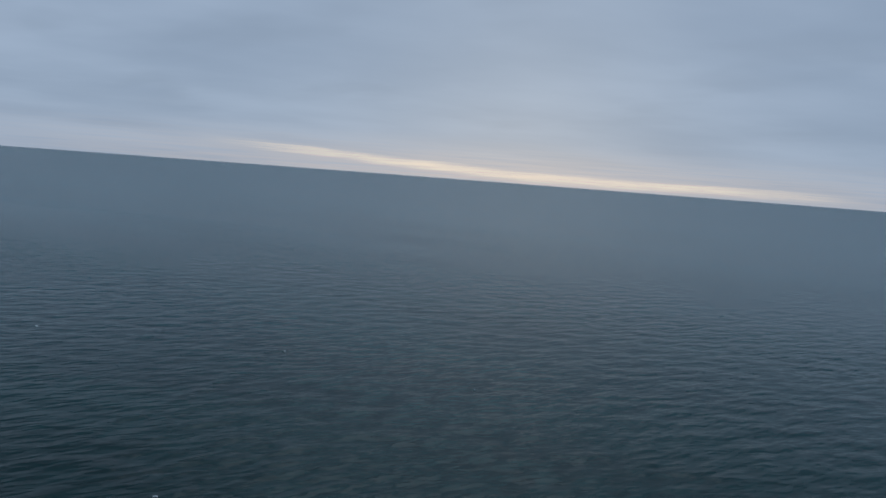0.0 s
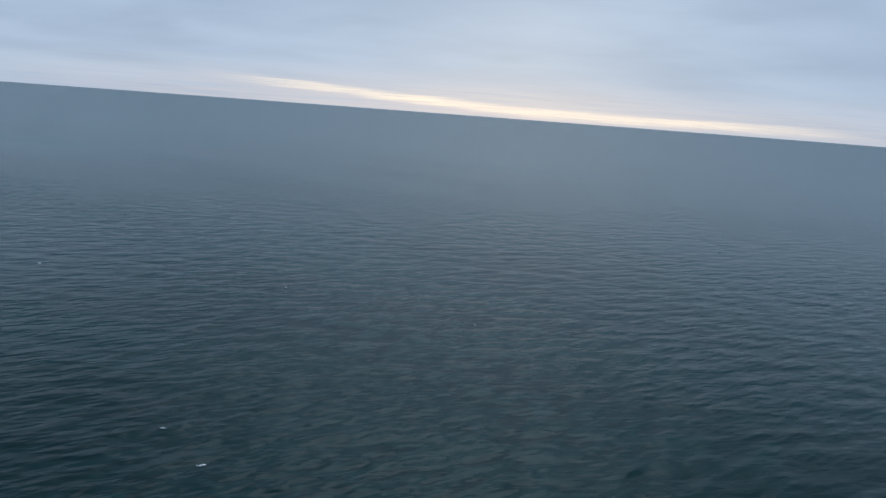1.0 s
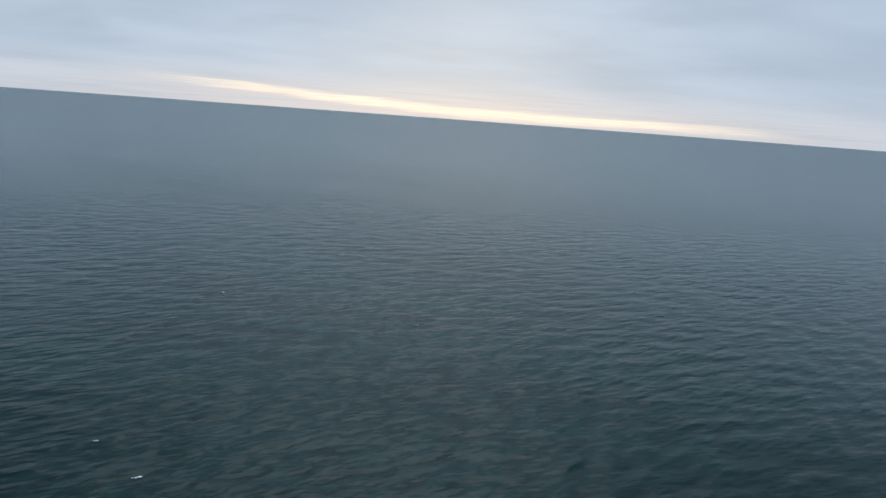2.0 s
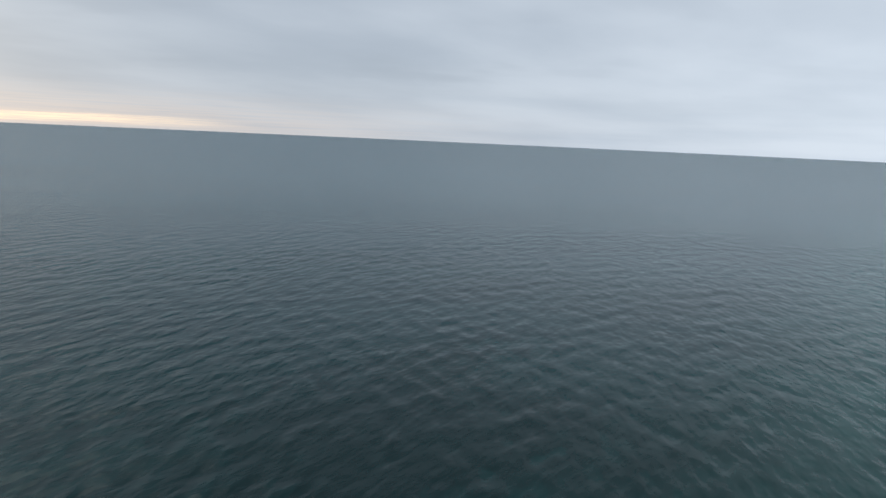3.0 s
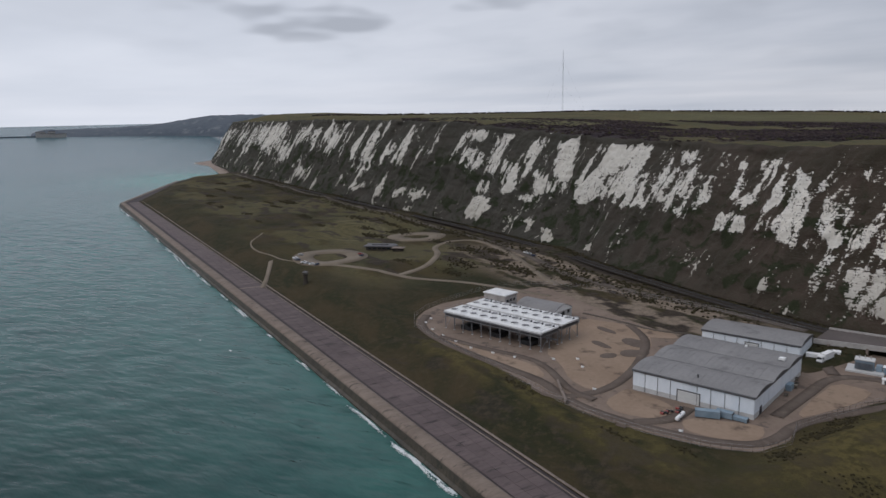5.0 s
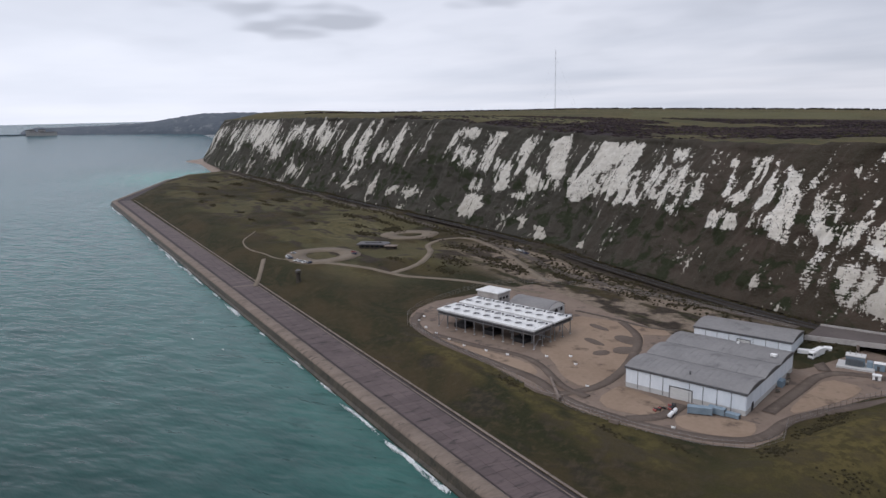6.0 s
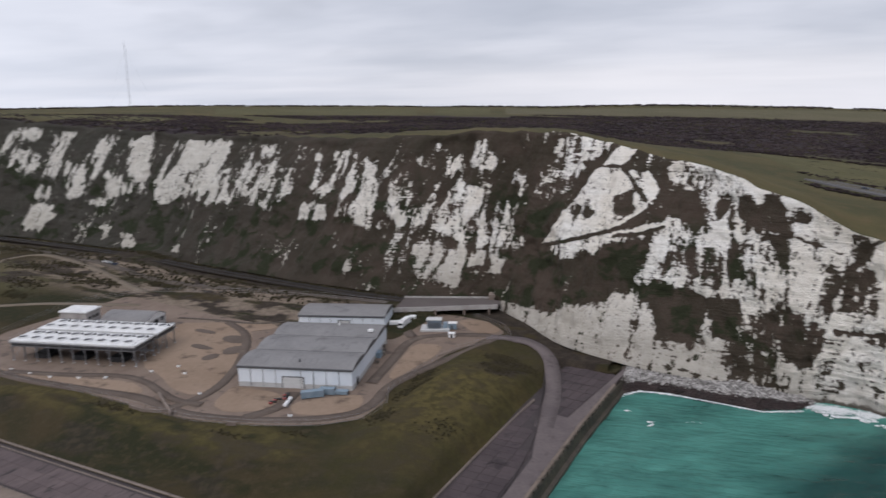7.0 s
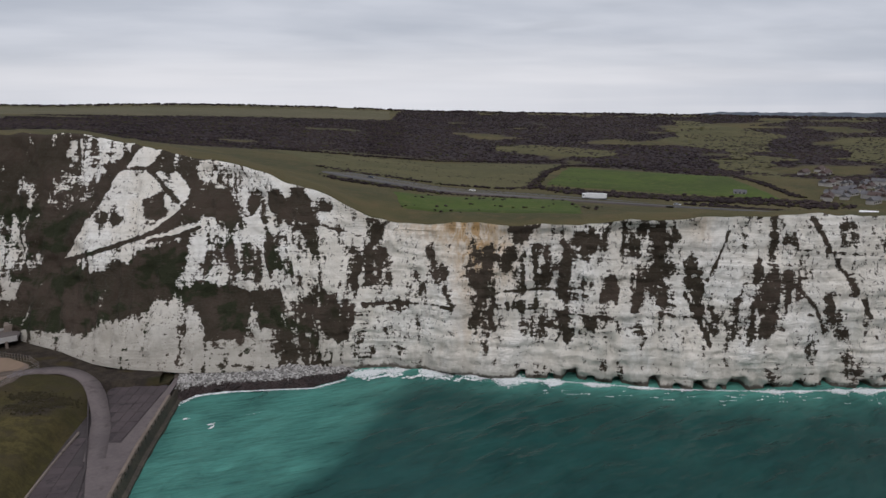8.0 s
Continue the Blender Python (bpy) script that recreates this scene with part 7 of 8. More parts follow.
def fence_run(name, line, height, spacing, label, group):
    """A palisade: posts, pales between them and two rails."""
    e = tagged(empty(name, line[0][0], line[0][1], 0.0), label, "fence", group)
    inv = Matrix.Translation((-line[0][0], -line[0][1], 0))
    pts = finely(line, spacing)
    post = bpy.data.meshes.new("post")
    b = boxed(-0.07, -0.07, -0.4, 0.07, 0.07, height, bevel=0.015)
    b.to_mesh(post)
    b.free()
    post.materials.append(CONCRETE)
    net = bmesh.new()
    for p, q in zip(pts[:-1], pts[1:]):
        zp, zq = max(on_hoe(*p), G if p[1] > 166 else 0), max(on_hoe(*q), G if q[1] > 166 else 0)
        o = new("post", post)
        o.parent = e
        o.location = (p[0] - line[0][0], p[1] - line[0][1], zp)
        for h in (0.3, height * 0.5, height - 0.15):
            rod(net, (p[0], p[1], zp + h), (q[0], q[1], zq + h), 0.035, sides=4)
    bmesh.ops.transform(net, matrix=inv, verts=net.verts)
    part("wires", net, STEEL, e, "taut steel fence wires")
    return e


fence_run("perimeter_fence", [(-362, 222), (-350, 190), (-338, 176), (-322, 167.5), (-290, 167.5), (-246, 168.5), (-209, 167.5), (-190, 168), (-166, 174.5), (-146, 184), (-134.5, 195.5), (-133, 208)], 2.6, 3.0, "post-and-wire perimeter fence round the compound", "fences")
fence_run("gate_fence", [(-133, 208), (-140, 221), (-139, 243), (-136, 272), (-123, 296), (-121, 300)], 2.6, 3.0, "post-and-wire perimeter fence round the compound", "fences")
fence_run("gate_fence", [(-121, 300), (-128, 309), (-150, 321)], 2.8, 1.6, "pale close-set fence beside the entrance lane", "fences")
fence_run("perimeter_fence", [(-362, 222), (-368, 245), (-366, 264), (-350, 288), (-300, 302), (-240, 314), (-200, 316)], 2.6, 3.4, "post-and-wire perimeter fence round the compound", "fences")


def low_walls():
    """Concrete retaining walls where the lane bends by the bank."""
    for k, (line, h) in enumerate((([(-220, 167), (-212, 166.5), (-205, 169), (-202, 172)], 2.2), ([(-176, 171), (-172.5, 172.2)], 2.4), ([(-140, 262), (-136, 274), (-131, 284)], 1.4))):
        e = tagged(empty("retaining_wall", line[0][0], line[0][1], G), "short pale concrete retaining wall at the lane edge", "wall", "retaining walls")
        for (ax, ay), (bx, by) in zip(line[:-1], line[1:]):
            d = math.hypot(bx - ax, by - ay)
            w = boxed(0, -0.25, -1.6, d, 0.25, h - 1.0, bevel=0.04)
            bmesh.ops.transform(w, matrix=pose(ax - line[0][0], ay - line[0][1], 0, 0, 0, math.degrees(math.atan2(by - ay, bx - ax))), verts=w.verts)
            part("wall_section", w, CONCRETE, e)


low_walls()


def bridge():
    """The ramp that carries the access road over the railway into the cliff."""
    e = tagged(empty("bridge", -186, 304, 0.0), "concrete road bridge over the railway with parapets", "bridge")
    o = (186.0, -304.0)
    quad = [(-188, 304), (-141, 331), (-144, 346), (-194, 326)]
    def shifted(pts):
        return [(x + o[0], y + o[1]) for x, y in pts]
    part("deck", prism(shifted(quad), 13.2, 14.1), ASPHALT, e, "worn tarmac deck")
    for a, b in ((quad[0], quad[1]), (quad[3], quad[2])):
        d = math.hypot(b[0] - a[0], b[1] - a[1])
        w = boxed(0, -0.2, 12.7, d, 0.2, 15.1, bevel=0.04)
        bmesh.ops.transform(w, matrix=pose(a[0] + o[0], a[1] + o[1], 0, 0, 0, math.degrees(math.atan2(b[1] - a[1], b[0] - a[0]))), verts=w.verts)
        part("parapet", w, RENDER_W, e)
    for t in (0.12, 0.4, 0.68, 0.92):
        for a, b in ((quad[0], quad[1]), (quad[3], quad[2])):
            x, y = a[0] * (1 - t) + b[0] * t + o[0], a[1] * (1 - t) + b[1] * t + o[1]
            part("pier", boxed(x - 0.5, y - 0.5, 8.5, x + 0.5, y + 0.5, 13.3, bevel=0.05), CONCRETE, e)
    part("portal", prism(shifted([(-150, 340), (-138, 346), (-140, 352), (-152, 346)]), 9.0, 17.0), CONCRETE, e, "pale tunnel portal in the cliff")


bridge()


# ---- things on the open grass ----
def visitor_building():
    x, y = -527, 246
    z = on_hoe(x, y)
    e = tagged(empty("visitor_centre", x, y, z, 48), "low dark timber visitor building with slate roofs", "building")
    part("wall", boxed(-12, -5, -0.8, 12, 5, 3.0, bevel=0.05), TIMBER, e)
    part("roof", prism([(-13.5, -6.5), (10, -6.5), (14, 0), (10, 6.5), (-13.5, 6.5)], 3.0, 3.8), SLATE, e, "grey shallow roof")
    part("roof_light", boxed(-8, -1.5, 3.8, 6, 1.5, 4.7, bevel=0.2), SLATE, e)
    for i in range(5):
        part("window", boxed(-10 + i * 4, -5.08, 1.0, -7.6 + i * 4, -4.9, 2.4, bevel=0.02), GLASS, e)
    k = tagged(empty("kiosk_shelter", -509, 252, on_hoe(-509, 252), 48), "small pale-roofed shelter beside the visitor building", "shelter")
    part("wall", boxed(-4, -2.5, -0.8, 4, 2.5, 2.5, bevel=0.05), TIMBER, k)
    part("roof", boxed(-5.2, -3.6, 2.5, 5.2, 3.6, 3.0, bevel=0.1), CONCRETE, k, "pale flat roof")


visitor_building()


def lookout():
    x, y = -454, 154.5
    z = on_hoe(x, y)
    e = tagged(empty("lookout_tower", x, y, z), "dark timber octagonal lookout tower with a conical cap", "tower")
    shaft = rod(bmesh.new(), (0, 0, -0.8), (0, 0, 6.2), 1.7, 1.35, 8)
    part("shaft", shaft, TIMBER, e)
    part("skirt", rod(bmesh.new(), (0, 0, -0.6), (0, 0, 1.0), 2.0, 1.7, 8), TIMBER, e)
    part("gallery", rod(bmesh.new(), (0, 0, 6.2), (0, 0, 6.6), 2.3, 2.3, 8), TIMBER, e)
    for k in range(8):
        a = (k + 0.5) * math.tau / 8
        part("post", rod(bmesh.new(), (1.8 * math.cos(a), 1.8 * math.sin(a), 6.6), (1.8 * math.cos(a), 1.8 * math.sin(a), 8.0), 0.09, sides=6), TIMBER, e)
    part("cap", rod(bmesh.new(), (0, 0, 8.0), (0, 0, 9.0), 2.1, 0.15, 8), SLATE, e, "dark conical cap")


lookout()


def bushes():
    """Dark gorse and bramble on the grass, along the railway and on the cliff foot."""
    rng = np.random.RandomState(31)
    rows = []

    def clump(x, y, rx, ry, n, size):
        for _ in range(int(n * 1.8)):
            px, py = x + rng.normal(0, 0.5) * rx, y + rng.normal(0, 0.5) * ry
            if py > float(foot_y(px)) + 3:
                continue
            s = 0.62 * size * rng.uniform(0.5, 1.2)
            rows.append((px, py, on_hoe(px, py) + s * 0.3, s))

    for x, y, rx, ry, n, s in ((-1000, 250, 22, 6, 60, 1.6), (-900, 290, 26, 8, 70, 1.7), (-760, 262, 18, 6, 50, 1.4), (-820, 215, 14, 5, 34, 1.3), (-700, 300, 24, 7, 60, 1.5), (-640, 285, 14, 6, 36, 1.4),
                               (-560, 332, 30, 8, 90, 1.6), (-480, 300, 22, 10, 70, 1.5), (-440, 270, 18, 10, 60, 1.3), (-420, 250, 14, 6, 40, 1.2), (-400, 290, 26, 8, 80, 1.5), (-370, 310, 24, 6, 70, 1.4),
                               (-470, 236, 12, 4, 30, 1.2), (-600, 270, 20, 7, 60, 1.6), (-1150, 300, 30, 8, 60, 1.8), (-590, 300, 9, 7, 40, 1.5), (-320, 318, 30, 5, 70, 1.3), (-260, 320, 30, 4, 60, 1.2),
                               (-109, 258, 6, 9, 400, 0.68), (-102, 268, 5, 5, 180, 0.64), (-114, 272, 7, 4, 200, 0.68), (-129, 231, 3, 3, 30, 0.7), (-128, 196, 5, 6, 46, 0.9), (-132, 222, 3, 9, 60, 0.9), (-134, 240, 3, 8, 50, 0.9), (-104, 196, 6, 8, 30, 0.7), (-225, 164, 10, 2, 36, 0.8),
                               (-948, 199, 9, 2, 40, 1.4), (-903, 203, 10, 3, 50, 1.5), (-917, 268, 14, 3, 60, 1.6), (-606, 300, 9, 10, 120, 1.5), (-650, 312, 30, 3, 90, 1.2), (-1250, 285, 30, 6, 40, 1.6), (-940, 330, 60, 6, 70, 1.5), (-680, 250, 12, 3, 26, 1.3), (-740, 205, 10, 3, 22, 1.2), (-870, 262, 16, 4, 34, 1.5), (-960, 205, 14, 3, 26, 1.3),
                               (-1060, 225, 20, 4, 36, 1.6), (-1120, 255, 24, 4, 40, 1.6), (-530, 300, 10, 4, 34, 1.3), (-460, 312, 18, 5, 60, 1.4), (-430, 296, 16, 4, 50, 1.2), (-350, 300, 20, 5, 60, 1.3), (-290, 300, 20, 4, 50, 1.1),
                               (-640, 330, 40, 5, 70, 1.6), (-800, 325, 50, 6, 80, 1.6), (-250, 310, 20, 3, 40, 1.1), (-170, 166, 8, 2, 24, 0.7), (-150, 176, 6, 2, 22, 0.7)):
        clump(x, y, rx, ry, n, s)
    for _ in range(3000):                                       # scrub belt under the cliff
        x = rng.uniform(-1300, -170)
        y = float(foot_y(x)) - rng.uniform(-3, 7) if rng.rand() < 0.6 else float(foot_y(x)) - rng.uniform(20, 34)
        s = rng.uniform(0.5, 1.3)
        rows.append((x, y, on_hoe(x, y) + s * 0.3, s))
    r = np.array(rows)
    tagged(lumps("bushes", r[:, :3], r[:, 3], BUSH, 0.7, 6), "dark gorse and bramble clumps on rough grass", "bushes", kind="stuff")


bushes()

# ---- fields, woods, road and houses behind the cliffs ----
def field(name, corners, material, label, lift=0.6, n=28, m=16, wobble=6.0):
    """A field between four corners, lying on the land."""
    (a, b, c, d) = [np.array(p, float) for p in corners]
    u, w = np.meshgrid(np.linspace(0, 1, n), np.linspace(0, 1, m))
    xy = (a[None, None] * ((1 - u) * (1 - w))[..., None] + b[None, None] * (u * (1 - w))[..., None] + c[None, None] * (u * w)[..., None] + d[None, None] * ((1 - u) * w)[..., None])
    xy[..., 0] += (rough(xy[..., 0] / 40, xy[..., 1] / 40, 2, 17) - 0.5) * wobble
    xy[..., 1] += (rough(xy[..., 0] / 40, xy[..., 1] / 40, 2, 18) - 0.5) * wobble
    z = np.vectorize(land_z)(xy[..., 0], xy[..., 1]) + lift
    rim = np.zeros_like(z)
    rim[0], rim[-1], rim[:, 0], rim[:, -1] = 1, 1, 1, 1
    return tagged(sheet(name, np.concatenate([xy, (z - rim * (lift + 0.8))[..., None]], -1), material), label, "field", kind="structure")


def at(az, r):
    return (r * math.sin(radians(az)), r * math.cos(radians(az)))


field("pasture", [(172, 566), (335, 476), (384, 640), (250, 735)], PASTURE, "bright green pasture in the valley")
field("pasture", [(34, 352), (118, 312), (150, 425), (34, 430)], PASTURE, "green pasture on the cliff top")
field("meadow", [(-6, 566), (146, 520), (266, 770), (-60, 740)], MEADOW, "dull green meadow beyond the road")
field("stubble_field", [at(-23, 1150), at(5.4, 1290), at(5.4, 1545), at(-23, 1500)], STUBBLE, "pale brown stubble field near the skyline")
field("stubble_field", [at(-45, 960), at(-29, 1040), at(-29, 1330), at(-45, 1300)], MEADOW, "pale green field near the skyline")
field("meadow", [at(-28, 1060), at(-23.5, 1130), at(-23.5, 1480), at(-28, 1430)], MEADOW, "pale green field near the skyline")
field("meadow", [at(26, 1050), at(33, 940), at(34, 1250), at(27, 1500)], MEADOW, "pale green clearing in the scrub", wobble=70.0)
field("meadow", [at(31, 800), at(36, 730), at(34, 960), at(30, 1020)], MEADOW, "pale green clearing in the scrub", wobble=70.0)
field("meadow", [at(12, 900), at(21, 880), at(22, 960), at(14, 985)], MEADOW, "pale green clearing in the scrub", wobble=70.0)
field("meadow", [at(38, 950), at(45, 900), at(46, 1150), at(38, 1250)], MEADOW, "pale green clearing in the scrub", wobble=70.0)
field("meadow", [at(-62, 900), at(-50, 760), at(-46, 860), at(-60, 1050)], MEADOW, "pale winter field behind the brow")

ROAD = [(6, 541), (24, 529), (44, 515), (92, 478), (150, 456), (190, 425), (214, 390), (250, 350), (300, 318)]
ribbon("trunk_road", ROAD, 38.0, TARMAC, land_z, 0.9, 6.0, "grey dual carriageway crossing the valley", "road", cross=5)
for off in (-8.6, 8.6):
    ribbon("lane_marking", [(x + off * 0.45, y + off * 0.9) for x, y in ROAD], 0.12, STUBBLE, land_z, 1.15, 6.0, "thin white lane marking", "marking", cross=2)
ribbon("central_reserve", ROAD, 1.6, STUBBLE, land_z, 1.2, 6.0, "grassy central reserve with a barrier", "verge", cross=2)
ribbon("slip_road", [(44, 500), (100, 452), (140, 428), (168, 396), (182, 360)], 6.0, ASPHALT, land_z, 0.9, 6.0, "narrow grey slip road", "road")

lorry("articulated_lorry", 166, 452, land_z(172, 447) + 1.0, -33, 13.4, "white articulated lorry driving on the dual carriageway", WHITE)
for x, y, turn, mt, c in ((97, 480, -35, WHITE, "white"), (206, 398, 120, SILVER, "silver"), (30, 521, 145, NAVY, "dark blue")):
    car(x, y, land_z(x, y) + 1.0, turn, mt, f"{c} car on the dual carriageway", "cars on the road")


def woods():
    """Leafless scrub woodland, hedges and skyline trees, as many small crowns."""
    rng = np.random.RandomState(77)
    rows, pale = [], []

    def scatter(n, az0, az1, r0, r1, size, keep=0.42, into=rows):
        # keep: how much of the area stays open
        az, r = np.radians(rng.uniform(az0, az1, n)), np.sqrt(rng.uniform(r0 ** 2, r1 ** 2, n))
        x, y = r * np.sin(az), r * np.cos(az)
        ok = scrub_mask(x, y) > 0.5
        for px, py in zip(x[ok], y[ok]):
            if not on_land(px, py):
                continue
            s = size * (0.4 + 1.5 * rng.rand() ** 2)
            into.append((px, py, land_z(px, py) + s * 0.02, s))

    scatter(22000, -46, -20, 520, 980, 1.25)
    scatter(8000, -64, -46, 620, 1000, 1.4)
    scatter(28000, -22, 6, 560, 1250, 1.3)
    scatter(46000, 3, 46, 780, 1680, 1.5)
    scatter(2600, 24, 46, 560, 800, 2.0)
    # skyline trees and copses
    for _ in range(2600):
        a = rng.uniform(-70, 46)
        if grain(np.array(a / 1.7), np.array(0.5), 3) < 0.12:
            continue
        r = rng.uniform(1540, 1680)
        x, y = at(a, r)
        if not on_land(x, y):
            continue
        s = rng.uniform(1.4, 4.2)
        rows.append((x, y, land_z(x, y) + s * 0.3, s))

    def hedge(line, gap, size, wide=2.0):
        for x, y in finely(line, gap):
            for _ in range(6):
                px, py = x + rng.normal(0, wide), y + rng.normal(0, wide)
                s = 0.55 * size * rng.uniform(0.5, 1.3)
                rows.append((px, py, land_z(px, py) + s * 0.4, s))

    hedge([(160, 556), (205, 660), (250, 742), (320, 742), (392, 650), (372, 560), (352, 490)], 3.5, 2.6)
    hedge([(166, 545), (215, 515), (275, 490), (330, 466), (350, 440)], 2.2, 3.4, 6.0)
    hedge([(175, 520), (230, 490), (290, 462), (330, 430)], 2.2, 3.2, 7.0)
    hedge([(-8, 580), (60, 560), (130, 528), (160, 548)], 4.0, 2.4, 3.0)
    hedge([(-60, 745), (100, 775), (255, 785)], 4.0, 2.8, 4.0)
    hedge([(240, 440), (262, 405), (290, 370)], 2.5, 2.8, 6.0)
    hedge([(2, 490), (20, 478), (44, 466), (70, 456)], 1.6, 2.2, 5.0)
    hedge([(18, 552), (60, 526), (100, 492), (150, 472)], 2.4, 1.8, 1.5)
    hedge([(40, 470), (80, 448), (120, 432)], 5.0, 1.6, 2.0)
    for _ in range(700):
        u, w = rng.rand(2)
        px, py = -6 + 230 * u, 560 + 190 * w
        if rough(np.array(px / 25), np.array(py / 12), 2, 6) > 0.56:
            s = rng.uniform(0.5, 1.2)
            rows.append((px, py, land_z(px, py) + 0.5, s))
    for _ in range(120):
        px, py = rng.uniform(34, 140), rng.uniform(330, 425)
        if rough(np.array(px / 18), np.array(py / 7), 2, 9) > 0.56:
            s = rng.uniform(0.5, 1.3)
            rows.append((px, py, land_z(px, py) + 0.8, s))
    r = np.array(rows)
    tagged(lumps("woodland", r[:, :3], r[:, 3], SCRUB, 0.5, 15, True), "leafless brown scrub, hedges and copses on the downs", "woodland", kind="stuff")


woods()


def house(x, y, turn, w, d, h, roof_material, label, chimney=True):
    z = land_z(x, y)
    e = tagged(empty("house", x, y, z, turn), label, "house", "houses in the valley")
    part("wall", boxed(-w / 2, -d / 2, -1.5, w / 2, d / 2, h, bevel=0.05), RENDER_W, e)
    bm = bmesh.new()
    o = 0.5
    v = [bm.verts.new(p) for p in ((-w / 2 - o, -d / 2 - o, h - 0.2), (w / 2 + o, -d / 2 - o, h - 0.2), (w / 2 + o, d / 2 + o, h - 0.2), (-w / 2 - o, d / 2 + o, h - 0.2), (-w / 2 - o, 0, h + d * 0.42), (w / 2 + o, 0, h + d * 0.42))]
    for f in ((0, 1, 5, 4), (2, 3, 4, 5), (0, 4, 3), (1, 2, 5), (3, 2, 1, 0)):
        bm.faces.new([v[i] for i in f])
    r = part("roof", bm, roof_material, e)
    if chimney:
        part("chimney", boxed(w * 0.25, -0.5, h + d * 0.2, w * 0.25 + 0.9, 0.5, h + d * 0.42 + 1.2), ROOFTILE, r)
    for i in range(max(2, int(w / 3))):
        for zz in ((0.9, 3.5) if h > 4.5 else (0.9,)):
            x0 = -w / 2 + 0.8 + i * 3
            if x0 + 1.4 < w / 2:
                part("window", boxed(x0, -d / 2 - 0.06, zz, x0 + 1.4, -d / 2 + 0.05, zz + 1.3, bevel=0.02), GLASS, e)
    return e


rng_h = random.Random(9)
for i in range(42):
    r, az = rng_h.uniform(590, 740), rng_h.uniform(37.2, 43.5)
    x, y = at(az, r)
    w = rng_h.choice((6, 7, 8, 10, 13))
    house(x, y, rng_h.choice((28, 34, 40, 46, 124)), w, 5.4, rng_h.choice((2.4, 3.2, 3.8)), SLATE if i % 3 else ROOFTILE, "terrace of pale houses with pitched roofs" if w > 9 else "small pale house with a pitched roof")
for i, (x, y, w) in enumerate(((470, 650, 26), (486, 640, 30), (498, 664, 24))):
    house(x, y, 38, w * 0.7, 7.0, 2.6, ROOFTILE, "long low red-brown roofed building", False)
for i, (x, y, turn, w) in enumerate(((318, 514, -32, 9),)):
    house(x, y, turn, w, 5.0, 1.7, SLATE, "low farm shed at the edge of the pasture", False)
house(313, 371, -30, 9, 4, 2.6, WHITE, "long white low building by the brow", False)


# ---- far marks ----
def mast():
    r = 1400.0
    x, y = at(-50.45, r)
    z = land_z(x, y) - 1.0
    top = 120.0 + r * math.tan(radians(4.6)) - z
    e = tagged(empty("radio_mast", x, y, z), "tall slender guyed lattice radio mast", "mast")
    for k in range(3):
        a = k * math.tau / 3
        part("leg", rod(bmesh.new(), (0.9 * math.cos(a), 0.9 * math.sin(a), 0), (0.75 * math.cos(a), 0.75 * math.sin(a), top * 0.93), 0.075, sides=5), STEEL, e)
    for i in range(int(top * 0.93 / 4)):
        for k in range(3):
            a, b = k * math.tau / 3, (k + 1) * math.tau / 3
            part("lattice_bar", rod(bmesh.new(), (0.88 * math.cos(a), 0.88 * math.sin(a), i * 4), (0.88 * math.cos(b), 0.88 * math.sin(b), i * 4 + 4), 0.035, sides=4), STEEL, e)
    part("spire", rod(bmesh.new(), (0, 0, top * 0.92), (0, 0, top), 0.25, 0.12), STEEL, e)
    for k in range(3):
        a = k * math.tau / 3 + 0.4
        for f in (0.45, 0.85):
            part("guy_wire", rod(bmesh.new(), (0, 0, top * f), (50 * math.cos(a), 50 * math.sin(a), -4), 0.04, sides=4), STEEL, e)


mast()


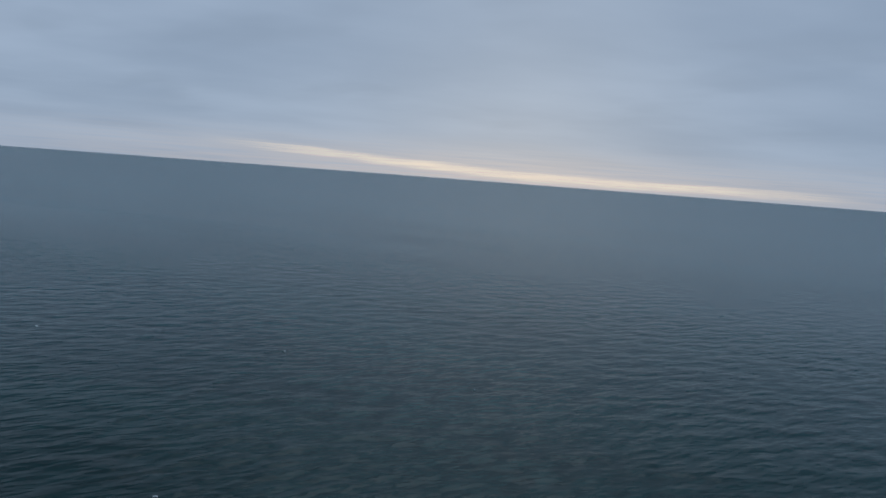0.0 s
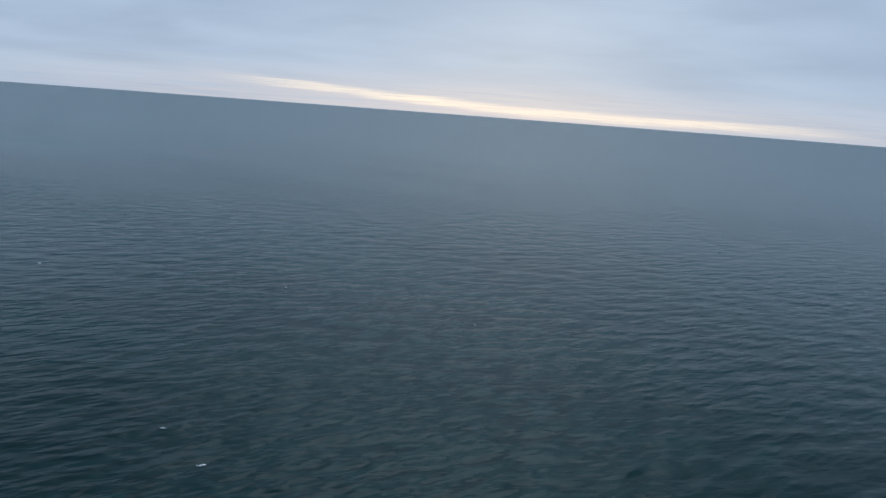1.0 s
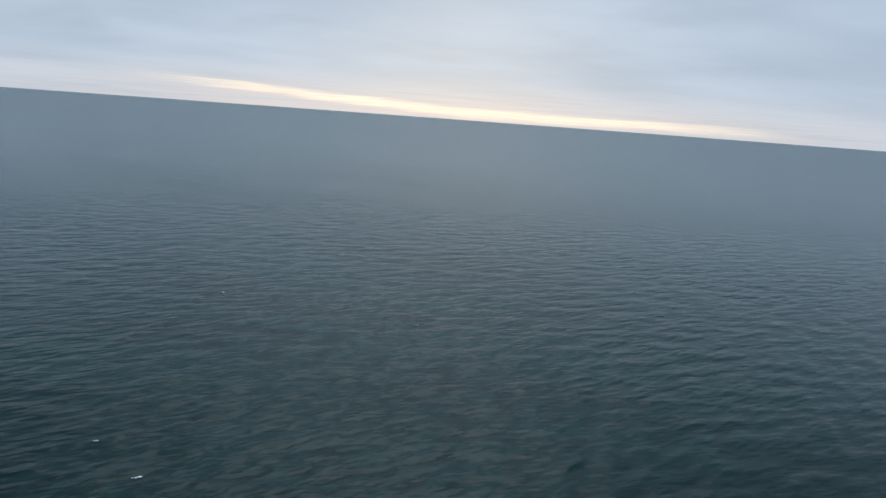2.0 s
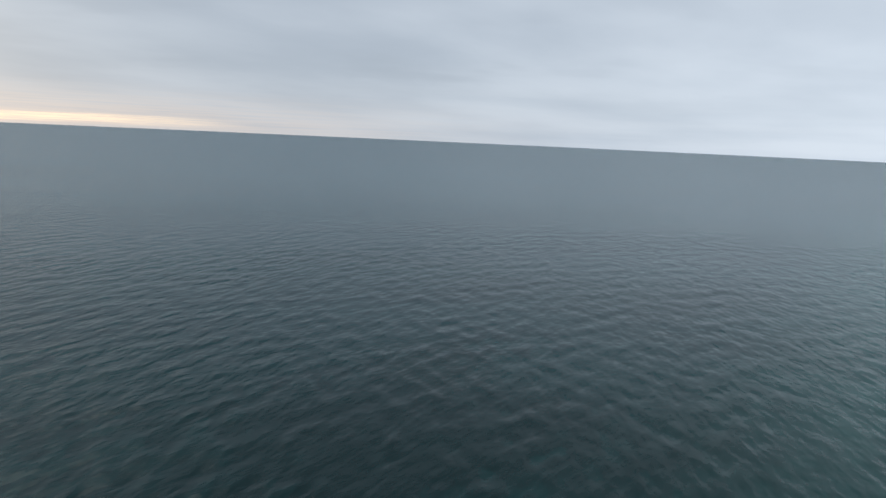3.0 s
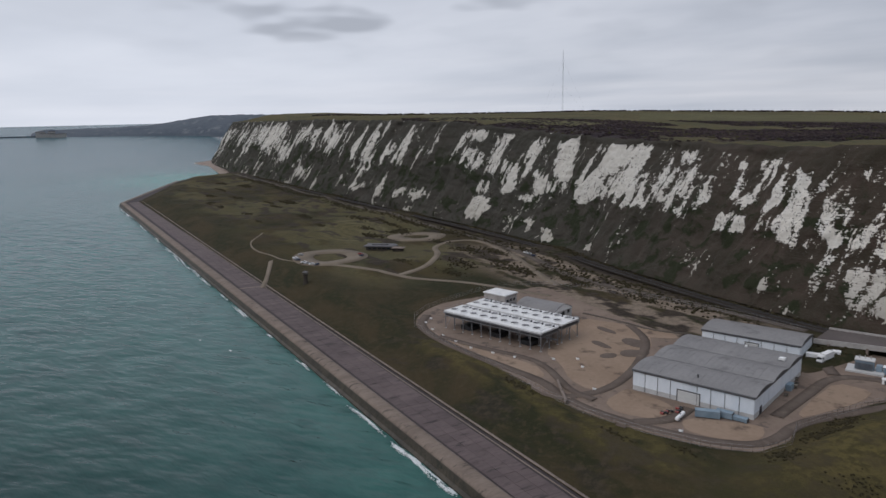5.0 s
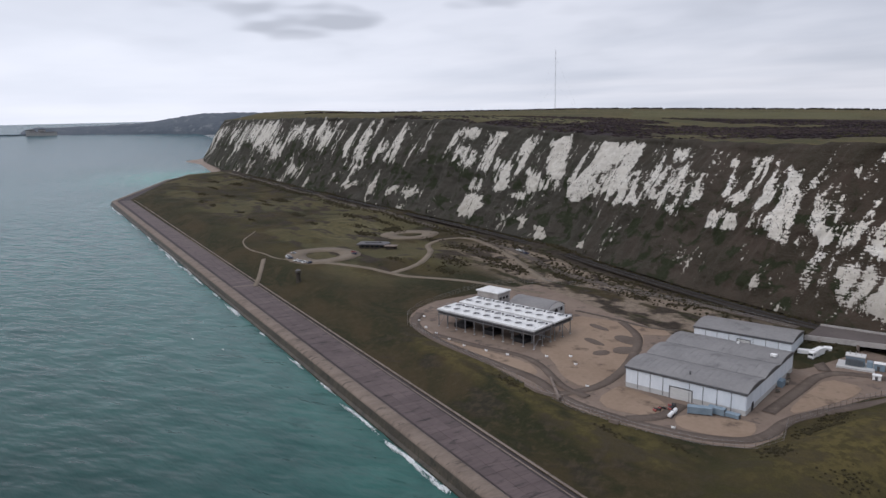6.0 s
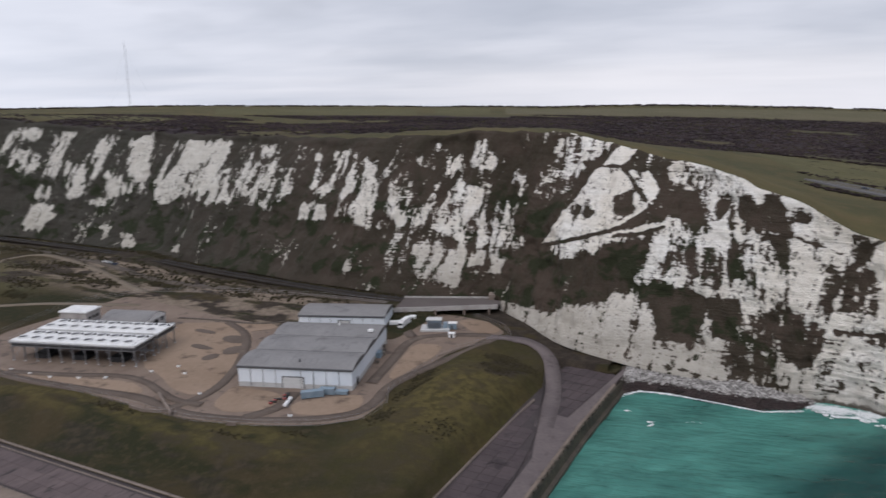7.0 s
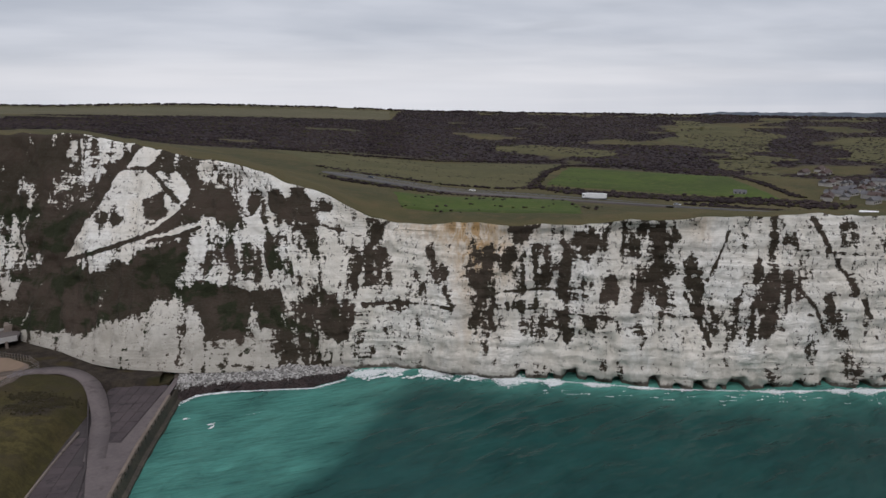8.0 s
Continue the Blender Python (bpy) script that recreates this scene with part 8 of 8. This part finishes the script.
def headland():
    """The next cape along the coast, wooded, with a harbour arm running out from it."""
    az = np.radians(np.linspace(-89.6, -72.0, 150))
    deg = np.degrees(az)
    base = np.interp(deg, [-89.6, -88.5, -84, -80, -76, -72], [4080, 4060, 3960, 3850, 3700, 3600])
    el = np.interp(deg, [-89.6, -89.0, -88.4, -87.6, -86, -83.6, -82, -80.6, -79, -77.5, -75.5, -72], [-0.85, -0.62, -0.50, -0.56, -0.52, -0.46, -0.38, -0.22, 0.02, 0.22, 0.26, 0.2])
    t = np.linspace(0, 1, 18)[:, None]
    r = base[None] + t * 420
    foot = far_rise(base)[None] - 2.0
    crest = EYE[2] + (base + 300)[None] * np.tan(np.radians(el))[None] + (rough(deg * 5, deg * 0, 3, 2) - 0.5)[None] * 5
    z = foot + (crest - foot) * np.sin(np.clip(t * 1.25, 0, 1) * math.pi / 2) ** 0.75
    z = np.where(t > 0.85, z - (t - 0.85) * 120, z)
    x, y = r * np.sin(az)[None], r * np.cos(az)[None]
    ob = sheet("headland", np.stack([x, y, z + (rough(x / 30, y / 30, 3, 4) - 0.5) * 6], -1), HAZELAND)
    tagged(ob, "distant wooded headland, coloured blue-grey for haze", "headland", kind="structure")
    a0, a1 = at(-92.75, 4140), at(-89.0, 4085)
    zz = float(far_rise(4120))
    e = tagged(empty("sea_pier", a0[0], a0[1], zz), "long low sea pier running out from the headland", "pier")
    d = Vector((a1[0] - a0[0], a1[1] - a0[1], 0))
    turn = math.degrees(math.atan2(d.y, d.x))
    w = boxed(0, -7, -3, d.length, 7, 4.0, bevel=0.5)
    bmesh.ops.transform(w, matrix=pose(0, 0, 0, 0, 0, turn), verts=w.verts)
    # The pier takes the same haze-blue colour.
    part("causeway", w, HAZELAND, e)
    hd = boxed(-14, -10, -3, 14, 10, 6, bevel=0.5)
    part("pier_head", hd, HAZELAND, e)
    part("beacon", rod(bmesh.new(), (0, 0, 5.8), (0, 0, 14), 2.0, 1.4), RENDER_W, e)
    for i, (az_, rr, ww, hh) in enumerate(((-88.9, 4040, 40, 22), (-88.5, 4030, 60, 14), (-88.2, 4030, 30, 24), (-87.8, 4020, 70, 12))):
        x0, y0 = at(az_, rr)
        h = tagged(empty("harbour_building", x0, y0, float(far_rise(rr)) - 4, 0), "pale harbour-side building far off", "building", "harbour buildings")
        part("wall", boxed(-10, -ww / 2, 0, 10, ww / 2, hh + 8, bevel=0.4), RENDER_W, h)
        part("roof", boxed(-11, -ww / 2 - 1, hh + 8, 11, ww / 2 + 1, hh + 11, bevel=0.5), SLATE, h)


headland()


def far_ridge():
    """Wooded hills on the skyline beyond the valley, haze-blue in their colour."""
    az = np.radians(np.linspace(12, 62, 160))
    deg = np.degrees(az)
    el = np.interp(deg, [12, 18, 22, 26, 29, 33, 38, 62], [-2.1, -1.72, -1.66, -1.58, -1.50, -1.66, -1.70, -1.7]) + (rough(deg * 2.2, deg * 0, 4, 12) - 0.5) * 0.14
    t = np.linspace(0, 1, 8)[:, None]
    r = 5200 + 500 * t + 0 * deg[None]
    crest = EYE[2] + 5450 * np.tan(np.radians(el))[None]
    z = crest - 90 + 90 * np.sin(np.clip(t * 1.6, 0, 1) * math.pi / 2)
    ob = sheet("far_ridge", np.stack([r * np.sin(az)[None], r * np.cos(az)[None], z], -1), HAZELAND)
    tagged(ob, "distant wooded hills on the skyline, coloured blue-grey for haze", "hills", kind="structure")


far_ridge()

# ---- paving slabs of the promenade ----
def slab_mesh(w, d, material=SLAB):
    bm = boxed(-w / 2, -d / 2, -0.1, w / 2, d / 2, 0.1, bevel=0.03)
    me = bpy.data.meshes.new("slab")
    bm.to_mesh(me)
    bm.free()
    me.materials.append(material)
    return me


def paving():
    base = bpy.data.objects["promenade"]
    rng = random.Random(21)
    me = slab_mesh(5.9, 4.72)
    rest = bmesh.new()
    for i in range(168):
        x = -95.0 - i * 6.0
        for lane in range(3):
            y = 119.4 + (-95.0 - x) * 0.0034 + lane * 4.8
            z = 4.74 + rng.uniform(-0.02, 0.03)
            if i < 84:
                o = new("slab", me)
                o.parent = base
                o.location = (x, y + 0.2, z)
                o.rotation_euler = (0, 0, rng.uniform(-0.003, 0.003))
            else:
                box(rest, x - 2.95, y - 2.16, z - 0.1, x + 2.95, y + 2.56, z + 0.1)
    tagged(mesh_object("far_slabs", rest, SLAB, base), "worn purplish paving slabs", kind="stuff")
    me2 = slab_mesh(4.9, 3.9, DARKSLAB)
    for i in range(30):
        y = 133.0 + i * 4.0
        edge = float(np.interp(y, [203, 250, 286], [-74.9, -87.9, -98.4]))
        for lane in range(3):
            x = -88.4 + lane * 5.0
            if x + 2.5 > edge:
                break
            o = new("slab", me2)
            o.parent = base
            o.location = (x + (0 if y < 236 else -0.0), y, 4.75 + rng.uniform(-0.02, 0.03))
    me3 = slab_mesh(3.5, 7.8, DARKSLAB)
    for lane in range(6):                                       # long slabs between the lane and the apron
        for i in range(7):
            x = -75.6 + 0.13 * (i * 8.0 + 4.0) - lane * 3.62
            y = 241.2 + i * 8.0 + lane * 0.47
            lane_edge = float(np.interp(y, [238, 248, 279, 295], [-78, -80.8, -89, -97]))
            if x - 1.0 > lane_edge and y < 289 - 0.2 * (x + 70):
                o = new("slab", me3)
                o.parent = base
                o.location = (x, y, 4.76 + rng.uniform(-0.02, 0.03))
                o.rotation_euler = (0, 0, -0.1297)


paving()
